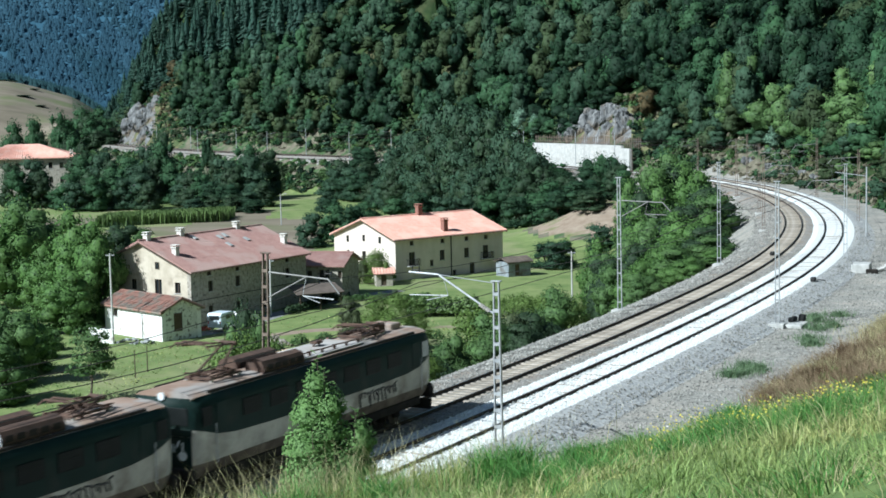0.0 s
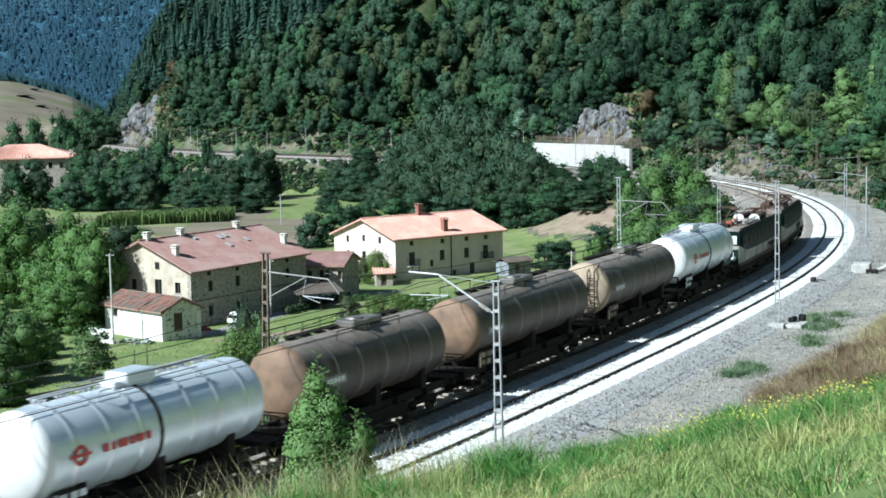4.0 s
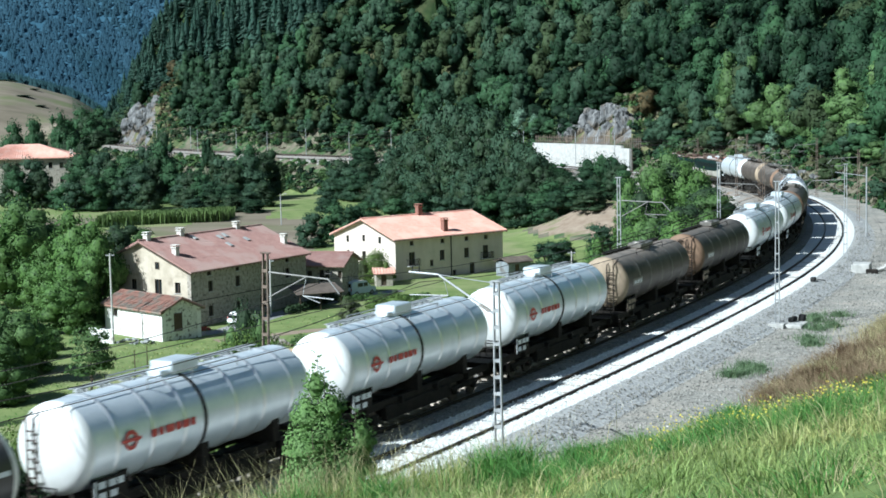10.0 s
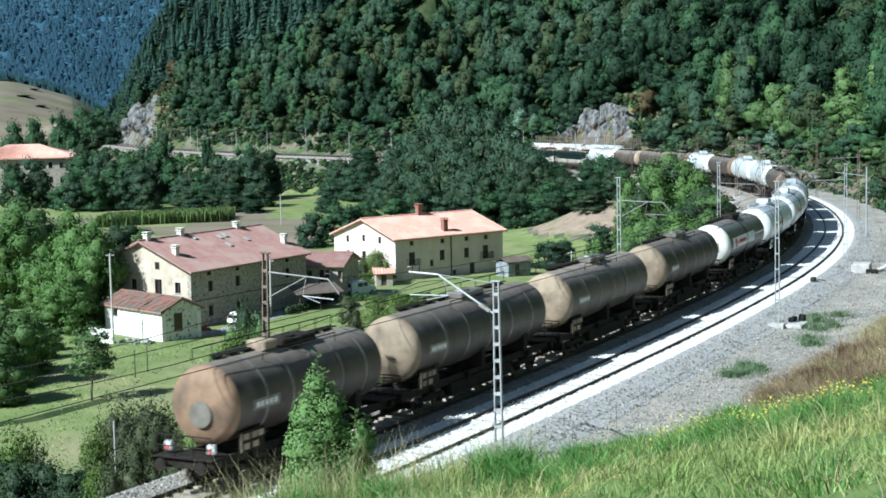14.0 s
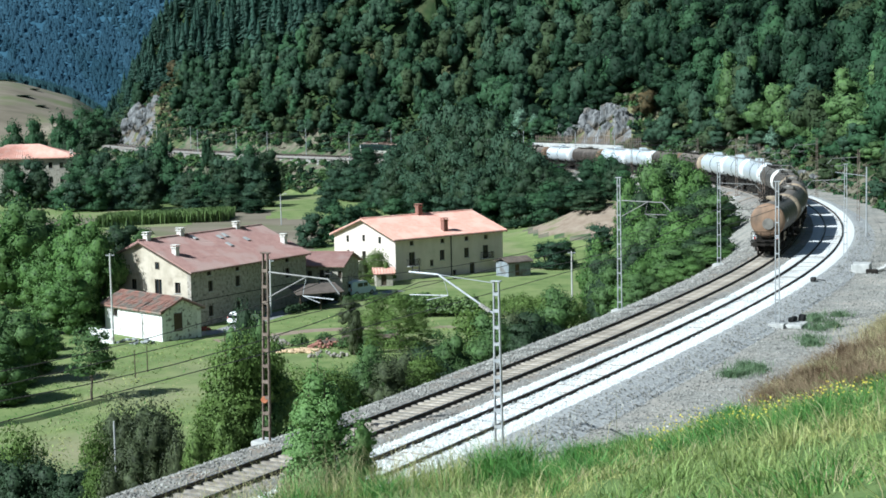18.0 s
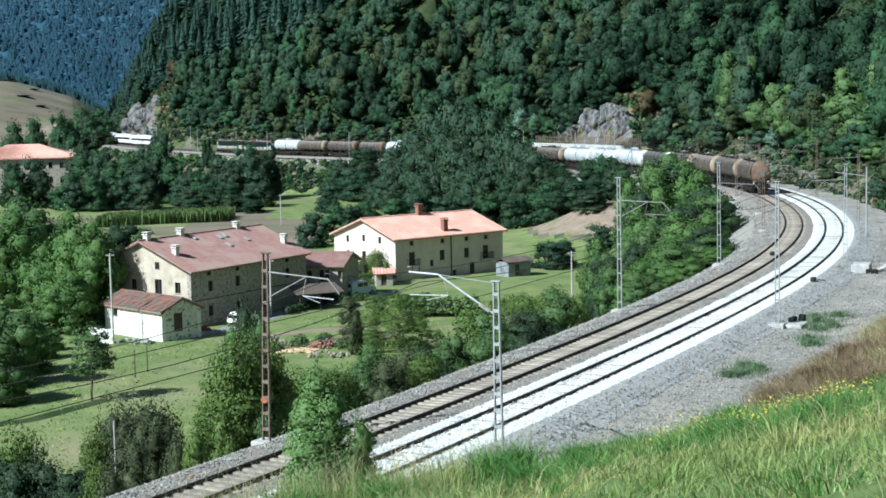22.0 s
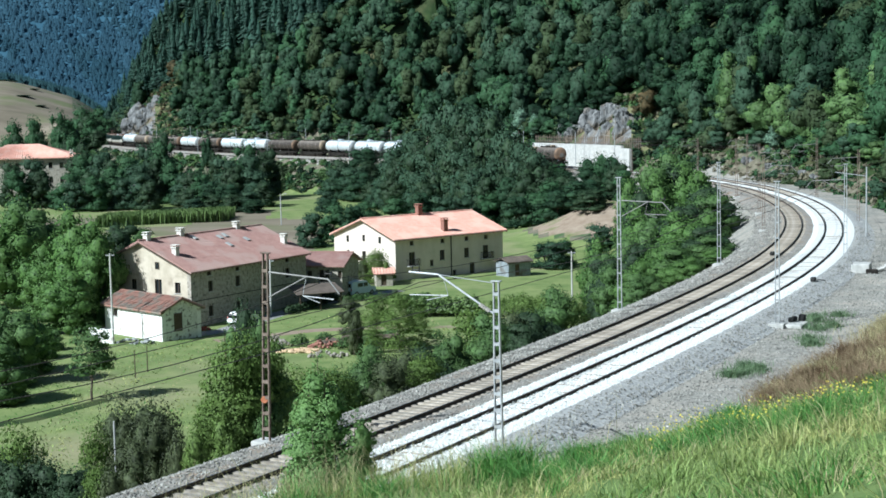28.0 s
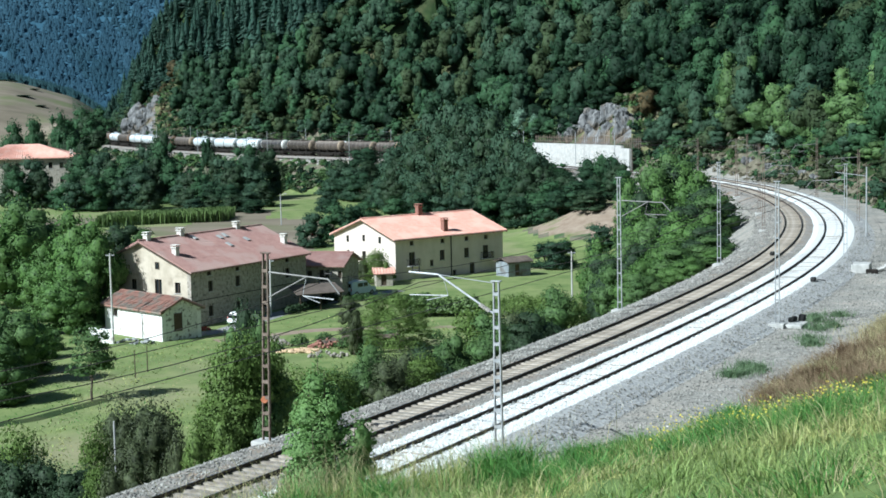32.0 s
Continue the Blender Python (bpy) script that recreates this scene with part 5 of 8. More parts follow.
        forest("tussocks", text, M[mat], shrubs, spots, rng)
    # distant mountain
    small = [(*spire(rng, 14.0, 2.6, 2, 5), 14.0, 2.6) for i in range(6)]
    a = np.radians(rng.uniform(-17.5, -6.5, 20000))
    r = 995 + 800 * rng.uniform(0, 1, len(a)) ** 1.15
    x, y = r * np.sin(a), r * np.cos(a)
    z, s2, o2 = ground(x, y)
    clump = ripple(x, y, 26, 9)
    for mat, text, ok in (("needle_far", "distant conifer forest on the mountainside, coloured with blue haze", (r > 1080) & (clump > -0.25)),
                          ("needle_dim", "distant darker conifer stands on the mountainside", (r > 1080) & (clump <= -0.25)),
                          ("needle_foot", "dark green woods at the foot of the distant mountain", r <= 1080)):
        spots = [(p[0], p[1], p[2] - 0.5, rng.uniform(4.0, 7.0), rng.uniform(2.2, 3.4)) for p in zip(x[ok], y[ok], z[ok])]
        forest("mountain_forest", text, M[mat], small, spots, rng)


build_forest()


# ---- grass of the near bank ----
def build_grass():
    rng = np.random.default_rng(21)
    for name, mat, label, tufts, per, h0, h1, w0, w1, cut in (
            ("bank_grass", "grass_blade", "tall green summer grass on the bank", 6000, 28, 0.07, 0.3, 0.003, 0.008, -2.0),
            ("bank_grass", "grass_lush", "lush dark green grass tufts on the bank", 1700, 36, 0.12, 0.38, 0.003, 0.009, 0.1),
            ("bank_grass", "straw", "dry straw-coloured grass stalks on the bank", 2600, 10, 0.15, 0.42, 0.002, 0.0045, -0.25)):
        a = np.radians(rng.uniform(-15.5, 20.5, tufts))
        r = 5 + 34 * rng.uniform(0, 1, tufts) ** 0.75
        cx, cy = r * np.sin(a), r * np.cos(a)
        z, s, o = ground(cx, cy)
        ok = (-o > 19.3 + 1.2 * ease(s, -15, 0) + 0.8 * ripple(cx, cy, 1.6) + rng.exponential(0.12, tufts)) & (ripple(cx, cy, 1.3, 3 + h1 * 9) > cut)
        cx, cy = cx[ok], cy[ok]
        big = np.clip(rng.normal(0.72, 0.28, len(cx)) + 0.42 * ripple(cx, cy, 1.1, 2), 0.22, 1.45)
        k = np.repeat(np.arange(len(cx)), per)
        n = len(k)
        t, d = rng.uniform(0, 2 * math.pi, n), np.abs(rng.normal(0, 0.15, n)) * (0.6 + 0.6 * big[k])
        x, y = cx[k] + d * np.cos(t), cy[k] + d * np.sin(t)
        z = ground(x, y)[0]
        h = rng.uniform(h0, h1, n) * big[k]
        out = np.stack([np.cos(t), np.sin(t)], 1) * (0.25 + 1.6 * d)[:, None]
        lean = (out * rng.uniform(0.3, 2.2, n)[:, None] + rng.normal(0, 0.35, (n, 2)) + rng.normal(0, 0.3, (len(cx), 2))[k]) * h[:, None]
        t = rng.uniform(0, 2 * math.pi, n)
        w = np.stack([np.cos(t), np.sin(t), np.zeros(n)], 1) * rng.uniform(w0, w1, n)[:, None]
        p = np.stack([x, y, z - 0.03], 1)
        mid = p + np.stack([lean[:, 0] * 0.35, lean[:, 1] * 0.35, h * 0.62], 1)
        tip = p + np.stack([lean[:, 0], lean[:, 1], h * 0.95], 1)
        v = np.stack([p - w, p + w, mid + w * 0.8, tip, mid - w * 0.8], 1).reshape(-1, 3)
        i = np.arange(n)[:, None] * 5
        tri = np.concatenate([i + (0, 1, 2), i + (0, 2, 4), i + (4, 2, 3)], 0)
        tagged(part(name, mesh_of(name, v, tri, [M[mat]]), None), label, "grass", kind="stuff")


build_grass()

# ---- buildings ----
def wall_cells(bm, length, low, high, thick, holes, put):
    """A wall of given thickness with rectangular openings (a0, a1, z0, z1) going through; put(a, d, z) places a corner."""
    xs = sorted({0.0, length, *[h[0] for h in holes], *[h[1] for h in holes]})
    zs = sorted({low, high, *[h[2] for h in holes], *[h[3] for h in holes]})
    for x0, x1 in zip(xs, xs[1:]):
        for z0, z1 in zip(zs, zs[1:]):
            cx, cz = (x0 + x1) / 2, (z0 + z1) / 2
            if any(h[0] < cx < h[1] and h[2] < cz < h[3] for h in holes):
                continue
            v = [bm.verts.new(put(a, d, z)) for d in (0, thick) for a, z in ((x0, z0), (x1, z0), (x1, z1), (x0, z1))]
            for q in ((0, 1, 2, 3), (7, 6, 5, 4), (0, 4, 5, 1), (1, 5, 6, 2), (2, 6, 7, 3), (3, 7, 4, 0)):
                bm.faces.new([v[i] for i in q])
    return bm


def window_unit(parent, hole, put, shutter=False, frame_mat="timber"):
    a0, a1, z0, z1 = hole
    win = part("window", prism_window(a0, a1, z0, z1, put), M[frame_mat], parent)
    bm = bmesh.new()
    v = [bm.verts.new(put(a, 0.2, z)) for a, z in ((a0, z0), (a1, z0), (a1, z1), (a0, z1))]
    bm.faces.new(v)
    part("pane", bm, M["pane"], win)
    bm = bmesh.new()
    c0, c1 = put(a0 - 0.1, -0.07, z0 - 0.09), put(a1 + 0.1, 0.1, z0)
    vs = [bm.verts.new(put(a, d, z)) for d in (-0.07, 0.1) for a, z in ((a0 - 0.1, z0 - 0.09), (a1 + 0.1, z0 - 0.09), (a1 + 0.1, z0), (a0 - 0.1, z0))]
    for q in ((0, 1, 2, 3), (7, 6, 5, 4), (0, 4, 5, 1), (1, 5, 6, 2), (2, 6, 7, 3), (3, 7, 4, 0)):
        bm.faces.new([vs[i] for i in q])
    part("sill", bm, M["concrete"], win)


def prism_window(a0, a1, z0, z1, put):
    """Window bars: a rim and a middle post."""
    bm = bmesh.new()
    mid = (a0 + a1) / 2
    for x0, x1, y0, y1 in ((a0, a0 + 0.07, z0, z1), (a1 - 0.07, a1, z0, z1), (a0 + 0.07, a1 - 0.07, z0, z0 + 0.07), (a0 + 0.07, a1 - 0.07, z1 - 0.07, z1), (mid - 0.035, mid + 0.035, z0 + 0.07, z1 - 0.07)):
        vs = [bm.verts.new(put(a, d, z)) for d in (0.13, 0.19) for a, z in ((x0, y0), (x1, y0), (x1, y1), (x0, y1))]
        for q in ((0, 1, 2, 3), (7, 6, 5, 4), (0, 4, 5, 1), (1, 5, 6, 2), (2, 6, 7, 3), (3, 7, 4, 0)):
            bm.faces.new([vs[i] for i in q])
    return bm


def roof_slab(bm, p0, p1, p2, p3, thick):
    """A sloping slab from four upper corners."""
    top = [Vector(p) for p in (p0, p1, p2, p3)]
    v = [bm.verts.new(p) for p in top] + [bm.verts.new(p - Vector((0, 0, thick))) for p in top]
    for q in ((0, 1, 2, 3), (7, 6, 5, 4), (0, 4, 5, 1), (1, 5, 6, 2), (2, 6, 7, 3), (3, 7, 4, 0)):
        bm.faces.new([v[i] for i in q])


def tile_rows(bm, e0, e1, r0, r1, spacing=0.42, rad=0.11, loose=0.02):
    """Half-round cover tiles laid in files from eave to ridge, lapping in courses."""
    e0, e1, r0, r1 = (Vector(p) for p in (e0, e1, r0, r1))
    n = int((e1 - e0).length / spacing)
    courses = max(3, int((r0 - e0).length / 1.3))
    up = (e1 - e0).cross(r0 - e0).normalized()
    if up.z < 0:
        up = -up
    side = (e1 - e0).normalized()
    for i in range(n + 1):
        t = i / n
        a, b = e0.lerp(e1, t), r0.lerp(r1, t)
        for c in range(courses):
            p, q = a.lerp(b, c / courses), a.lerp(b, (c + 1) / courses)
            lift = up * (0.03 + random.uniform(0, loose))
            ring = []
            for pt, k in ((p, 1.12), (q, 0.92)):
                ring.append([bm.verts.new(pt + lift * k + side * rad * k * math.cos(g) + up * rad * 0.7 * k * math.sin(g)) for g in (0, math.pi / 4 * 1.3, math.pi / 2, math.pi - math.pi / 4 * 1.3, math.pi)])
            for j in range(4):
                bm.faces.new((ring[0][j], ring[0][j + 1], ring[1][j + 1], ring[1][j]))


def chimney_stack(parent, x, y, z, ht, size, mat, label):
    bm = bmesh.new()
    box(bm, (x, y, z + ht / 2 - 0.4), (size, size, ht + 0.8), bevel=0.02)
    st = part("chimney", bm, M[mat], parent, label)
    bm = bmesh.new()
    box(bm, (x, y, z + ht + 0.05), (size + 0.22, size + 0.22, 0.1), bevel=0.02)
    for i in (-1, 1):
        for j in (-1, 1):
            box(bm, (x + i * size * 0.4, y + j * size * 0.4, z + ht + 0.2), (0.1, 0.1, 0.2))
    box(bm, (x, y, z + ht + 0.34), (size + 0.2, size + 0.2, 0.08), bevel=0.02)
    part("chimney_cap", bm, M[mat], st)


def farmhouse(name, m, label, length, width, eave, rise, wall_long, wall_gable, tile, holes_long, holes_gable, over=0.5):
    """A gabled house: x along the eaves, y across, z up from the ground; walls, roof, windows."""
    ob = thing(name, m, label, "house")
    low = -2.5
    t = 0.5
    L, W = length - 2 * over, width - 2 * over
    long_put = lambda a, d, z: (a, d, z)
    gab_put = lambda a, d, z: (d, a, z)
    bm = bmesh.new()
    wall_cells(bm, L, low, eave, t, holes_long, long_put)
    part("wall_front", bm, M[wall_long], ob)
    bm = bmesh.new()
    wall_cells(bm, L, low, eave, t, [], lambda a, d, z: (a, W - t + d, z))
    part("wall_back", bm, M[wall_long], ob)
    for side in (0, 1):
        bm = bmesh.new()
        put = gab_put if not side else (lambda a, d, z: (L - d, a, z))
        body = lambda a, d, z: put(a + t, d, z)
        top = eave
        hs = [(a0 - t, a1 - t, z0, z1) for a0, a1, z0, z1 in holes_gable if z1 < eave - 0.05] if not side else []
        wall_cells(bm, W - 2 * t, low, eave, t, hs, body)
        # gable triangle
        sl = rise / (width / 2)
        pk = eave + rise - over * sl * 0 - 0.1
        za = eave
        v0 = [bm.verts.new(put(0, 0, za)), bm.verts.new(put(W, 0, za)), bm.verts.new(put(W / 2, 0, pk - over * sl + over * sl))]
        v1 = [bm.verts.new(put(0, t, za)), bm.verts.new(put(W, t, za)), bm.verts.new(put(W / 2, t, pk))]
        bm.faces.new(v0)
        bm.faces.new(v1)
        for i in range(3):
            bm.faces.new((v0[i], v0[(i + 1) % 3], v1[(i + 1) % 3], v1[i]))
        part("gable_wall", bm, M[wall_gable], ob)
    for h in holes_long:
        window_unit(ob, h, long_put)
    for h in holes_gable:
        if h[3] < eave - 0.05:
            window_unit(ob, h, gab_put)
        else:
            # small attic light set proud of the gable
            bm = bmesh.new()
            box(bm, (-0.02, (h[0] + h[1]) / 2, (h[2] + h[3]) / 2), (0.08, h[1] - h[0], h[3] - h[2]), bevel=0.015)
            w = part("window", bm, M["timber"], ob)
            bm = bmesh.new()
            box(bm, (-0.065, (h[0] + h[1]) / 2, (h[2] + h[3]) / 2), (0.012, (h[1] - h[0]) * 0.8, (h[3] - h[2]) * 0.85))
            part("pane", bm, M["pane"], w)
    # roof
    x0, x1, y0, y1 = -over, L + over, -over, W + over
    ze, zr = eave, eave + rise
    for a, b, nm in ((y0, W / 2, "roof_slope"), (y1, W / 2, "roof_slope")):
        bm = bmesh.new()
        roof_slab(bm, (x0, a, ze), (x1, a, ze), (x1, b, zr), (x0, b, zr), 0.16)
        part(nm, bm, M[tile], ob)
        bm = bmesh.new()
        tile_rows(bm, (x0 + 0.1, a, ze), (x1 - 0.1, a, ze), (x0 + 0.1, b, zr), (x1 - 0.1, b, zr), *((0.42, 0.12, 0.09) if tile == "tile_old" else (0.3, 0.055, 0.012)))
        tagged(part("roof_tiles", bm, M[tile], ob), kind="stuff")
    bm = bmesh.new()
    n = int((x1 - x0) / 0.5)
    for i in range(n):
        xx = x0 + (i + 0.5) * (x1 - x0) / n
        box(bm, (xx, W / 2, zr + 0.07 + random.uniform(-0.015, 0.02)), ((x1 - x0) / n * 0.96, 0.3, 0.14), bevel=0.04)
    part("ridge_tiles", bm, M[tile], ob)
    bm = bmesh.new()
    n = int((x1 - x0) / 0.8)
    for i in range(n + 1):
        xx = x0 + 0.1 + i * (x1 - x0 - 0.2) / n
        box(bm, (xx, y0 + 0.3, ze - 0.2 + 0.3 * rise / (width / 2)), (0.1, 0.62, 0.14), (math.degrees(math.atan2(rise, width / 2)), 0, 0))
    part("rafter_ends", bm, M["timber"], ob)
    bm = bmesh.new()
    a = math.atan2(rise, width / 2)
    for sgn in (-1, 1):
        box(bm, (x0 + 0.06, W / 2 + sgn * width / 4, (ze + zr) / 2 - 0.2), (0.1, width / 2 / math.cos(a) - 0.1, 0.2), (-sgn * math.degrees(a), 0, 0))
    part("barge_board", bm, M["timber"], ob)
    return ob


def win(c, z, w=0.8, h=1.2):
    return (c - w / 2, c + w / 2, z - h / 2, z + h / 2)


def build_houses():
    m = Matrix.Translation((-27.89, 169.8, VALLEY)) @ Matrix.Rotation(radians(59.3), 4, "Z")
    hl = [win(3.4, 4.15), win(8.3, 4.2), win(13.1, 4.1), win(17.9, 4.1), win(3.35, 1.35), win(8.3, 1.3), win(13.0, 1.3, 1.2, 1.6), win(3.2, 5.6, 0.7, 0.45), win(8.3, 5.6, 0.7, 0.45), win(13.1, 5.6, 0.7, 0.45), win(17.9, 5.6, 0.7, 0.45)]
    hg = [win(4.7, 4.1, 1.0, 2.0), win(1.9, 4.25), win(8.3, 4.4), win(4.75, 6.65, 0.6, 0.8), win(11.5, 4.2)]
    h = farmhouse("farmhouse", m, "rubble-stone farmhouse with a brown-red tiled roof and white chimneys", 22.7, 15.0, 6.1, 3.3, "stone_wall", "plaster_old", "tile_brown", hl, hg)
    for x, y, ht in ((1.0, 7.0, 0.9), (1.5, 3.3, 1.3), (6.8, 7.0, 0.9), (17.2, 7.0, 0.8), (20.6, 2.4, 1.4)):
        chimney_stack(h, x, y, 6.1 + 3.3 * (1 - abs(y - 7) / 7.5), ht * 0.58, 0.64, "chimney", "pale rendered chimney")
    for x, y in ((12.0, 5.4), (13.2, 5.6), (11.5, 3.6), (15.6, 4.2), (8.0, 6.0)):
        bm = bmesh.new()
        box(bm, (x, y, 6.25 + 3.3 * (1 - abs(y - 7) / 7.5)), (0.55, 0.9, 0.12), (math.degrees(math.atan2(3.3, 7.5)), 0, 0), bevel=0.02)
        part("skylight", bm, M["grey_sheet"], h)
    bm = bmesh.new()
    box(bm, (10.5, -0.03, 2.75), (21.0, 0.05, 0.08))
    part("wall_cable", bm, M["iron"], h)
    # annex behind its far end
    m = Matrix.Translation((-17.6, 191.6, VALLEY)) @ Matrix.Rotation(radians(-14), 4, "Z")
    h = farmhouse("annex_house", m, "low rubble-stone annex with a red tiled gable roof", 6.2, 8.0, 4.3, 1.3, "stone_wall", "stone_wall", "tile_brown",
                  [win(1.0, 3.2, 0.6, 0.8), win(2.9, 3.0, 1.3, 1.5), win(4.9, 3.2, 0.5, 0.8), win(1.2, 1.4, 0.8, 1.2), win(3.3, 1.1, 1.8, 2.0)], [])
    lean = thing("lean_to", Matrix.Translation((-17.6, 182.4, VALLEY)) @ Matrix.Rotation(radians(25), 4, "Z"), "open lean-to shelter with a dark sheet roof on posts", "shed")
    bm = bmesh.new()
    box(bm, (2.6, 0, 2.3), (6.0, 3.4, 0.12), (14, 0, 0), bevel=0.02)
    part("roof", bm, M["roof_dark"], lean)
    for x in (0.1, 2.6, 5.2):
        bm = bmesh.new()
        box(bm, (x, -1.4, 0.9), (0.14, 0.14, 2.0))
        part("post", bm, M["timber"], lean)
    # pink-roofed house
    m = Matrix.Translation((-6.46, 209.18, VALLEY)) @ Matrix.Rotation(radians(38.1), 4, "Z")
    hl = [win(2.8, 4.98, 0.65, 0.6), win(8.15, 4.92, 0.65, 0.6), win(12.45, 4.93, 0.65, 0.6), win(16.0, 4.93, 0.65, 0.6), win(2.8, 2.85, 1.0, 1.8), win(8.05, 2.95, 0.85, 1.4), win(12.43, 2.95, 0.85, 1.4), win(15.9, 2.85, 1.0, 1.8), win(6.2, 2.0, 0.6, 0.85), win(10.2, 0.2, 0.6, 1.0), win(13.4, 0.5, 0.9, 2.0)]
    hg = [win(11.25, 5.2, 0.55, 0.9), win(7.35, 5.5, 0.55, 0.9), win(3.55, 5.4, 0.55, 0.9), win(11.25, 2.95, 0.6, 1.3), win(7.4, 2.95, 0.9, 1.4)]
    h = farmhouse("house", m, "cream-plastered house with a salmon-pink tiled roof and iron balconies", 20.1, 15.7, 5.7, 2.5, "plaster", "plaster", "tile_pink", hl, hg)
    for x, y, ht, mat in ((9.6, 7.2, 1.6, "brick"), (9.4, 1.1, 1.9, "brick")):
        chimney_stack(h, x, y, 5.7 + 2.5 * (1 - abs(y - 7.35) / 7.85), ht * 0.75, 0.75, mat, "red brick chimney")
    for x in (2.8, 15.9):
        bm = bmesh.new()
        box(bm, (x, -0.35, 1.85), (2.0, 0.8, 0.1), bevel=0.02)
        b = part("balcony", bm, M["concrete"], h)
        bm = bmesh.new()
        for i in range(17):
            tube(bm, (x - 0.95 + i * 0.11875, -0.72, 1.9), (x - 0.95 + i * 0.11875, -0.72, 2.8), 0.018, n=5)
        for y in (-0.72,):
            tube(bm, (x - 0.97, y, 2.8), (x + 0.97, y, 2.8), 0.03, n=6)
            tube(bm, (x - 0.97, y, 2.0), (x + 0.97, y, 2.0), 0.03, n=6)
        for sx in (-0.96, 0.96):
            for yy in (-0.55, -0.35, -0.15):
                tube(bm, (x + sx, yy, 1.9), (x + sx, yy, 2.8), 0.018, n=5)
            tube(bm, (x + sx, -0.72, 2.8), (x + sx, 0, 2.8), 0.03, n=6)
        part("railing", bm, M["iron"], b)
    bm = bmesh.new()
    tube(bm, (9.6, -0.09, -1.0), (9.6, -0.09, 5.5), 0.07)
    part("downpipe", bm, M["iron"], h)
    bm = bmesh.new()
    tube(bm, (-0.4, -0.62, 5.58), (19.5, -0.62, 5.58), 0.07)
    part("gutter", bm, M["tile_old"], h)


def build_shed():
    """Shed: ridge along its white wall."""
    m = Matrix.Translation((-37.1, 168.0, VALLEY)) @ Matrix.Rotation(radians(133.6 - 180), 4, "Z")
    return farmhouse("whitewashed_shed", m, "small whitewashed stone shed with a lichened red tile roof", 11.8, 5.6, 3.0, 1.25, "whitewash", "white_rubble", "tile_old",
                     [win(2.1, 2.25, 0.9, 0.8)], [], 0.35)


build_houses()
shed = build_shed()
bm = bmesh.new()
box(bm, (11.13, 2.0, 1.75), (0.1, 1.0, 1.9), bevel=0.02)
part("shutter", bm, M["timber"], shed, "dark timber loading shutter")

# ---- rolling stock: x forward, y left, z up from the rail ----
def bogie(parent, x, base=1.8, r=0.46, name="bogie"):
    bm = bmesh.new()
    for y in (-1.0, 1.0):
        box(bm, (x, y, 0.62), (base + 0.7, 0.12, 0.22), bevel=0.03)
        for e in (-1, 1):
            box(bm, (x + e * base / 2, y, 0.5), (0.34, 0.2, 0.34), bevel=0.04)
    box(bm, (x, 0, 0.68), (0.5, 2.0, 0.25), bevel=0.03)
    b = part(name, bm, M["under"], parent)
    for e in (-1, 1):
        bm = bmesh.new()
        for y in (-0.83, 0.83):
            tube(bm, (x + e * base / 2, y - 0.06, r), (x + e * base / 2, y + 0.06, r), r, n=20)
        tube(bm, (x + e * base / 2, -0.8, r), (x + e * base / 2, 0.8, r), 0.08)
        part("wheelset", bm, M["wheel"], b)


def buffers(parent, x, sgn):
    for y in (-0.87, 0.87):
        bm = bmesh.new()
        tube(bm, (x, y, 1.05), (x + sgn * 0.45, y, 1.05), 0.09)
        tube(bm, (x + sgn * 0.43, y, 1.05), (x + sgn * 0.48, y, 1.05), 0.24, n=16)
        part("buffer", bm, M["under"], parent)


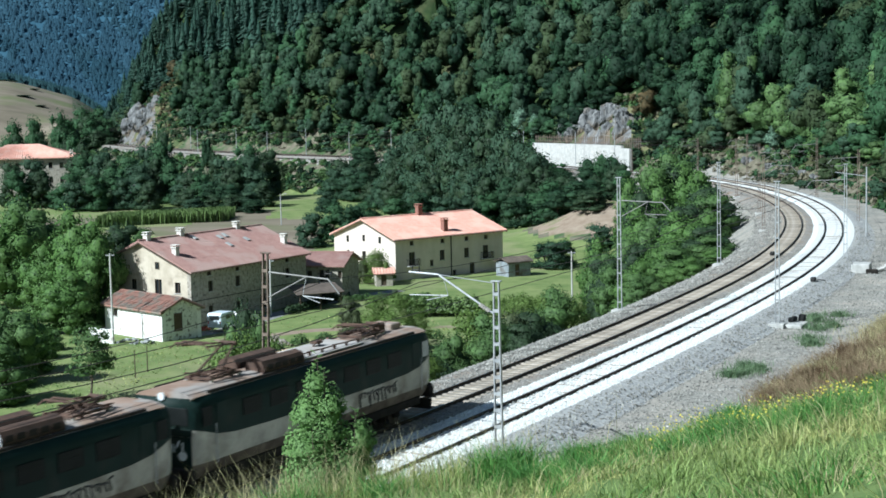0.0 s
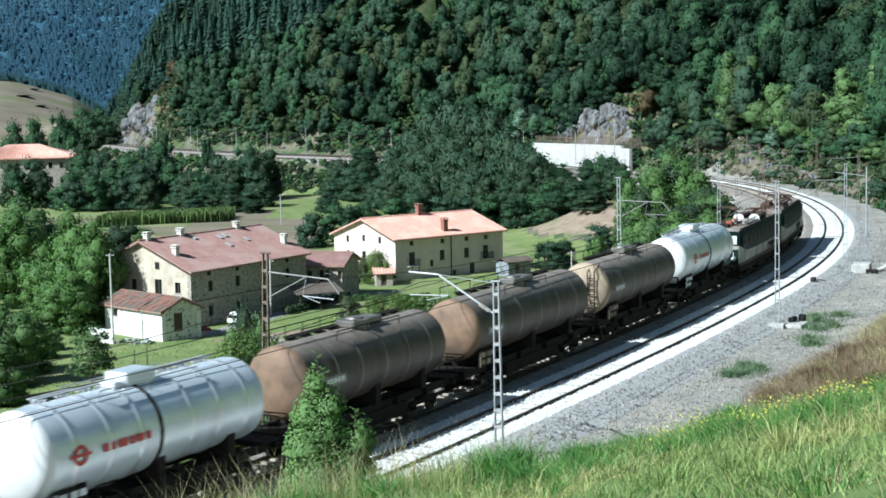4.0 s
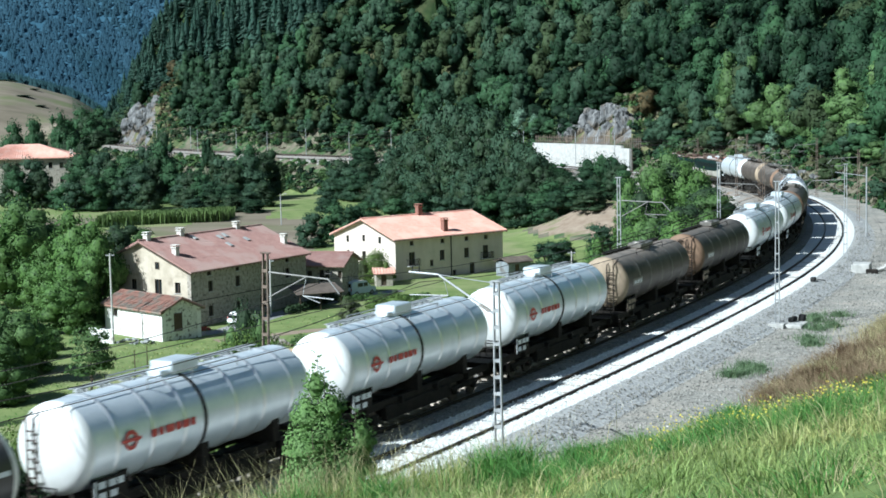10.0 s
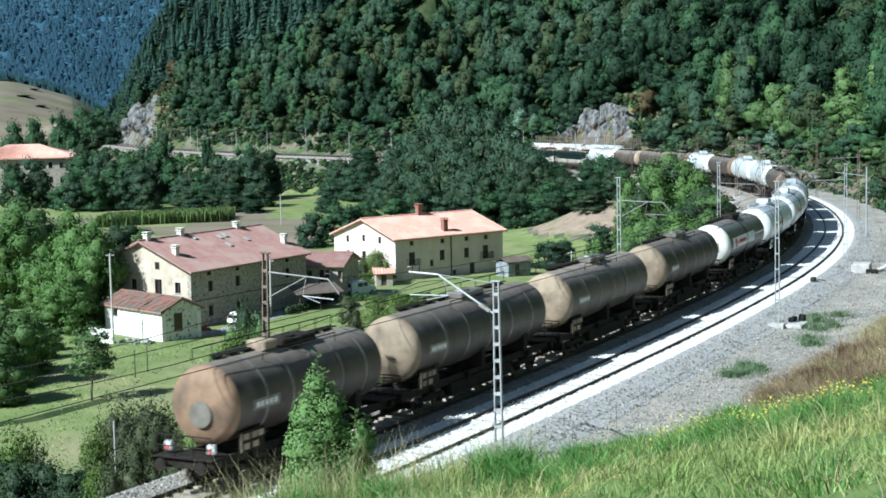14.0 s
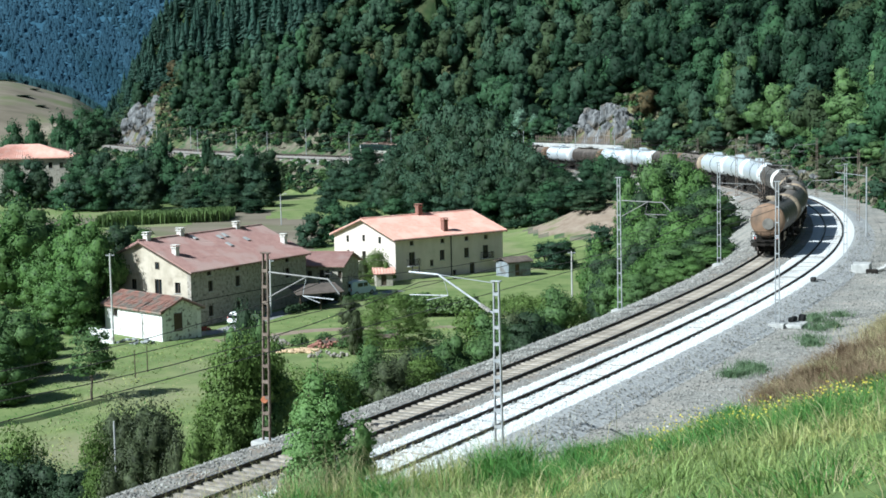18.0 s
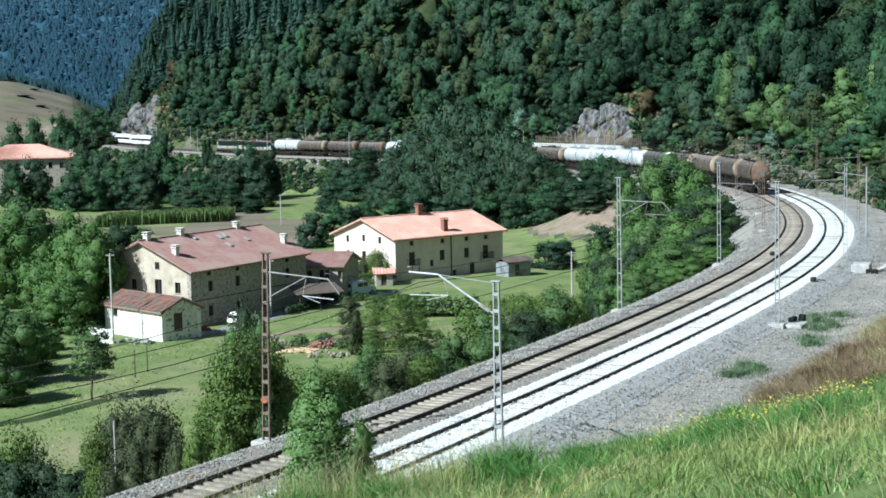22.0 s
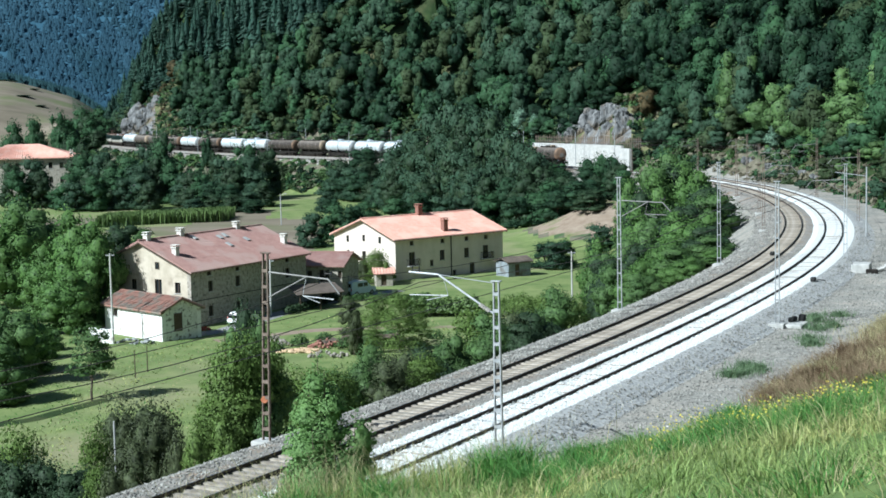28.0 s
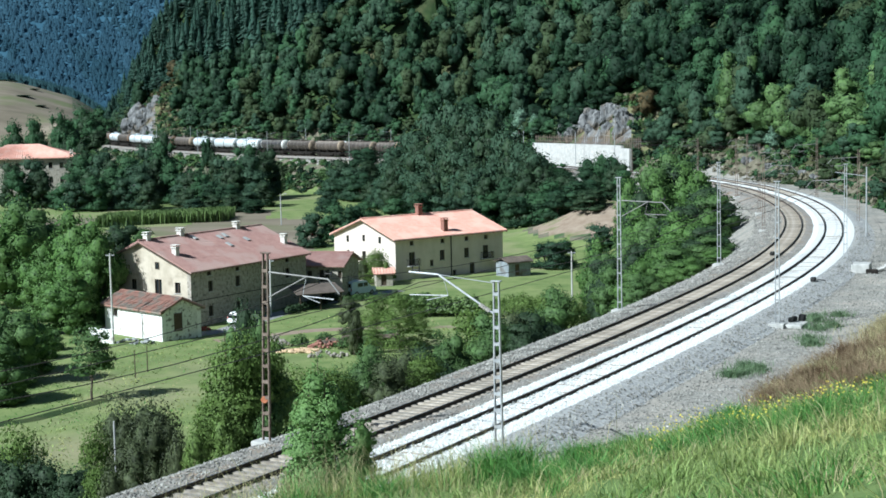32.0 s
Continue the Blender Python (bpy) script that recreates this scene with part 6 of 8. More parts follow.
def tank_wagon(style, label, half=6.75, ladder=False):
    """Bogie tank wagon; half: half the length of its tank, without the 0.9 m to each coupling."""
    ob = thing("tank_wagon", Matrix(), label, "wagon", "tank wagons of the freight train")
    silver = style == "silver"
    R, zc = (1.52, 2.98) if silver else (1.47, 2.95)
    k = half / 6.75
    skin = {"silver": "silver", "brown": "tank_brown", "tan": "tank_brown", "black": "tank_black", "tail": "tank_brown"}[style]
    cap = {"silver": "silver_end", "brown": "rust_end", "tan": "tan_end", "black": "white_end", "tail": "rust_end"}[style]
    bm = bmesh.new()
    spin_x(bm, [(-half + 0.35, R), (-half + 2.6, R), (-2, R), (0, R), (2, R), (half - 0.35, R)], 40, (0, 0, zc))
    tank = part("tank", bm, M[skin], ob, smooth=True)
    for e in (-1, 1):
        bm = bmesh.new()
        dome = [(e * (half - 0.35), R), (e * (half - 0.2), R * 0.985), (e * (half - 0.06), R * 0.93), (e * (half + 0.06), R * 0.8), (e * (half + 0.16), R * 0.55), (e * (half + 0.22), R * 0.25), (e * (half + 0.235), 0)]
        spin_x(bm, dome, 40, (0, 0, zc))
        part("tank_end", bm, M[cap], ob, {"silver": "pale domed end", "brown": "rust-brown domed end", "tan": "tan domed end", "black": "white domed end", "tail": "rust-brown domed end"}[style], smooth=True)
    if style == "tail":
        bm = bmesh.new()
        tube(bm, (-half - 0.2, -0.1, zc - 0.25), (-half - 0.262, -0.1, zc - 0.25), 0.5, 0.48, 24)
        part("end_disc", bm, M["band_grey"], ob, "grey round plate on the tank end")
        for y in (-0.95, 0.95):
            bm = bmesh.new()
            box(bm, (-half - 0.75, y, 1.62), (0.16, 0.3, 0.36), bevel=0.03)
            lamp = part("tail_lamp", bm, M["sign_white"], ob, "pale tail lamp board")
            bm = bmesh.new()
            tube(bm, (-half - 0.82, y, 1.56), (-half - 0.86, y, 1.56), 0.09, n=12)
            part("lens", bm, M["red_mark"], lamp, "red lens")
            bm = bmesh.new()
            tube(bm, (-half - 0.75, y, 1.05), (-half - 0.75, y, 1.46), 0.03, n=6)
            part("lamp_bracket", bm, M["under"], lamp)
    if style == "black":
        bm = bmesh.new()
        box(bm, (-half - 0.2, -0.55, zc - 0.05), (0.1, 0.26, 0.62), bevel=0.01)
        plate = part("placard", bm, M["plank"], ob, "orange hazard placard")
    # cladding ribs and strap
    for x in ((-5.2 * k, -3.3 * k, -1.5 * k, 1.6 * k, 3.4 * k, 5.3 * k) if silver else (-4.1 * k, -1.9 * k, 0.4 * k, 2.6 * k, 4.9 * k)):
        bm = bmesh.new()
        w, up = (0.1, 0.045) if silver else (0.06, 0.025)
        spin_x(bm, [(x - w, R + 0.004), (x - w * 0.55, R + up), (x + w * 0.55, R + up), (x + w, R + 0.004)], 40, (0, 0, zc))
        part("band", bm, M["rib"] if silver else M["band_grey"], ob, smooth=True)
    if silver or style == "black":
        bm = bmesh.new()
        spin_x(bm, [(-0.39, R + 0.004), (-0.36, R + 0.034), (-0.24, R + 0.034), (-0.21, R + 0.004)], 40, (0, 0, zc))
        part("strap", bm, M["under"], ob, "dark strap", smooth=True)
    top = zc + R
    # walkway, hatch
    bm = bmesh.new()
    for y in (0.35, 0.6):
        box(bm, (0.3, y, top + 0.1), (10.6 * k, 0.16, 0.04), bevel=0.01)
    for i in range(9):
        box(bm, ((-4.6 + i * 1.2) * k, 0.45, top + 0.0), (0.06, 0.6, 0.16))
    part("walkway", bm, M["steel"] if silver else M["under"], ob)
    bm = bmesh.new()
    if silver:
        box(bm, (0.1, 0.1, top + 0.16), (1.5, 1.0, 0.5), bevel=0.05)
        box(bm, (-0.95, 0.0, top + 0.06), (0.5, 0.7, 0.22), bevel=0.04)
    else:
        tube(bm, (0.2, 0, top - 0.25), (0.2, 0, top + 0.28), 0.62, 0.6, 20)
        tube(bm, (0.2, 0, top + 0.26), (0.2, 0, top + 0.36), 0.4, 0.36, 16)
        box(bm, (1.2, 0.1, top + 0.08), (0.8, 0.6, 0.22), bevel=0.04)
        box(bm, (0.55, 0.0, top + 0.14), (2.3, 0.9, 0.3), bevel=0.05)
    part("hatch", bm, M["silver"] if silver else M["band_grey"] if style in ("brown", "tan") else M["under"], ob)
    if style == "tail":
        bm = bmesh.new()
        box(bm, (-1.25, 0.1, top + 0.16), (0.8, 0.9, 0.44), bevel=0.05)
        part("valve_box", bm, M["tan_end"], ob, "cream valve box on the tank's top")
    if not silver:
        # rails along the walkway's far edge
        bm = bmesh.new()
        tube(bm, (-half + 0.5, 0.72, top + 0.5), (half - 0.6, 0.72, top + 0.5), 0.025, n=6)
        for i in range(9):
            x = (-half + 0.5) + i * (2 * half - 1.1) / 8
            tube(bm, (x, 0.72, top + 0.0), (x, 0.72, top + 0.5), 0.022, n=5)
        part("walkway_rail", bm, M["under"], ob)
    bm = bmesh.new()
    for y in (-0.75, 0.95):
        tube(bm, (-2.4, y, top + 0.14), (2.6, y, top + 0.14), 0.025, n=6)
        for x in (-2.4, 0.0, 2.6):
            tube(bm, (x, y, top - 0.35), (x, y, top + 0.14), 0.02, n=5)
    part("handrail", bm, M["steel"] if silver else M["under"], ob)
    # ladder at the rear end
    if ladder:
        bm = bmesh.new()
        xe = -half - 0.3
        for y in (-0.75, -0.35) if not silver else (0.35, 0.7):
            tube(bm, (xe, y, 1.3), (xe, y, zc + 1.05), 0.04, n=6)
            tube(bm, (xe, y, zc + 1.05), (xe + 0.9, y, zc + R * 0.93), 0.028, n=6)
        ys = (-0.75, -0.35) if not silver else (0.35, 0.7)
        for i in range(8):
            tube(bm, (xe, ys[0], 1.5 + 0.3 * i), (xe, ys[1], 1.5 + 0.3 * i), 0.03, n=5)
        part("ladder", bm, M["under"] if style != "silver" else M["rail"], ob)
    # underframe
    bm = bmesh.new()
    for y in (-0.95, 0.95):
        box(bm, (0, y, 1.05), (2 * half + 1.9, 0.14, 0.34), bevel=0.02)
    for x in (-half - 0.95, -4.9 * k, -1.6, 1.6, 4.9 * k, half + 0.95):
        box(bm, (x, 0, 1.05), (0.2, 2.5, 0.3), bevel=0.02)
    part("underframe", bm, M["under"], ob)
    bm = bmesh.new()
    box(bm, (0, 0, 0.82), (13.6 * k, 0.5, 0.5), bevel=0.03)
    # side boxes made deep to block light under the tank
    for y in (-1, 1):
        box(bm, (0, y * 1.0, 0.66), (6.2 * k, 0.3, 0.6), bevel=0.05)
    part("centre_sill", bm, M["under"], ob)
    # filler box and cross pieces, added so no light shows under the wagon
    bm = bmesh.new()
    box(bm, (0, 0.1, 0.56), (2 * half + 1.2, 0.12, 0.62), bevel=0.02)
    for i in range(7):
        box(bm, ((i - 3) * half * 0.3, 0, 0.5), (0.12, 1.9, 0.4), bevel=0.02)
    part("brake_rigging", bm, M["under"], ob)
    for x in (-1.9 * k, 1.7 * k):
        bm = bmesh.new()
        tube(bm, (x - 0.6, 0.9, 0.62), (x + 0.6, 0.9, 0.62), 0.24, n=12)
        part("brake_reservoir", bm, M["under"], ob)
    for x in (-4.6 * k, 0.0, 4.6 * k):
        bm = bmesh.new()
        prism(bm, [(-1.2, 1.2), (1.2, 1.2), (1.2, 2.15), (0.7, 1.66), (-0.7, 1.66), (-1.2, 2.15)], "x", x - 0.2, x + 0.2)
        part("saddle", bm, M["under"], ob)
    for e in (-1, 1):
        bm = bmesh.new()
        xa = e * (half + 0.62)
        box(bm, (xa, 0, 1.3), (1.15, 2.6, 0.06), bevel=0.01)
        deck = part("end_platform", bm, M["under"], ob)
        bm = bmesh.new()
        xb = e * (half + 1.1)
        for y in (-1.2, -0.4, 0.4, 1.2):
            tube(bm, (xb, y, 1.3), (xb, y, 2.1), 0.025, n=6)
        tube(bm, (xb, -1.2, 2.1), (xb, 1.2, 2.1), 0.028, n=6)
        tube(bm, (xb, -1.2, 1.7), (xb, 1.2, 1.7), 0.022, n=6)
        part("guard_rail", bm, M["under"], deck)
    bm = bmesh.new()
    bx = -half + 1.15
    box(bm, (bx, -1.3, 1.62), (1.5, 0.08, 0.78), bevel=0.02)
    board = part("data_board", bm, M["under"], ob)
    for x, z, w, h in ((-0.68, 1.62, 0.09, 0.7), (-0.35, 1.8, 0.34, 0.22), (0.15, 1.8, 0.34, 0.22), (0.55, 1.8, 0.3, 0.22), (-0.35, 1.45, 0.34, 0.22), (0.2, 1.45, 0.34, 0.22)):
        bm = bmesh.new()
        box(bm, (bx + x, -1.35, z), (w, 0.014, h))
        part("data_plate", bm, M["tan_end"] if style != "silver" else M["sign_white"], board)
    bm = bmesh.new()
    tube(bm, (1.5, -0.6, 0.85), (2.9, -0.6, 0.85), 0.22)
    part("air_tank", bm, M["under"], ob)
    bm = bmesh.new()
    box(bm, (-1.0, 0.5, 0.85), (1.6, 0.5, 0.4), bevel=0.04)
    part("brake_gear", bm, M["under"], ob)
    for x in (-4.9 * k, 4.9 * k):
        bogie(ob, x)
    for e in (-1, 1):
        buffers(ob, e * (half + 0.9), e)

    def side_mark(x0, x1, z0, z1, mat, label, lift=0.025, name="marking"):
        """A patch that follows the curved right-hand flank."""
        bm = bmesh.new()
        rows = []
        for z in np.linspace(z0, z1, 5):
            y = -math.sqrt(max((R + lift) ** 2 - (z - zc) ** 2, 0.01))
            rows.append((bm.verts.new((x0, y, z)), bm.verts.new((x1, y, z))))
        for a, b in zip(rows, rows[1:]):
            bm.faces.new((a[0], a[1], b[1], b[0]))
        return part(name, bm, M[mat], tank, label)

    if silver or style == "black":
        if style == "black":
            side_mark(-half + 1.1, 2.2, 2.65, 3.4, "sign_white", "white panel along the flank", 0.026, "panel")
            side_mark(2.2, half - 0.5, 3.05, 3.2, "sign_white", "", 0.026, "stripe")
        # ring emblem and a row of short bars, red
        bm = bmesh.new()
        cx, cz = -4.25, 3.02
        for i in range(20):
            a0, a1 = 2 * math.pi * i / 20, 2 * math.pi * (i + 1) / 20
            q = []
            for a, r in ((a0, 0.2), (a1, 0.2), (a1, 0.33), (a0, 0.33)):
                z = cz + r * math.sin(a)
                q.append(bm.verts.new((cx + r * math.cos(a), -math.sqrt((R + 0.05) ** 2 - (z - zc) ** 2), z)))
            bm.faces.new(q)
        y = -math.sqrt((R + 0.052) ** 2 - (cz - zc) ** 2)
        q = [bm.verts.new((cx + a, y, cz + b)) for a, b in ((-0.48, -0.05), (0.48, -0.05), (0.48, 0.06), (-0.48, 0.06))]
        bm.faces.new(q)
        part("emblem", bm, M["red_mark"], tank, "red ring emblem")
        for i, (w, x) in enumerate(((0.26, -3.1), (0.2, -2.75), (0.42, -2.3), (0.26, -1.85), (0.36, -1.45), (0.24, -1.05))):
            side_mark(x - w / 2, x + w / 2, 2.9, 3.16, "red_mark", "", 0.052, "letter_bar")
    else:
        side_mark(-half + 1.1, -half + 2.8, 2.68, 3.08, "band_grey", "dull grey number panel", 0.02, "number_panel")
        for i, w in enumerate((0.2, 0.16, 0.2, 0.18, 0.2)):
            side_mark(-half + 1.28 + 0.28 * i, -half + 1.28 + 0.28 * i + w, 2.78, 2.98, "sign_white", "", 0.03, "letter_bar")
    return ob


def pantograph(parent, x, up=False):
    """A collector: base frame, arms, head and insulators; up: raised to the wire on a single knee."""
    z = 4.0
    bm = bmesh.new()
    for y in (-0.55, 0.55):
        tube(bm, (x - 0.9, y, z), (x + 0.9, y, z), 0.05, n=6)
    for xx in (-0.9, 0.9):
        tube(bm, (x + xx, -0.6, z), (x + xx, 0.6, z), 0.05, n=6)
    p = part("pantograph", bm, M["rust_gear"], parent, "raised rusty pantograph" if up else "lowered rust-red pantograph")
    knee, head = (x + 1.0, 5.0) if up else (x + 0.9, 4.3), (x - 1.1, 5.3) if up else (x - 0.7, 4.46)
    for y in (-0.5, 0.5):
        bm = bmesh.new()
        tube(bm, (x - 0.35, y, z + 0.05), (knee[0], y * 0.45, knee[1]), 0.05, n=6)
        part("lower_arm", bm, M["rust_gear"], p)
        bm = bmesh.new()
        tube(bm, (knee[0], y * 0.45, knee[1]), (head[0], y * 1.1, head[1] - 0.12), 0.032, n=6)
        part("upper_arm", bm, M["rust_gear"], p)
        bm = bmesh.new()
        tube(bm, (x + 0.75, y, z), (x + 0.3, y * 0.7, z + 0.22), 0.04, n=6)
        tube(bm, (x + 0.3, y * 0.7, z + 0.22), (x - 0.5, y * 0.5, z + 0.12), 0.03, n=6)
        part("spring_gear", bm, M["rust_gear"], p)
    bm = bmesh.new()
    tube(bm, (knee[0], -0.32, knee[1]), (knee[0], 0.32, knee[1]), 0.08, n=8)
    part("knee", bm, M["rust_gear"], p)
    for xx in (-0.2, 0.2):
        bm = bmesh.new()
        tube(bm, (head[0] + xx, -0.6, head[1]), (head[0] + xx, 0.6, head[1]), 0.04, n=6)
        for e in (-1, 1):
            tube(bm, (head[0] + xx, e * 0.6, head[1]), (head[0] + xx, e * 0.88, head[1] - 0.2), 0.03, n=6)
        part("contact_strip", bm, M["rust_gear"], p)
    for xx in (-0.85, 0.85):
        for y in (-0.55, 0.55):
            bm = bmesh.new()
            tube(bm, (x + xx, y, z - 0.28), (x + xx, y, z), 0.09, 0.06, 8)
            part("insulator", bm, M["insulator"], p)


def locomotive(label, flip=1, blind=()):
    """Electric locomotive, 17.9 m over its buffers: green above, grimy grey below."""
    ob = thing("locomotive", Matrix(), label, "locomotive", "locomotive pair of the freight train")
    H = 8.365
    W = 1.46

    def ring(x, zs, inset):
        return [(x, y, z) for y, z in zs]

    # side skin in two colours, split by a line that rises towards both cabs
    xs = [-H, -H + 0.5, -H + 1.2, -H + 2.2, -4, 0, 4, H - 2.2, H - 1.2, H - 0.5, H]
    line = [2.62, 2.5, 2.3, 2.18, 2.12, 2.1, 2.12, 2.18, 2.3, 2.5, 2.62]
    nose = [W - 0.16, W - 0.04, W, W, W, W, W, W, W, W - 0.04, W - 0.16]
    skirt = [[(0.72, 0.62)] * 11, [(0.86, 0.36)] * 11, [(1.08, 0.19)] * 11, [(1.38, 0.08)] * 11]
    lower = [[(1.38, 0.08)] * 11, [(1.62, 0.03)] * 11, [(1.85, 0.01)] * 11, [(z, 0.0) for z in line]]
    upper = [[(z, 0.0) for z in line], [(3.0, 0.0)] * 11, [(3.35, 0.02)] * 11, [(3.55, 0.09)] * 11, [(3.7, 0.24)] * 11]
    for nm, mat, rows in (("skirt", "skirt_grime", skirt), ("lower_body", "grey_paint", lower), ("upper_body", "green_paint", upper)):
        bm = bmesh.new()
        for s in (-1, 1):
            rings = [[bm.verts.new((x, s * (w - tuck), z)) for x, w, (z, tuck) in zip(xs, nose, row)] for row in rows]
            for p, q in zip(rings, rings[1:]):
                for i in range(10):
                    bm.faces.new((p[i], p[i + 1], q[i + 1], q[i]))
        for i in (0, 10):
            left, right = [], []
            for row in rows:
                z, tuck = row[i]
                left.append(bm.verts.new((xs[i], -(nose[i] - tuck), z)))
                right.append(bm.verts.new((xs[i], nose[i] - tuck, z)))
            for k in range(len(rows) - 1):
                bm.faces.new((left[k], right[k], right[k + 1], left[k + 1]))
        bmesh.ops.remove_doubles(bm, verts=bm.verts, dist=0.001)
        bmesh.ops.recalc_face_normals(bm, faces=bm.faces)
        part(nm, bm, M[mat], ob, {"skirt": "rust-brown grimy skirt", "lower_body": "grimy cream-grey lower body", "upper_body": "dark green upper body"}[nm], smooth=True)
    bm = bmesh.new()
    out = [(-W + 0.3, 3.6), (-W + 0.24, 3.705), (-W + 0.45, 3.8), (-0.6, 3.88), (0.6, 3.88), (W - 0.45, 3.8), (W - 0.24, 3.705), (W - 0.3, 3.6)]
    prism(bm, out, "x", -H + 0.12, H - 0.12)
    part("roof", bm, M["loco_roof"], ob, "rust-dusted roof")
    for y in (-1.16, 1.16):
        bm = bmesh.new()
        box(bm, (0, y, 3.76), (14.6, 0.1, 0.1), bevel=0.02)
        part("roof_rail", bm, M["under"], ob)
    # cab windows, doors, side windows
    for e in (-1, 1):
        for y in (-0.62, 0.62):
            bm = bmesh.new()
            box(bm, (e * (H + 0.01), y, 3.05), (0.05, 0.98, 0.62), bevel=0.02)
            # the pale panes have their reflection put in as white colour
            w = part("windscreen", bm, M["grime_glass"] if e in blind else M["sign_white"], ob, "dark windscreen" if e in blind else "windscreen coloured white with its reflection")
        bm = bmesh.new()
        box(bm, (e * (H + 0.02), 0, 2.5), (0.05, 2.5, 0.26), bevel=0.01)
        part("front_band", bm, M["green_paint"] if e in blind else M["grey_paint"], ob)
        bm = bmesh.new()
        box(bm, (e * (H + 0.005), 0, 1.78), (0.04, 2.44, 1.15), bevel=0.015)
        part("front_panel", bm, M["green_paint"], ob)
        bm = bmesh.new()
        for y in (-0.85, 0.85):
            tube(bm, (e * H, y, 1.7), (e * (H + 0.08), y, 1.7), 0.16, n=14)
        tube(bm, (e * H, 0, 3.72), (e * (H + 0.06), 0, 3.72), 0.14, n=14)
        part("headlamps", bm, M["sign_white"], ob)
        bm = bmesh.new()
        for k in range(9):
            box(bm, (e * (H + 0.03), -0.85 + 0.2 * k, 2.02 + 0.09 * math.sin(k * 2.1)), (0.03, 0.06, 0.3), (30 * math.sin(k * 1.7), 0, 0))
        part("scrawl", bm, M["sign_white"], ob, "pale graffiti scrawl")
        bm = bmesh.new()
        box(bm, (e * (H + 0.12), 0, 1.02), (0.35, 2.7, 0.5), bevel=0.05)
        part("buffer_beam", bm, M["under"], ob)
        buffers(ob, e * (H + 0.2), e)
        bm = bmesh.new()
        prism(bm, [(-1.3, 0.25), (1.3, 0.25), (1.35, 0.7), (-1.35, 0.7)], "x", e * (H - 0.1), e * (H + 0.1))
        part("rail_guard", bm, M["under"], ob)
        for y in (-W - 0.004, W + 0.004):
            bm = bmesh.new()
            box(bm, (e * (H - 0.62), y * 0.995, 3.02), (0.52, 0.03, 0.66), bevel=0.01)
            part("cab_window", bm, M["grey_sheet"] if e > 0 and blind else M["grime_glass"], ob)
            bm = bmesh.new()
            box(bm, (e * (H - 1.45), y, 2.85), (0.62, 0.03, 1.1), bevel=0.015)
            d = part("cab_door", bm, M["green_paint"], ob)
            bm = bmesh.new()
            tube(bm, (e * (H - 1.05), y * 1.03, 1.3), (e * (H - 1.05), y * 1.03, 2.7), 0.02, n=6)
            part("grab_rail", bm, M["steel"], d)
    for i in range(7):
        for y in (-W - 0.006, W + 0.006):
            bm = bmesh.new()
            box(bm, (-5.1 + i * 1.7, y, 2.95), (1.15, 0.03, 0.62), bevel=0.02)
            g = part("side_window", bm, M["grime_glass"], ob)
            bm = bmesh.new()
            for k in range(4):
                box(bm, (-5.1 + i * 1.7, y * 1.008, 2.72 + 0.15 * k), (1.1, 0.02, 0.03))
            part("louvre", bm, M["grime_glass"], g)
    # roof gear
    F = flip
    bm = bmesh.new()
    box(bm, (F * -1.3, 0, 3.885), (4.6, 1.9, 0.05), bevel=0.02)
    part("roof_panel", bm, M["roof_pale"], ob, "pale grey roof panel")
    for y in (-0.62, 0.62):
        bm = bmesh.new()
        arch = [(y - 0.42, 3.8), (y + 0.42, 3.8), (y + 0.42, 4.05), (y + 0.3, 4.22), (y, 4.3), (y - 0.3, 4.22), (y - 0.42, 4.05)]
        prism(bm, arch, "x", F * 1.0, F * 3.7)
        cowl = part("fan_cowl", bm, M["rust_gear"], ob, "dark rusted fan cowl")
        bm = bmesh.new()
        prism(bm, [(a * 0.96 + y * 0.04, (z - 3.8) * 0.96 + 3.81) for a, z in arch], "x", F * 0.96, F * 0.997)
        part("cowl_end", bm, M["sign_white"] if F > 0 else M["rust_gear"], cowl, "pale cowl end" if F > 0 else "rusted cowl end")
        bm = bmesh.new()
        for k in range(5):
            box(bm, (F * (1.3 + 0.5 * k), y - 0.43, 4.0), (0.36, 0.02, 0.2))
        part("cowl_grille", bm, M["under"], cowl)
    bm = bmesh.new()
    box(bm, (F * -7.2, 0.2, 4.0), (0.8, 1.1, 0.3), bevel=0.05)
    part("horn_box", bm, M["under"] if F > 0 else M["loco_roof"], ob)
    bm = bmesh.new()
    box(bm, (F * -6.1, -0.1, 4.08), (0.5, 0.45, 0.4), bevel=0.03)
    part("switch_box", bm, M["red_gear"] if F > 0 else M["rust_gear"], ob, "red switch box" if F > 0 else "rusty switch box")
    bm = bmesh.new()
    box(bm, (F * -1.9, 0.3, 4.08), (0.5, 0.35, 0.12), bevel=0.02)
    for k in (-0.2, 0.2):
        tube(bm, (F * -1.9 + k, 0.3, 3.9), (F * -1.9 + k, 0.3, 4.1), 0.05, n=8)
    part("isolator", bm, M["red_gear"] if F > 0 else M["rust_gear"], ob)
    rs = np.random.default_rng(15)
    bm = bmesh.new()
    for k in range(5):
        x = F * (-3.4 + 0.9 * k)
        tube(bm, (x, -0.75, 3.86), (x, -0.75, 4.05), 0.06, n=8)
        tube(bm, (x, -0.75, 4.04), (x + F * 0.9, -0.75 + 0.1 * (k % 2), 4.04), 0.03, n=6)
    part("busbar", bm, M["rust_gear"], ob)
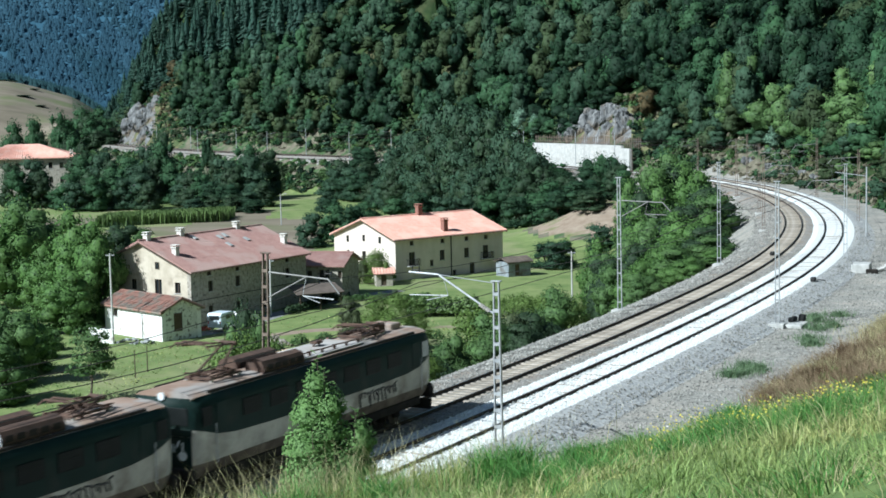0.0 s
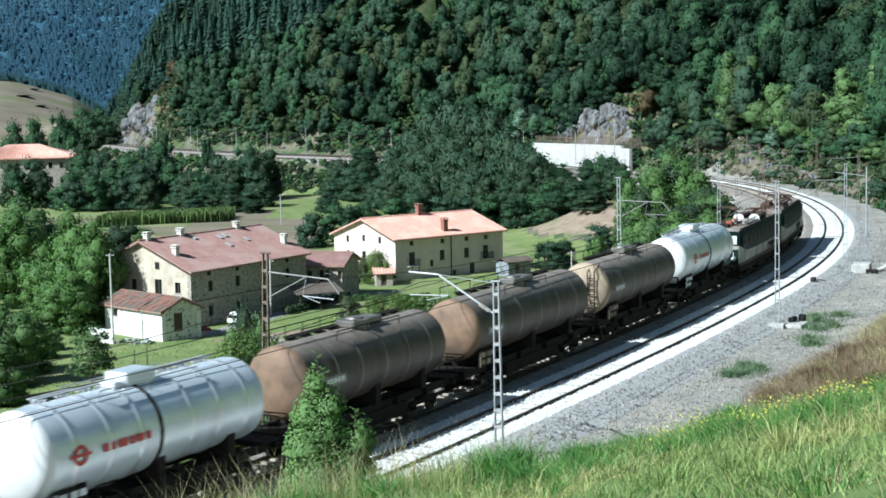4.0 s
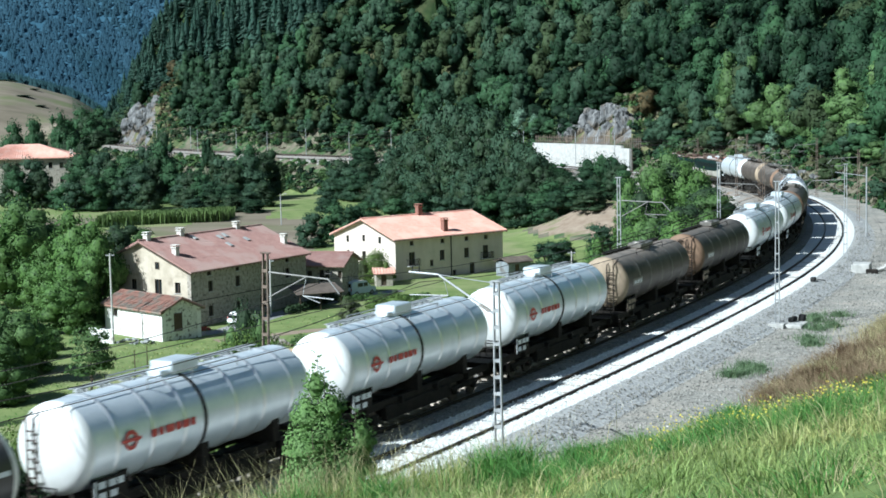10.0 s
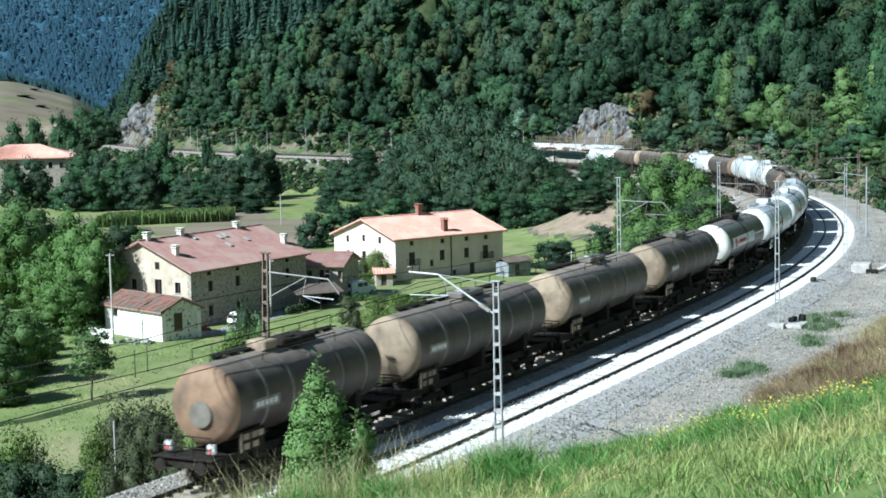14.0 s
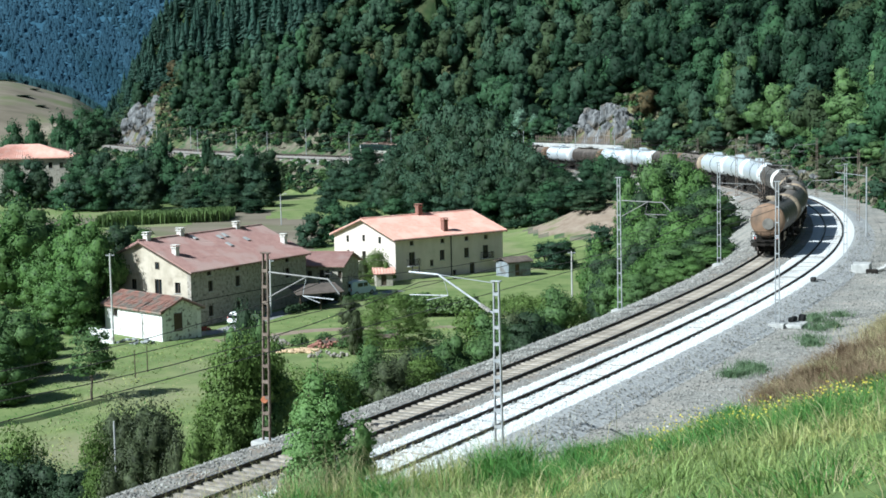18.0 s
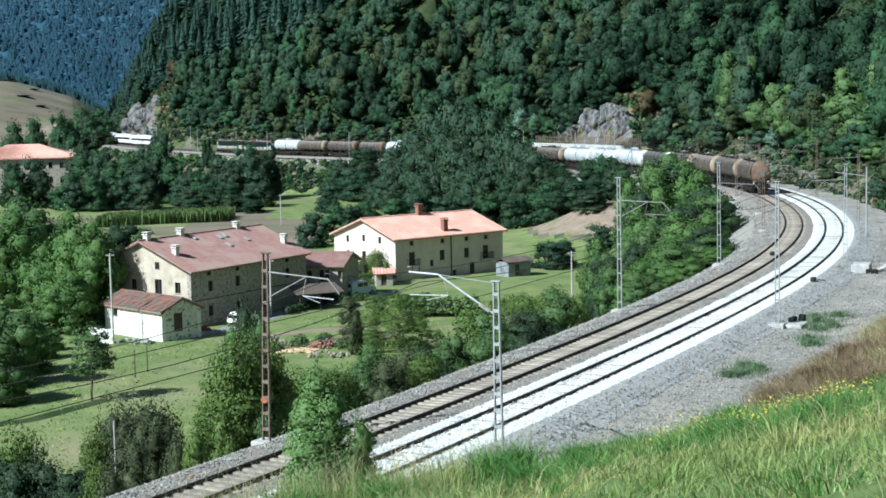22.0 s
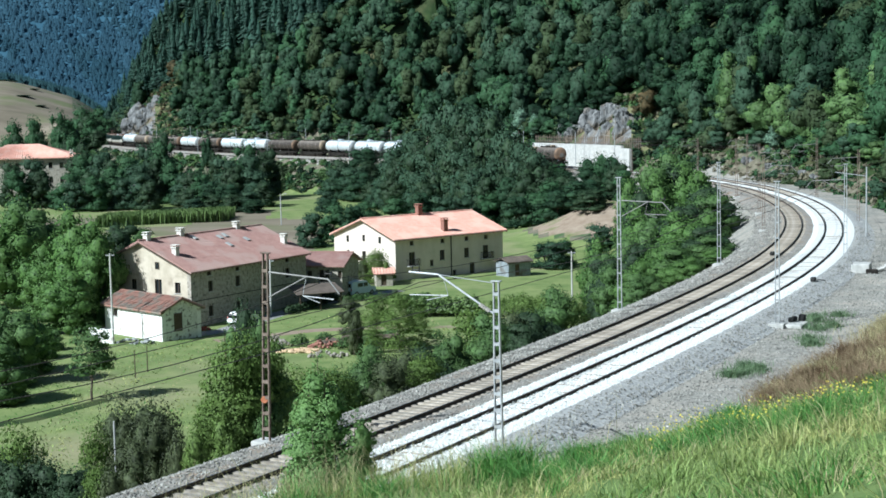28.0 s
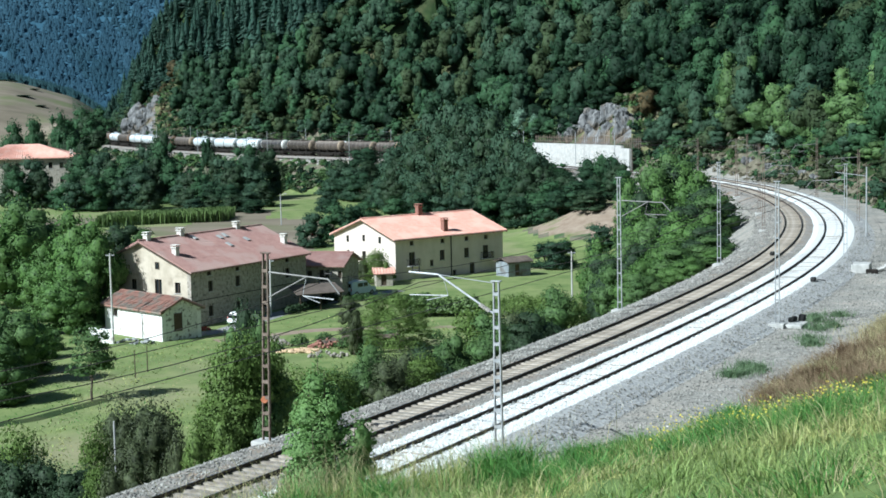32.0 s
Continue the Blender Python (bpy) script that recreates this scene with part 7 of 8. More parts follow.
    # folded collectors with their cables
    for x0, wide in ((4.2, 2.4), (-6.0, 2.2)):
        bm = bmesh.new()
        for k in range(9):
            a = Vector((F * (x0 + rs.uniform(0, wide)), rs.uniform(-0.75, 0.75), rs.uniform(3.95, 4.2)))
            b = Vector((F * (x0 + rs.uniform(0, wide)), rs.uniform(-0.75, 0.75), rs.uniform(3.95, 4.25)))
            tube(bm, a, b, 0.035, n=6)
        for k in range(4):
            tube(bm, (F * (x0 + 0.2 + 0.6 * k), 0.5 * (-1) ** k, 3.84), (F * (x0 + 0.2 + 0.6 * k), 0.5 * (-1) ** k, 4.08), 0.075, n=8)
        part("cable_gear", bm, M["rust_gear"], ob)
    pantograph(ob, -4.9 if F > 0 else -5.4, True)
    pantograph(ob, 5.4 if F > 0 else 4.9)
    # running gear
    bm = bmesh.new()
    box(bm, (0, 0, 0.78), (15.2, 2.5, 0.36), bevel=0.04)
    box(bm, (0, -1.1, 0.55), (2.6, 0.5, 0.5), bevel=0.05)
    box(bm, (0, 1.1, 0.55), (2.6, 0.5, 0.5), bevel=0.05)
    part("underframe", bm, M["under"], ob)
    for x in (-4.7, 4.7):
        bogie(ob, x, 2.4, 0.52)
        bogie(ob, x, 0.001, 0.52, "motor_axle")
    # dark scrawl on the right flank
    bm = bmesh.new()
    rs = np.random.default_rng(5)
    for k in range(14):
        x = 2.2 + 0.22 * k
        z = 1.95 + 0.05 * math.sin(k)
        tube(bm, (x, -W - 0.012, z), (x + rs.uniform(-0.15, 0.2), -W - 0.012, z - rs.uniform(0.2, 0.6)), 0.03, n=5)
        tube(bm, (x, -W - 0.012, z), (x + 0.2, -W - 0.012, z + rs.uniform(-0.12, 0.12)), 0.03, n=5)
    part("scrawl", bm, M["graffiti"], ob, "black graffiti scrawl")
    return ob


def railcar(label, nose):
    """White commuter railcar, 26 m."""
    ob = thing("railcar", Matrix(), label, "railcar", "cars of the commuter train")
    bm = bmesh.new()
    out = [(-1.4, 0.9), (-1.47, 1.4), (-1.47, 3.0), (-1.3, 3.55), (-0.8, 3.85), (0.8, 3.85), (1.3, 3.55), (1.47, 3.0), (1.47, 1.4), (1.4, 0.9)]
    x1 = 12.4 if nose > 0 else 12.9
    prism(bm, out, "x", -12.9 if nose >= 0 else -12.4, x1)
    part("body", bm, M["white_train"], ob)
    for y in (-1.482, 1.482):
        for i in range(8):
            bm = bmesh.new()
            box(bm, (-10.6 + i * 3.02, y, 2.5), (2.85, 0.02, 0.75), bevel=0.02)
            part("window", bm, M["pane"], ob)
    if nose:
        bm = bmesh.new()
        v = []
        a = nose * 12.4
        for x, k in ((a, 1.0), (a + nose * 0.7, 0.93), (a + nose * 1.1, 0.8)):
            v.append([bm.verts.new((x, y * k, 0.9 + (z - 0.9) * (1 if k == 1 else 0.55 + 0.45 * k * k))) for y, z in out])
        for p, q in zip(v, v[1:]):
            for i in range(10):
                bm.faces.new((p[i], p[(i + 1) % 10], q[(i + 1) % 10], q[i]))
        bm.faces.new(v[-1])
        bmesh.ops.recalc_face_normals(bm, faces=bm.faces)
        part("nose", bm, M["pane"], ob, "dark glazed cab front")
    bm = bmesh.new()
    box(bm, (0, 0, 0.65), (22, 2.5, 0.5), bevel=0.05)
    part("underframe", bm, M["under"], ob)
    for x in (-9, 9):
        bogie(ob, x, 2.2)
    for x, w in ((3, 4), (-5, 3)):
        bm = bmesh.new()
        box(bm, (x, 0, 4.0), (w, 1.6, 0.3), bevel=0.06)
        part("roof_unit", bm, M["white_train"], ob)
    return ob


LOCOS = [locomotive("dark green and grimy grey electric locomotive heading the freight train", -1, (-1,))]
LOCOS.append(locomotive("second dark green electric locomotive with pale windscreens and rusted roof"))
KINDS = {"silver": "silver aluminium-clad bogie tank wagon with red emblem", "brown": "oil-stained dark brown bogie tank wagon", "tan": "dark brown bogie tank wagon with a tan domed end",
         "black": "black bogie tank wagon with white ends and a white panel", "tail": "dark brown tank wagon closing the train"}
# rear end of each wagon's tank behind the train's front, and its looks
ORDER = [("silver", 48.85, 0), ("tan", 63.8, 1), ("brown", 80.9, 0), ("brown", 95.0, 0), ("silver", 109.1, 0), ("brown", 125.7, 0), ("silver", 141.0, 0), ("silver", 155.8, 1), ("brown", 173.0, 1),
         ("tan", 188.5, 1), ("silver", 204.4, 0), ("silver", 219.4, 0), ("silver", 235.0, 1), ("black", 250.0, 0), ("tan", 266.2, 0), ("tan", 281.8, 0), ("tan", 298.8, 0), ("tail", 311.7, 0)]
FIRST, WAGONS, end = {}, [], 35.8
for k, rear, rungs in ORDER:
    coupling = rear + 1.65
    half = 5.7 if coupling - end < 13.5 else 6.2 if coupling - end < 14.6 else 6.8 if coupling - end < 16.4 else 7.45
    key = (k, half, rungs)
    if key not in FIRST:
        FIRST[key] = ob = tank_wagon(k, KINDS[k], half - 0.5, bool(rungs))
    else:
        ob = copy_thing(FIRST[key], Matrix())
    WAGONS.append((ob, (end + coupling) / 2 + (0.5 if end > 36 else 0.7), 4.9 * (half - 0.5) / 6.75))
    end = coupling
CARS = [railcar("white commuter railcar with dark windows and a dark cab front", 1), railcar("white commuter railcar with dark windows", 0)]
CARS.append(copy_thing(CARS[1], Matrix()))


def on_rails(s, o, half):
    a, b = on_track(s + half, o), on_track(s - half, o)
    c = (a + b) / 2
    d = a - b
    return Matrix.Translation(c) @ Matrix.Rotation(math.atan2(d[1], d[0]), 4, "Z")


def freight_front(t):
    return 9.06 + 21.372 * t - 0.0087 * t * t


def along(t, back):
    """Running length of a vehicle, with the slack of the longer way round the tight curve."""
    s = freight_front(t) - back
    return s - float(np.interp(s, [185, 225, 290, 480, 700], [0.0, 1.6, 2.8, 2.5, 2.3]))


def motions():
    """All that moves: the freight train up the valley, the commuter train down it."""
    times = np.arange(0, 32.01, 0.5)
    back = 8.95
    for ob in LOCOS:
        walk(ob, [(t, on_rails(along(t, back), 0.0, 4.7)) for t in times])
        back += 17.9
    for ob, back, reach in WAGONS:
        walk(ob, [(t, on_rails(along(t, back), 0.0, reach)) for t in times])
    # the delivery van rolls along the lane and stops by the annex
    lane = [(0.0, -24.04, 167.88), (1.6, -19.77, 178.9), (2.4, -17.5, 183.3), (3.5, -15.27, 188.4), (5.5, -12.81, 191.64), (6.5, -11.44, 193.3), (8.5, -10.64, 194.4), (32.0, -10.64, 194.4)]
    turns = [66, 66, 63, 57, 48, 46, 46, 46]
    walk(VAN, [(t, pose(x, y, VALLEY + 0.1, 0, 0, a)) for (t, x, y), a in zip(lane, turns)])
    for i, ob in enumerate(CARS):
        walk(ob, [(t, on_rails(592 - 17.8 * (t - 19) + 13.5 + 26.9 * i, -TRACK_GAP, 9.0) @ Matrix.Rotation(math.pi, 4, "Z")) for t in times])

M["stone_grey"] = stuff_mat("crushed_grey_stone", (0.13, 0.127, 0.117), (0.38, 0.368, 0.338), 1.0, 0.95, spread="island", amount=0.4)


# ---- small buildings, walls and clutter of the valley ----
def height(x, y):
    return float(ground(np.array([x]), np.array([y]))[0][0])


def build_wall():
    """Retaining wall at the foot of the crag, with a fence of rusty stakes above it."""
    ob = thing("retaining_wall", Matrix(), "pale concrete retaining wall with a fence of rusty stakes on top", "wall", kind="structure")
    ss = np.arange(270, 318.1, 4)
    for a, b in zip(ss, ss[1:]):
        top = 4.65 if a > 271 else 4.1
        bm = bmesh.new()
        q = [on_track(a + 0.02, -9.0, -1.0), on_track(b - 0.02, -9.0, -1.0), on_track(b - 0.02, -9.6, -1.0), on_track(a + 0.02, -9.6, -1.0)]
        lo = [bm.verts.new(p) for p in q]
        hi = [bm.verts.new((p[0], p[1], p[2] + 1.0 + top)) for p in q]
        bm.faces.new(lo)
        bm.faces.new(hi)
        for i in range(4):
            bm.faces.new((lo[i], lo[(i + 1) % 4], hi[(i + 1) % 4], hi[i]))
        bmesh.ops.recalc_face_normals(bm, faces=bm.faces)
        part("panel", bm, M["concrete"], ob)
    for s in np.arange(266, 318, 1.1):
        p = on_track(s, -9.8, 4.4)
        bm = bmesh.new()
        box(bm, (p[0], p[1], p[2] + 0.9), (0.16, 0.16, 2.2 + random.uniform(-0.2, 0.3)))
        part("stake", bm, M["rusty"], ob)
    bm = bmesh.new()
    for z in (5.1, 6.0):
        for s in np.arange(266, 317, 4):
            a, b = on_track(s, -9.85, z), on_track(s + 4, -9.85, z)
            tube(bm, a, b, 0.05, n=5)
    part("fence_rail", bm, M["rusty"], ob)


build_wall()


def crag(x, y, z, size, seed, label):
    """A jagged outcrop of pale rock."""
    rs = np.random.default_rng(seed)
    bm = bmesh.new()
    for i in range(5):
        got = bmesh.ops.create_icosphere(bm, subdivisions=3, radius=1.0)
        c = Vector((rs.uniform(-0.8, 0.8) * size, rs.uniform(-0.2, 0.4) * size, rs.uniform(-0.2, 0.7) * size))
        k = size * rs.uniform(0.45, 0.8)
        for v in got["verts"]:
            d = v.co.normalized()
            f = 1 + 0.4 * noise.noise(d * 1.7 + Vector((seed, i, 0))) - 0.35 * abs(noise.noise(Vector((d.x * 4, d.y * 4, d.z * 2)) + Vector((i, seed, 0)))) + 0.12 * noise.noise(d * 9)
            v.co = c + Vector((d.x * k * f, d.y * k * 0.6 * f, d.z * k * 1.1 * f))
    ob = part("rock_outcrop", bm, M["rock"])
    ob.location = (x, y, z)
    return tagged(ob, label, "rock")


for i, (s, u, z, size) in enumerate(((287, 16.6, 5.9, 3.2), (293, 16.4, 6.2, 2.9), (301, 16.2, 5.6, 2.5), (309, 15.8, 5.2, 2.4), (297, 17.4, 7.9, 2.9), (304, 17.6, 7.2, 2.6), (314, 16.4, 5.0, 2.2), (289, 17.6, 8.0, 2.6))):
    q = on_track(s, -u)
    crag(q[0], q[1], z, size, 30 + i, "jagged pale limestone outcrop above the railway")


for i, (s, u, size) in enumerate(((582, 12.5, 3.6), (590, 15.0, 4.4), (599, 13.5, 4.6), (607, 17.5, 4.4), (614, 13.5, 4.0), (622, 15.5, 3.4), (600, 20.0, 4.0))):
    q = on_track(s, -u)
    crag(q[0], q[1], height(q[0], q[1]) - 0.4 * size, size, 50 + i, "grey rock face at the foot of the far hillside")
for i, (s, u, size) in enumerate(((206, 14.5, 1.0), (198, 15.2, 0.8), (190, 14.6, 0.9), (214, 15.0, 1.1), (182, 15.6, 0.7), (224, 14.8, 0.9))):
    q = on_track(s, -u)
    crag(q[0], q[1], height(q[0], q[1]) - 0.3 * size, size, 70 + i, "pale boulder on the dry cutting slope")


def left_house():
    """House with a hipped red roof among the trees, far across the meadow."""
    ob = thing("village_house", Matrix.Translation((-107.5, 404.0, VALLEY)) @ Matrix.Rotation(radians(8), 4, "Z"), "stone house with a hipped salmon-red tiled roof behind trees", "house")
    W, D, H, R = 24.0, 14.0, 11.6, 3.4
    bm = bmesh.new()
    holes = [win(12 + 2.8 * i, z, 1.0, 1.6) for i in range(-4, 5) for z in (9.6, 5.8)]
    wall_cells(bm, W, -1, H, 0.5, [(a - 0.0, b, c, d) for a, b, c, d in holes], lambda a, d, z: (a - W / 2, d, z))
    part("wall_front", bm, M["stone_wall"], ob)
    for h in holes:
        window_unit(ob, h, lambda a, d, z: (a - W / 2, d, z))
    for nm, c, sz in (("wall_side", (-W / 2 + 0.25, D / 2 + 0.25, H / 2 - 0.5), (0.5, D - 0.5, H + 1)), ("wall_side", (W / 2 - 0.25, D / 2 + 0.25, H / 2 - 0.5), (0.5, D - 0.5, H + 1)), ("wall_back", (0, D + 0.25, H / 2 - 0.5), (W, 0.5, H + 1))):
        bm = bmesh.new()
        box(bm, c, sz)
        part(nm, bm, M["stone_wall"], ob)
    o = 0.8
    e = [(-W / 2 - o, -o, H), (W / 2 + o, -o, H), (W / 2 + o, D + o, H), (-W / 2 - o, D + o, H)]
    r0, r1 = (-W / 2 + 6.0, D / 2, H + R), (W / 2 - 10.0, D / 2, H + R)
    for q in ((e[0], e[1], r1, r0), (e[2], e[3], r0, r1), (e[1], e[2], r1), (e[3], e[0], r0)):
        bm = bmesh.new()
        v = [bm.verts.new(p) for p in q] + [bm.verts.new((p[0], p[1], p[2] - 0.2)) for p in q]
        n = len(q)
        bm.faces.new(v[:n])
        bm.faces.new(v[n:][::-1])
        for i in range(n):
            bm.faces.new((v[i], v[(i + 1) % n], v[n + (i + 1) % n], v[n + i]))
        if n == 4:
            tile_rows(bm, q[0], q[1], q[3], q[2], 0.7, 0.18)
        part("roof_slope", bm, M["tile_pink"], ob)
    chimney_stack(ob, W / 2 - 1.6, D / 2, H + 0.4, 1.0, 0.8, "chimney", "small chimney")


left_house()


def hut(name, m, size, wall, roof, label, door=True):
    w, d, h, r = size
    ob = thing(name, m, label, "hut")
    bm = bmesh.new()
    hs = [(w * 0.3, w * 0.3 + 0.7, 0.1, min(h - 0.2, 1.7))] if door else []
    wall_cells(bm, w, -0.5, h, 0.2, hs, lambda a, t, z: (a, t, z))
    part("wall_front", bm, M[wall], ob)
    for c, s in (((0.1, d / 2 + 0.1, h / 2 - 0.25), (0.2, d - 0.2, h + 0.5)), ((w - 0.1, d / 2 + 0.1, h / 2 - 0.25), (0.2, d - 0.2, h + 0.5)), ((w / 2, d + 0.1, h / 2 - 0.25), (w, 0.2, h + 0.5))):
        bm = bmesh.new()
        box(bm, c, s)
        part("wall", bm, M[wall], ob)
    for q in (((-0.3, -0.3, h), (w + 0.3, -0.3, h), (w + 0.3, d / 2, h + r), (-0.3, d / 2, h + r)), ((w + 0.3, d + 0.3, h), (-0.3, d + 0.3, h), (-0.3, d / 2, h + r), (w + 0.3, d / 2, h + r))):
        bm = bmesh.new()
        roof_slab(bm, *q, 0.12)
        tile_rows(bm, q[0], q[1], q[3], q[2], 0.35, 0.09)
        part("roof_slope", bm, M[roof], ob)
    if door:
        bm = bmesh.new()
        box(bm, (w * 0.3 + 0.35, 0.12, min(h - 0.2, 1.7) / 2 + 0.05), (0.66, 0.05, min(h - 0.2, 1.7) - 0.1), bevel=0.01)
        part("door", bm, M["timber"], ob)
    return ob


hut("well_hut", Matrix.Translation((-8.9, 203.6, height(-8.2, 203.5))) @ Matrix.Rotation(radians(10), 4, "Z"), (2.2, 2.0, 1.7, 0.7), "stone_wall", "tile_pink", "small stone hut with an orange tiled roof beside the house")
hut("garden_shed", Matrix.Translation((8.9, 210.5, height(10, 211))) @ Matrix.Rotation(radians(30), 4, "Z"), (3.6, 3.0, 2.0, 0.6), "shed_blue", "roof_dark", "weathered blue-grey garden shed with a dark roof beside the house")


def garden_wall():
    ob = thing("yard_wall", Matrix.Translation((-37.1, 160.2, VALLEY)) @ Matrix.Rotation(radians(-22), 4, "Z"), "low whitewashed yard wall beside the shed", "wall")
    for i in range(3):
        bm = bmesh.new()
        box(bm, (0.5 + 1.0 * i, 0, 0.65 - 0.02 * i), (0.98, 0.3, 1.75 - 0.05 * i), bevel=0.04)
        part("wall_block", bm, M["whitewash"], ob)


garden_wall()


def vehicle(name, paint, size, label, category, boxy):
    """A small van or car: x forward, on its wheels."""
    L, W, H = size
    ob = thing(name, Matrix(), label, category)
    bm = bmesh.new()
    if boxy:
        out = [(-L / 2, 0.3), (L / 2 - 0.1, 0.3), (L / 2, 0.55), (L / 2 - 0.1, 0.95), (L / 2 - 0.95, 1.1), (L / 2 - 1.6, H - 0.05), (L / 2 - 1.8, H), (-L / 2 + 0.15, H), (-L / 2, H - 0.2)]
    else:
        out = [(-L / 2, 0.3), (L / 2 - 0.1, 0.3), (L / 2, 0.55), (L / 2 - 0.1, 0.8), (L / 2 - 1.1, 0.95), (L / 2 - 1.8, H), (-L / 2 + 0.7, H), (-L / 2 + 0.1, 0.95), (-L / 2, 0.8)]
    prism(bm, out, "y", -W / 2, W / 2)
    bmesh.ops.bevel(bm, geom=list(bm.edges), offset=0.05, segments=2, affect="EDGES")
    part("body", bm, M[paint], ob, smooth=False)
    for y in (-W / 2 - 0.005, W / 2 + 0.005):
        for x0, x1 in ((L / 2 - 2.2, L / 2 - 1.5), (L / 2 - 3.2, L / 2 - 2.3)):
            bm = bmesh.new()
            box(bm, ((x0 + x1) / 2, y, H * 0.75), (x1 - x0, 0.02, H * 0.26), bevel=0.005)
            part("side_window", bm, M["pane"], ob)
    bm = bmesh.new()
    box(bm, (-L / 2 - 0.005, 0, H * 0.74), (0.02, W * 0.75, H * 0.26), bevel=0.005)
    part("rear_window", bm, M["pane"], ob)
    bm = bmesh.new()
    box(bm, (L / 2 - 1.27, 0, H * 0.78), (0.03, W * 0.82, H * 0.34), (0, -34, 0), bevel=0.005)
    part("windscreen", bm, M["pane"], ob)
    for e in (-1, 1):
        bm = bmesh.new()
        box(bm, (-L / 2 - 0.01, e * W * 0.42, 0.85), (0.04, 0.12, 0.3), bevel=0.01)
        part("tail_light", bm, M["red_mark"], ob)
        for x in (-L / 2 + 0.8, L / 2 - 0.8):
            bm = bmesh.new()
            tube(bm, (x, e * (W / 2 - 0.2), 0.31), (x, e * (W / 2 + 0.01), 0.31), 0.31, n=18)
            w = part("wheel", bm, M["tyre"], ob)
            bm = bmesh.new()
            tube(bm, (x, e * (W / 2 + 0.0), 0.31), (x, e * (W / 2 + 0.03), 0.31), 0.19, n=12)
            part("hub", bm, M["steel"], w)
    return ob


VAN = vehicle("delivery_van", "van_blue", (4.2, 1.75, 1.85), "pale blue delivery van driving along the farm lane", "van", True)
CAR = vehicle("parked_car", "car_white", (3.9, 1.65, 1.4), "small white car parked beside the stone farmhouse", "car", False)
CAR.matrix_basis = pose(-22.4, 170.9, VALLEY + 0.1, 0, 0, 62)


def strip(name, line, width, lift, mat, label, category):
    """A lane laid over the ground along a few points."""
    pts = [Vector((x, y, 0)) for x, y in line]
    vs, fs = [], []
    rows = []
    for a, b in zip(pts, pts[1:]):
        n = max(2, int((b - a).length / 1.0))
        rows += [a.lerp(b, i / n) for i in range(n)]
    rows.append(pts[-1])
    for i, p in enumerate(rows):
        d = (rows[min(i + 1, len(rows) - 1)] - rows[max(i - 1, 0)]).normalized()
        for e in (-1, -0.5, 0.5, 1):
            q = p + Vector((-d.y, d.x, 0)) * e * width / 2 * (1 + 0.06 * math.sin(i * 0.7 + e))
            vs.append((q.x, q.y, height(q.x, q.y) + (lift if abs(e) < 1 else -0.05)))
    for i in range(len(rows) - 1):
        for k in range(3):
            fs.append((i * 4 + k, i * 4 + k + 1, i * 4 + k + 5, i * 4 + k + 4))
    return tagged(part(name, mesh_of(name, vs, fs, [M[mat]]), None), label, category, kind="structure")


strip("lane", [(-48, 150), (-44, 166), (-38, 172)], 3.2, 0.06, "asphalt", "grey farm lane under the trees", "road")
strip("lane", [(-28.0, 163.5), (-24.0, 168), (-19.5, 178.5), (-15.3, 188.2), (-10.6, 194.4), (-6.0, 199.0)], 3.2, 0.08, "asphalt", "grey farm lane running past the stone farmhouse", "road")
strip("dirt_path", [(-24, 160), (-14, 165.5), (-6, 166), (2, 165)], 3.0, 0.05, "earth", "pale trodden earth path across the meadow", "path")
# the ditch's shade is laid on as a flat dark strip
strip("field_furrow", [(-41, 114.5), (-34.97, 119.5), (-32.8, 121.4), (-30.9, 124.9), (-28.6, 128.4)], 2.3, 0.04, "woodland", "ditch across the meadow, its shade a flat dark strip", "ditch")


def pole(x, y, top, r, mat, label, lean=0.0, lamp=False):
    z = height(x, y)
    ob = thing("wooden_pole" if mat == "timber" else "utility_pole", pose(x, y, z - 0.2, 0, lean, 0), label, "pole")
    bm = bmesh.new()
    tube(bm, (0, 0, 0), (0, 0, top - z + 0.2), r, r * 0.75, 10)
    part("shaft", bm, M[mat], ob)
    bm = bmesh.new()
    if lamp:
        tube(bm, (0, 0, top - z), (0.8, 0, top - z + 0.25), 0.04, n=6)
        box(bm, (1.0, 0, top - z + 0.25), (0.6, 0.25, 0.14), bevel=0.03)
        part("lamp_head", bm, M["grey_sheet"], ob)
    elif r > 0.08:
        box(bm, (0, 0, top - z), (0.9, 0.1, 0.12))
        part("cross_arm", bm, M["steel"], ob)


pole(-34.8, 161.0, -1.5, 0.12, "concrete", "grey concrete utility pole in front of the whitewashed shed")
pole(-20.0, 177.0, -4.1, 0.12, "concrete", "slim grey utility pole beside the farmhouse", 1.0)
pole(15.0, 180.0, -4.2, 0.11, "concrete", "slim grey utility pole at the meadow's edge")
pole(-73.6, 366.6, -4.9, 0.16, "grey_sheet", "pale street lamp beyond the maize field", 0, True)
pole(-32.7, 313.6, -4.6, 0.13, "grey_sheet", "pale street lamp beyond the farmhouse", 0, True)
q = on_track(10, 17.7)
pole(q[0], q[1], -2.1, 0.07, "grey_sheet", "thin grey post at the foot of the embankment")
for x, y in ((-27.96, 137.9), (-27.4, 140.8), (-38.5, 131.5), (-21.0, 146.5)):
    pole(x, y, VALLEY + 2.5, 0.05, "timber", "thin wooden fence post in the meadow")

# meadow tree, single
plant("orchard", -29.75, 128.3, -5.1, 2.2)


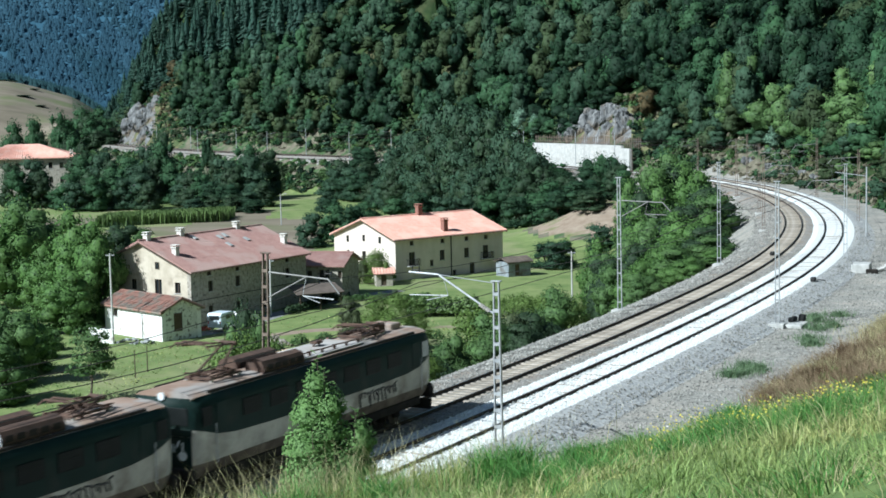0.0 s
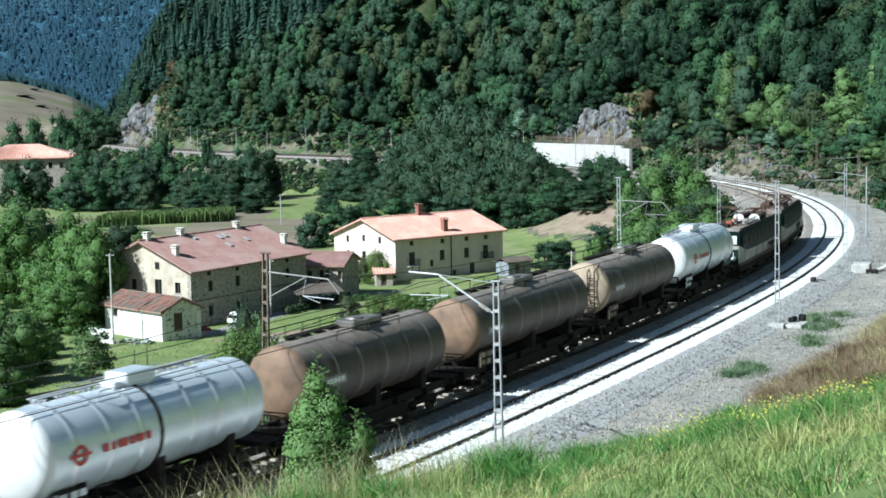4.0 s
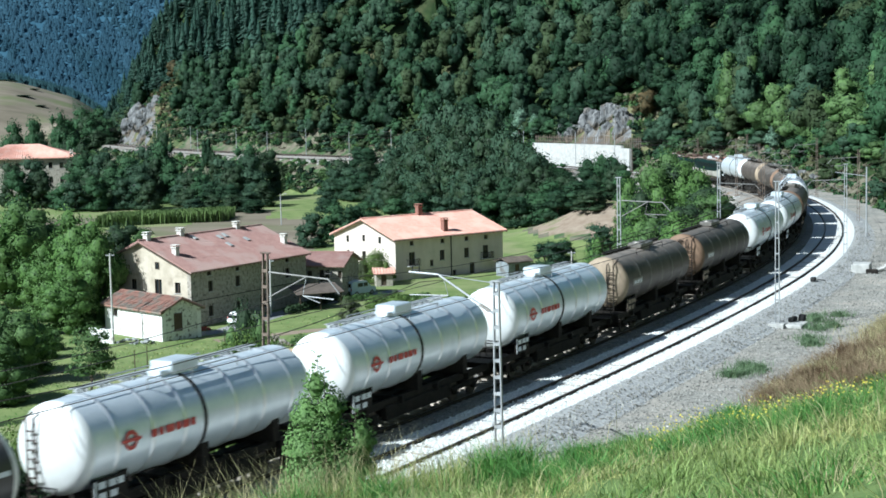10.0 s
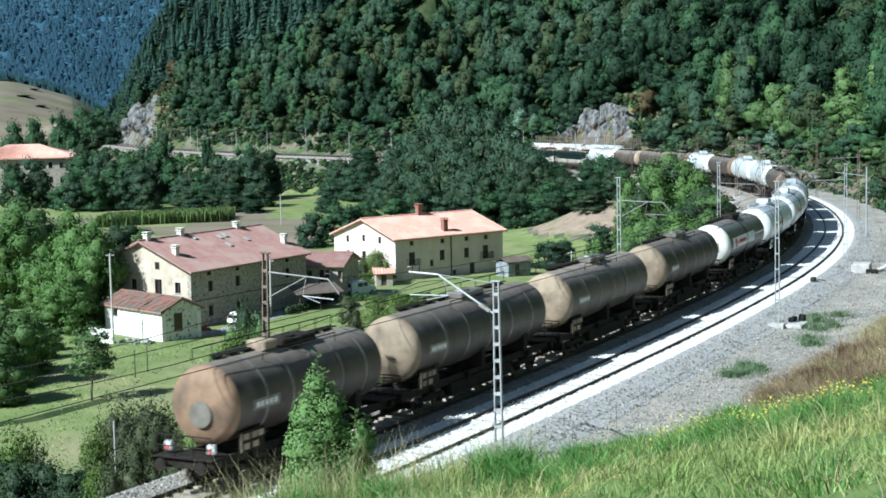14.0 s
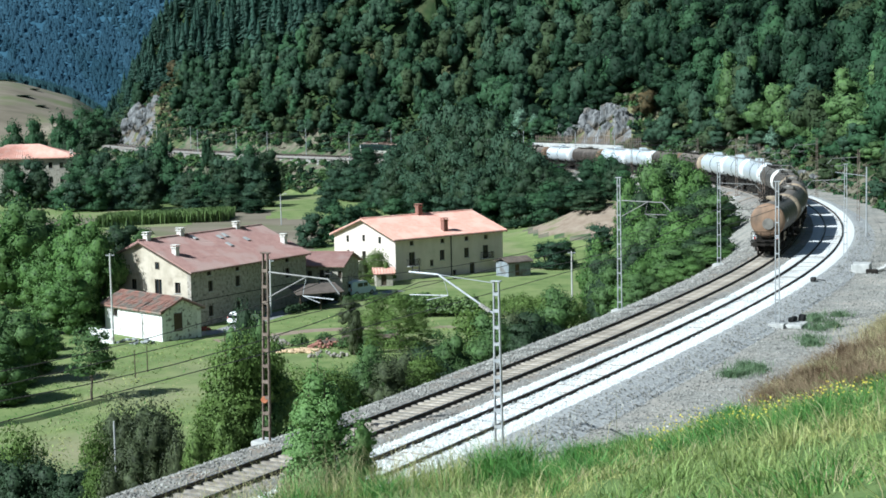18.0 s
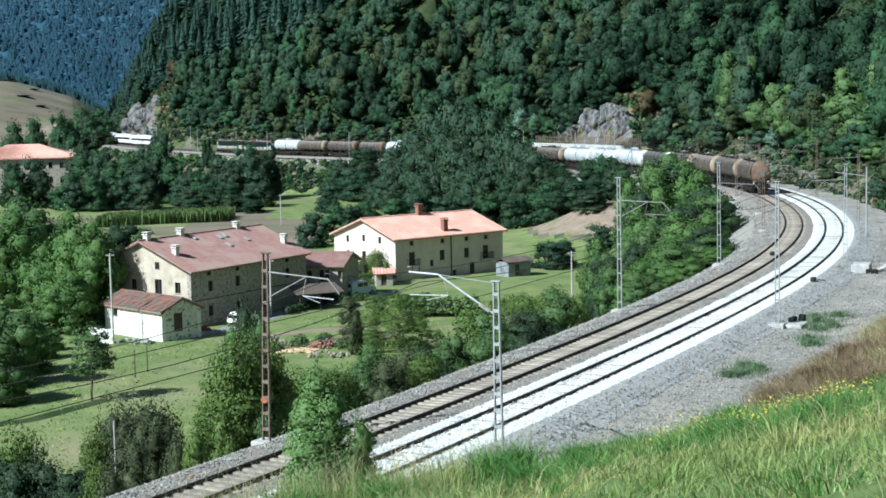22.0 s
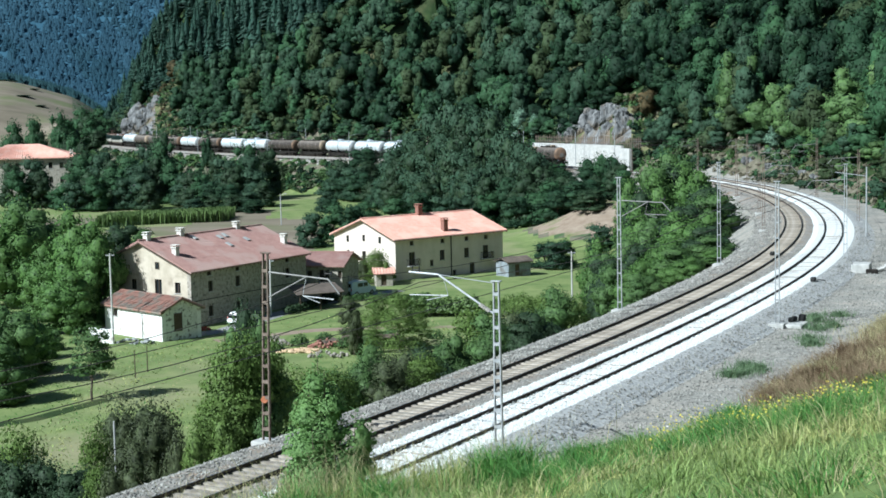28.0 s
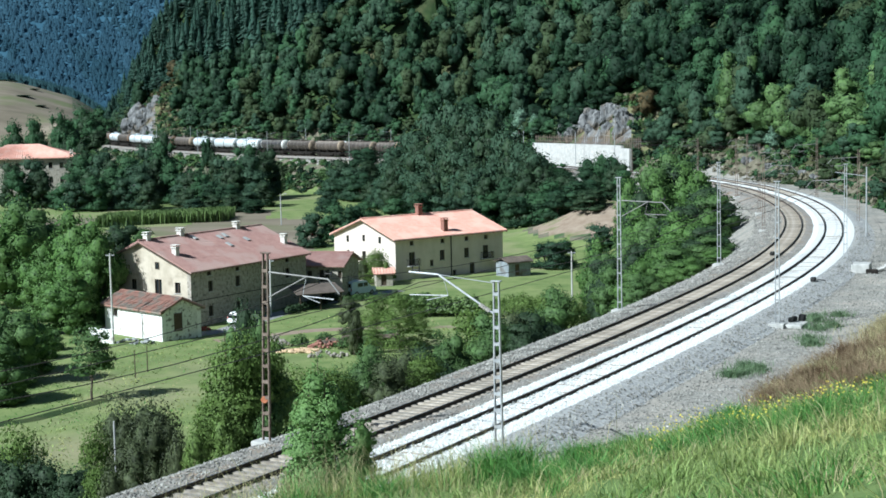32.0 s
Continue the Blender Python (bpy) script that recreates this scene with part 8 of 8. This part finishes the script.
def scatter_heap(name, spots, mat, label, category, size, piece):
    """A loose heap of pieces, each a part."""
    ob = thing(name, Matrix(), label, category)
    rs = np.random.default_rng(abs(int(spots[0][0] * 7)) + 3)
    bm = bmesh.new()
    if piece == "log":
        tube(bm, (-0.9, 0, 0), (0.9, 0, 0), 0.14, 0.12, 8)
    elif piece == "brick":
        box(bm, (0, 0, 0), (0.45, 0.25, 0.2), bevel=0.02)
    else:
        got = bmesh.ops.create_icosphere(bm, subdivisions=1, radius=0.2)
        for v in got["verts"]:
            v.co *= rs.uniform(0.7, 1.2)
    first = part(piece, bm, M[mat], ob)
    n = 0
    for cx, cy, r, count in spots:
        for i in range(count):
            a, d = rs.uniform(0, 6.28), r * math.sqrt(rs.uniform(0, 1))
            x, y = cx + d * math.cos(a), cy + d * math.sin(a) * 0.6
            z = height(x, y) + 0.1 + (1 - d / r) * size * rs.uniform(0.2, 1.0)
            m = pose(x, y, z, rs.uniform(-25, 25), rs.uniform(-12, 12), rs.uniform(-30, 30) if piece == "log" else rs.uniform(0, 180))
            p = first if n == 0 else new(piece, first.data)
            p.parent = ob
            p.matrix_basis = m
            n += 1


scatter_heap("rubble_heap", [(-18.2, 158.5, 1.6, 26), (-16.6, 155.6, 1.3, 18), (-11.2, 147.6, 2.0, 22)], "rubble_tan", "heap of pale tan rubble stones by the meadow", "rubble", 0.9, "stone")
scatter_heap("brick_heap", [(-11.9, 153.6, 1.9, 46)], "brick", "tumbled heap of orange-red bricks", "bricks", 1.0, "brick")
scatter_heap("log_pile", [(-9.6, 155.4, 2.6, 26), (-6.0, 155.6, 2.4, 18)], "bark", "stacked grey logs under the trees", "logs", 0.9, "log")
scatter_heap("plank_stack", [(-14.2, 151.2, 1.7, 14)], "plank", "scattered pale sawn planks", "planks", 0.3, "log")
scatter_heap("farm_junk", [(-32.6, 159.6, 1.5, 12), (-30.8, 158.6, 1.2, 8)], "steel", "grey farm scrap heaped before the shed", "scrap", 0.5, "brick")
scatter_heap("red_plants", [(-26.4, 168.3, 0.7, 12)], "red_gear", "orange-red flower pots by the farmhouse wall", "flower pots", 0.5, "brick")


def leaf_mass(name, mat, label, category, spots, n, leaf, seed, kind=""):
    """Low growth in clumps of (x, y, radius, height)."""
    rs = np.random.default_rng(seed)
    blobs = [(x, y, height(x, y) + h * 0.3, r, h * 0.7) for x, y, r, h in spots]
    v, f, _ = leaf_cloud(rs, blobs, n, leaf)
    return tagged(part(name, mesh_of(name, v, f, [M[mat]]), None), label, category, kind=kind or "stuff")


leaf_mass("hedge", "leaf_dark", "dark clipped hedge along the farm lane", "hedge", [(-18.0 + 0.62 * i, 179.0 + 1.5 * i, 0.75, 1.0) for i in range(10)], 2600, 0.16, 51)
leaf_mass("garden_rows", "leaf", "green vegetable rows between the houses", "vegetables", [(-12 + 1.2 * i, 189 + 0.9 * (i % 3), 0.9, 0.8) for i in range(9)], 2000, 0.14, 52)
leaf_mass("ivy", "leaf_light", "bright green vine climbing beside the cream house", "vine", [(-8.6, 207.2, 1.5, 4.6), (-10.4, 207.8, 1.3, 3.2), (-7.4, 206.6, 1.0, 2.6)], 2600, 0.16, 53)
leaf_mass("rank_weeds", "leaf_light", "pale yellow-green rank weeds in the meadow", "weeds", [(6.5 + 1.3 * (i % 6), 172 + 3.2 * (i // 6) + 0.7 * (i % 2), 1.1, 1.0 + 0.35 * (i % 3)) for i in range(24)], 9000, 0.12, 55)
leaf_mass("brambles", "leaf", "low green brambles round the heaps", "brambles", [(-17 + 2.3 * i, 152.5 + 2.6 * (i % 3), 0.9, 0.9 + 0.3 * (i % 2)) for i in range(8)], 4200, 0.11, 56)
leaf_mass("maize_plot", "corn", "small plot of green maize in the meadow", "maize", [(-3.5 + 1.0 * i, 174 + 1.3 * j, 0.7, 1.9) for i in range(8) for j in range(4)], 5200, 0.22, 54)


def meadow_tufts():
    """Uneven grass standing in the meadow, green and dry."""
    rs = np.random.default_rng(91)
    for mat, label, n, cut, seed in (("grass_lush", "uneven green meadow grass", 6000, 0.1, 3), ("grass_blade", "yellowish seeding meadow grass", 16000, -0.1, 7), ("straw", "dry pale meadow grass", 3600, 0.25, 11)):
        y = rs.uniform(84, 176, n)
        x = y * rs.uniform(-0.29, 0.06, n)
        z, s, o = ground(x, y)
        ok = (o > 14) & (z < VALLEY + 0.6) & (ripple(x, y, 5, seed) + 0.5 * ripple(x, y, 1.5, seed) > cut)
        ok &= ~((np.abs(x + 33) < 5) & (y > 158.5))
        x, y, z = x[ok], y[ok], z[ok]
        m = len(x)
        h = rs.uniform(0.05, 0.17, m) * (1 + 0.4 * ripple(x, y, 3, seed))
        t = rs.uniform(0, 6.28, m)
        w = np.stack([np.cos(t), np.sin(t), 0 * t], 1) * rs.uniform(0.03, 0.08, m)[:, None]
        p = np.stack([x, y, z - 0.02], 1)
        tip = p + np.stack([rs.normal(0, 0.12, m), rs.normal(0, 0.12, m), h], 1)
        v = np.stack([p - w, p + w, tip + w * 0.7, tip - w * 0.7], 1).reshape(-1, 3)
        tagged(part("meadow_grass", mesh_of("meadow_grass", v, np.arange(4 * m).reshape(-1, 4), [M[mat]]), None), label, "grass", kind="stuff")


meadow_tufts()


def maize_field():
    rs = np.random.default_rng(8)
    n = 9000
    t = rs.uniform(0, 1, n)
    x = -70 + 24 * t + rs.uniform(-1, 1, n)
    y = 314 + 11 * t + np.round(rs.uniform(0, 14, n)) * 0.9
    z = np.full(n, VALLEY)
    h = rs.uniform(1.7, 2.5, n)
    a = rs.uniform(0, 6.28, n)
    w = np.stack([np.cos(a), np.sin(a), 0 * a], 1) * 0.16
    p = np.stack([x, y, z], 1)
    tip = p + np.stack([rs.normal(0, 0.25, n), rs.normal(0, 0.25, n), h], 1)
    v = np.stack([p - w, p + w, tip + w * 0.6, tip - w * 0.4], 1).reshape(-1, 3)
    tagged(part("maize_field", mesh_of("maize_field", v, np.arange(4 * n).reshape(-1, 4), [M["corn"]]), None), "tall green maize in rows beyond the farm", "maize", kind="stuff")


maize_field()


# ---- trackside: sapling, weeds, stones, drain ----
def sapling():
    """Leafy ash sapling on the lip of the bank: a leafy mass with upright feathered shoots."""
    rs = np.random.default_rng(77)
    x, y = -2.15, 26.9
    z = height(x, y)
    k = (9.3 - z) / 2.3
    ob = thing("sapling", Matrix.Translation((x, y, z)), "fresh green leafy sapling growing on the bank", "sapling")
    lumps = [(-0.12, 0, 0.7, 0.6, 0.55), (-0.38, 0, 1.1, 0.36, 0.42), (0.0, 0.05, 1.3, 0.4, 0.4), (-0.3, 0, 1.5, 0.3, 0.34), (0.12, 0, 1.62, 0.26, 0.3), (-0.14, 0, 1.9, 0.2, 0.26), (0.42, 0, 0.85, 0.44, 0.45), (0.66, -0.05, 1.2, 0.24, 0.36), (-0.52, 0, 0.55, 0.36, 0.5), (0.4, 0, 0.35, 0.52, 0.4), (-0.2, -0.2, 0.3, 0.55, 0.35)]
    lumps = [(a, b, c * k, r, h * k) for a, b, c, r, h in lumps]
    shoots = [((-0.1, 0.0), 2.3), ((0.02, -0.1), 2.12), ((-0.28, 0.05), 1.95), ((0.1, 0.1), 1.9), ((-0.4, -0.1), 1.6), ((0.3, 0.0), 1.6), ((0.56, -0.1), 1.62), ((0.66, 0.05), 1.45), ((-0.55, 0.1), 1.25), ((0.78, -0.05), 1.15), ((-0.6, -0.1), 0.9), ((0.85, 0.1), 0.9), ((0.2, -0.3), 1.3), ((-0.2, -0.35), 1.45)]
    vs = []
    for n, ((ax, ay), top) in enumerate(shoots):
        tip, foot = Vector((ax, ay, top * k)), Vector((0.25 * ax, 0.25 * ay, -0.1))
        knee = Vector((ax * 0.85, ay * 0.85, top * k * 0.55))
        bm = bmesh.new()
        tube(bm, foot, knee, 0.02, 0.013, 6)
        tube(bm, knee, tip, 0.013, 0.004, 6)
        part("stem", bm, M["bark"], ob)
        for j in range(26):
            t = 0.45 + 0.55 * j / 25
            p = foot.lerp(knee, t / 0.55) if t < 0.55 else knee.lerp(tip, (t - 0.55) / 0.45)
            b = j * 2.4 + rs.uniform(-0.4, 0.4)
            length = rs.uniform(0.16, 0.28) * (1.0 - 0.55 * max(0, (j - 12) / 13))
            d = Vector((math.cos(b), math.sin(b), rs.uniform(0.25, 0.9))).normalized()
            side = d.cross(Vector((0, 0, 1))).normalized()
            for m in range(6):
                u = 0.25 + 0.75 * m / 5
                c = p + d * length * u + Vector((0, 0, -0.15 * u * u * length))
                for e in (-1, 1):
                    l = side * e * length * 0.3 * (1.15 - 0.45 * u) + d * 0.035
                    w = d * 0.02 + Vector((0, 0, 0.006))
                    drop = Vector((0, 0, rs.uniform(-0.025, 0.01)))
                    vs += [c, c + l * 0.5 + w, c + l + drop, c + l * 0.5 - w]
    v = np.array([tuple(p) for p in vs]).reshape(-1, 4, 3)
    nv = (v.mean(1) - (0, 0, 0.9)) * (1, 1, 0.5) + (0, 0, 0.35)
    nv /= np.linalg.norm(nv, axis=1)[:, None]
    g = np.cross(v[:, 2] - v[:, 0], v[:, 3] - v[:, 1])
    g /= np.linalg.norm(g, axis=1)[:, None] + 1e-9
    back = (g * nv).sum(1) < 0
    v[back] = v[back][:, ::-1]
    g[back] *= -1
    nv = nv + 0.5 * g
    nv /= np.linalg.norm(nv, axis=1)[:, None]
    cv, cf, cn = leaf_cloud(rs, lumps, 16000, 0.03, 0.2, 0.7, 4, 0.62)
    n = 4 * len(v)
    me = mesh_of("leaves", np.concatenate([v.reshape(-1, 3), cv]), np.concatenate([np.arange(n).reshape(-1, 4), cf + n]), [M["leaf_bush"]], normals=np.concatenate([np.repeat(nv, 4, 0), cn]))
    part("leaves", me, None, ob)


sapling()


def blades(name, mat, label, spots, n, h0, h1, width, bend, seed):
    """Loose upright blades or stalks in patches of (x, y, radius)."""
    rs = np.random.default_rng(seed)
    spots = np.asarray(spots, float)
    k = rs.integers(len(spots), size=n)
    a, d = rs.uniform(0, 6.28, n), np.abs(rs.normal(0, 0.6, n)) * spots[k, 2]
    x, y = spots[k, 0] + d * np.cos(a), spots[k, 1] + d * np.sin(a)
    z = ground(x, y)[0] - 0.02
    h = rs.uniform(h0, h1, n)
    t = rs.uniform(0, 6.28, n)
    w = np.stack([np.cos(t), np.sin(t), 0 * t], 1) * width * rs.uniform(0.6, 1.3, n)[:, None]
    ln = rs.normal(0, bend, (n, 2)) * h[:, None]
    p = np.stack([x, y, z], 1)
    mid = p + np.stack([ln[:, 0] * 0.3, ln[:, 1] * 0.3, h * 0.6], 1)
    tip = p + np.stack([ln[:, 0], ln[:, 1], h], 1)
    v = np.stack([p - w, p + w, mid + w * 0.8, tip, mid - w * 0.8], 1).reshape(-1, 3)
    i = np.arange(n)[:, None] * 5
    tri = np.concatenate([i + (0, 1, 2), i + (0, 2, 4), i + (4, 2, 3)], 0)
    return tagged(part(name, mesh_of(name, v, tri, [M[mat]]), None), label, "weeds", kind="stuff")


def bank_spots(rows):
    return [(*on_track(s, o)[:2], r) for s, o, r in rows]


blades("lip_grass", "grass_blade", "tall wispy grass along the lip of the bank", [(-4.4 + 0.45 * i, 18.2 + 0.32 * i + 0.6 * (i % 3), 0.8) for i in range(12)], 5200, 0.25, 0.75, 0.005, 0.4, 67)
blades("lip_grass", "grass_lush", "lush tall grass along the lip of the bank", [(-4.2, 18.4, 0.5), (-3.2, 19.0, 0.6), (-2.0, 19.4, 0.5), (-0.9, 20.6, 0.6), (0.6, 21.4, 0.35), (1.0, 21.8, 0.3)], 3600, 0.25, 0.7, 0.007, 0.45, 70)
blades("lip_stalks", "straw", "dry seeding stalks along the lip of the bank", [(-3.4, 19.5, 0.9), (-2.8, 21, 1.0), (-2.2, 20, 1.0), (-1.5, 21.5, 1.0), (-0.8, 22, 1.0), (0.0, 23, 1.2), (1.0, 24, 1.5)], 1100, 0.5, 1.25, 0.004, 0.35, 68)
blades("dry_stalks", "straw", "dry straw-coloured stalks on the bank", bank_spots([(-34, -20.0, 1.6), (-31, -20, 1.6), (-29, -19.5, 1.4), (-26, -19.5, 1.2), (-22, -20.5, 2.0), (-18, -21, 2.0)]), 2600, 0.3, 0.85, 0.008, 0.3, 61)
blades("bank_weeds", "grass_blade", "rank green weeds along the lip of the bank", bank_spots([(-36 + 2.0 * i, -19.6, 1.5) for i in range(10)]), 12000, 0.15, 0.45, 0.01, 0.4, 62)
blades("bracken", "brownweed", "withered brown bracken on the cut slope", bank_spots([(16, -14.4, 1.0), (18.5, -14.2, 1.0), (21, -14.6, 1.2), (24, -15, 1.3), (27, -15.2, 1.4), (14.5, -15.4, 1.0), (8, -18.6, 2.0), (13, -16.2, 1.8), (18, -17.5, 2.5), (23, -17.5, 2.6), (28, -18, 3.0), (34, -16.5, 2.0), (4, -20, 1.5), (14, -19, 2.0)]), 17000, 0.3, 1.15, 0.014, 0.65, 63)
blades("bracken", "straw", "straw-coloured dry grass on the cut slope", bank_spots([(17, -14.2, 0.9), (22, -14.8, 1.2), (33, -16.2, 1.5), (36, -15.8, 1.5), (10, -17.0, 2.0), (20, -18.5, 2.5), (30, -16.5, 2.2), (38, -15.5, 2.0)]), 8000, 0.3, 1.1, 0.012, 0.5, 64)
blades("trackside_weeds", "weed_blue", "green weed tufts growing in the gravel", bank_spots([(26, -10.1, 1.3), (28, -9.8, 1.0), (45, -9.7, 1.2), (42, -10.3, 1.1), (38, -10.7, 1.2), (36, -11.3, 0.8), (48, -10.5, 1.0), (27.3, -10.6, 0.6), (25.1, -9.8, 0.5), (46.6, -9.2, 0.6), (43.3, -11.0, 0.6)]), 5200, 0.12, 0.5, 0.016, 0.6, 65)
blades("slope_weeds", "grass_blade", "green weeds among the bracken", bank_spots([(-2, -20.5, 2.5), (6, -20.5, 2.0), (16, -20.5, 2.5), (24, -19.5, 2.0), (32, -18.5, 2.0), (14, -17.5, 1.2), (20, -16.5, 1.0), (27, -17, 1.2), (9, -19, 1.4)]), 13000, 0.2, 0.6, 0.014, 0.35, 66)


blades("grass_clump", "grass_lush", "lush green grass clumps low on the bank", [(2.6, 17.5, 0.5), (3.4, 18.6, 0.5), (0.9, 17.2, 0.4), (5.2, 19.5, 0.5), (6.4, 21.5, 0.6), (1.8, 21.0, 0.45), (0.5, 22.5, 0.4), (4.4, 23.5, 0.5), (7.6, 24.5, 0.6), (2.9, 25.0, 0.5), (4.0, 16.8, 0.6), (5.6, 17.6, 0.5), (1.6, 18.4, 0.5), (7.2, 19.8, 0.6), (8.6, 22.0, 0.6)], 15000, 0.15, 0.42, 0.006, 0.55, 69)


def flowers():
    rs = np.random.default_rng(71)
    n = 2600
    a = np.radians(rs.uniform(7.5, 19.5, n))
    r = rs.uniform(18, 42, n)
    x, y = r * np.sin(a), r * np.cos(a)
    z, s, o = ground(x, y)
    ok = (-o > 20.8) & (ripple(x, y, 1.7, 4) > 0.0)
    c = np.stack([x, y, z + rs.uniform(0.17, 0.42, n)], 1)[ok]
    m = len(c)
    d = rs.normal(size=(m, 3)) * 0.3 + (0, -0.5, 1)
    d /= np.linalg.norm(d, axis=1)[:, None]
    t = np.cross(d, rs.normal(size=(m, 3)))
    t /= np.linalg.norm(t, axis=1)[:, None]
    b = np.cross(d, t)
    k = rs.uniform(0.009, 0.019, m)[:, None]
    v = np.stack([c - t * k, c - b * k, c + t * k, c + b * k], 1).reshape(-1, 3)
    tagged(part("yellow_flowers", mesh_of("yellow_flowers", v, np.arange(4 * m).reshape(-1, 4), [M["flower"]]), None), "small yellow flowers in the bank grass", "flowers", kind="stuff")


flowers()


def loose_stones(name, mat, label, s0, s1, o0, o1, n, k0, k1, seed, lift=0.02):
    """Crushed stone lying loose, each an uneven octahedron."""
    rs = np.random.default_rng(seed)
    s = s0 + (s1 - s0) * rs.uniform(0, 1, n) ** 1.4
    o = rs.uniform(o0, o1, n)
    q = on_track(s, o)
    g = -TRACK_GAP
    shoulder = np.interp(-o, [2.0, -g - 1.5, -g - 0.8, -g + 0.8, -g + 1.5, -g + 2.5, -g + 4.2], [-0.2, -0.1, -0.16, -0.16, -0.1, -0.2, -0.72])
    inner = np.interp(o, [0.75, 1.5, 2.5, 3.9], [-0.2, -0.13, -0.16, -0.62])
    z = np.maximum(ground(q[:, 0], q[:, 1])[0], q[:, 2] + np.where((o < 0) & (o > g - 4.2), shoulder, np.where((o > 0) & (o < 3.9), inner, -0.7))) + lift
    c = np.stack([q[:, 0], q[:, 1], z], 1)
    k = rs.uniform(k0, k1, n)[:, None]
    e = rs.normal(size=(n, 3))
    e /= np.linalg.norm(e, axis=1)[:, None]
    f = np.cross(e, rs.normal(size=(n, 3)))
    f /= np.linalg.norm(f, axis=1)[:, None]
    h = np.cross(e, f)
    j = lambda: rs.uniform(0.6, 1.25, n)[:, None] * k
    v = np.stack([c + e * j(), c + f * j(), c - e * j(), c - f * j(), c + h * j(), c - h * j()], 1).reshape(-1, 3)
    i = np.arange(n)[:, None] * 6
    tri = np.concatenate([i + t for t in ((0, 1, 4), (1, 2, 4), (2, 3, 4), (3, 0, 4), (1, 0, 5), (2, 1, 5), (3, 2, 5), (0, 3, 5))], 0)
    return tagged(part(name, mesh_of(name, v, tri, [M[mat]]), None), label, "stones", kind="stuff")


M["stone_pale"] = stuff_mat("crushed_pale_stone", (0.62, 0.62, 0.6), (0.82, 0.82, 0.8), 1.0, 0.95, spread="island", amount=0.25)
loose_stones("loose_gravel", "stone_grey", "loose grey crushed stone beside the track", 0, 110, -14.5, -6.2, 18000, 0.025, 0.075, 81)
loose_stones("loose_ballast", "stone_pale", "loose white ballast stones between the rails", -12, 60, -6.1, -2.0, 10000, 0.03, 0.06, 82)
loose_stones("loose_ballast", "stone_grey", "loose grey ballast stones along the older track", -16, 60, 1.25, 3.7, 9000, 0.03, 0.075, 83, 0.015)

loose_stones("loose_ballast", "stone_grey", "loose grey ballast stones between the two tracks", -14, 90, -2.15, -1.1, 6000, 0.03, 0.065, 85, 0.03)
loose_stones("loose_ballast", "stone_grey", "loose grey ballast stones along the older track's shoulder", 20, 150, 1.3, 4.2, 9000, 0.04, 0.09, 84, 0.015)


def drain():
    ob = thing("drain_headwall", pose(*on_track(73, -8.3, -0.75), 0, 0, math.degrees(heading(73))), "pale concrete drain box with a curved chute beside the track", "drain")
    bm = bmesh.new()
    box(bm, (0, 0, 0.35), (1.9, 1.4, 0.9), bevel=0.05)
    part("drain_box", bm, M["concrete"], ob)
    bm = bmesh.new()
    box(bm, (-1.0, -0.9, 0.1), (0.5, 0.9, 0.7), bevel=0.05)
    part("outlet", bm, M["under"], ob)
    for i in range(6):
        bm = bmesh.new()
        a = i / 5
        box(bm, (0.2 + 1.6 * a, -1.2 - 0.9 * a - 0.6 * a * a, 0.25 + 0.9 * a * a), (0.5, 0.5, 0.16), (0, -12 * a, -30 - 20 * a), bevel=0.03)
        part("chute_slab", bm, M["concrete"], ob)


drain()


def mast_box():
    ob = thing("trackside_equipment", pose(*on_track(43, -8.9, -0.62), 0, 0, math.degrees(heading(43))), "dark cable gear on a pale slab by the mast", "equipment")
    bm = bmesh.new()
    box(bm, (-0.2, 0, 0.08), (1.9, 1.0, 0.22), bevel=0.03)
    part("slab", bm, M["concrete"], ob)
    for x, y, s in ((0.5, 0.3, 0.34), (0.9, -0.1, 0.42), (0.15, 0.45, 0.3)):
        bm = bmesh.new()
        box(bm, (x, y, 0.18 + s / 2), (s, s, s), (8, 12, 20), bevel=0.05)
        part("gear_box", bm, M["iron"], ob)


mast_box()


def rail_box(s, o):
    ob = thing("track_box", pose(*on_track(s, o, -0.12), 0, 0, math.degrees(heading(s))), "small dark signalling box beside the rail", "equipment")
    bm = bmesh.new()
    box(bm, (0, 0, 0.12), (0.7, 0.35, 0.3), bevel=0.05)
    part("case", bm, M["iron"], ob)
    bm = bmesh.new()
    tube(bm, (0, -0.3, 0.1), (0, -0.9, 0.05), 0.04, n=6)
    part("cable", bm, M["iron"], ob)


rail_box(80, -0.2)
rail_box(62, -6.2)
bm = bmesh.new()
tube(bm, (0, 0, 0), (0, 0, 0.04), 0.15, 0.15, 14)
M["dull_orange"] = stuff_mat("faded_orange_enamel", (0.36, 0.12, 0.05), (0.48, 0.18, 0.09), 5, 0.7)
plate = part("mast_sign", bm, M["dull_orange"])
q = on_track(2, 2.9)
plate.matrix_basis = Matrix.Translation((q[0] - 0.02, q[1] - 0.15, 1.55)) @ Matrix.Rotation(radians(80), 4, "X") @ Matrix.Translation((0, 0, -0.1))
tagged(plate, "faded orange-red warning disc on the rusty mast", "sign")

# pale shrubs and rusty-leaved bushes at the forest's edge
tree_kind("mint", "broadleaf_tree", 7, 2.8, 1500, 0.22, "forest_mint", 10, 0.12, "pale silvery-green tree at the forest's edge", "tree", 16, 0.2)
for s, u, h, r in ((338, 17, 8, 2.6), (332, 18, 6, 2.0), (222, 19, 6, 2.2), (218, 17, 4, 1.8)):
    q = on_track(s, -u)
    plant("mint", q[0], q[1], height(q[0], q[1]) + h, r)


motions()
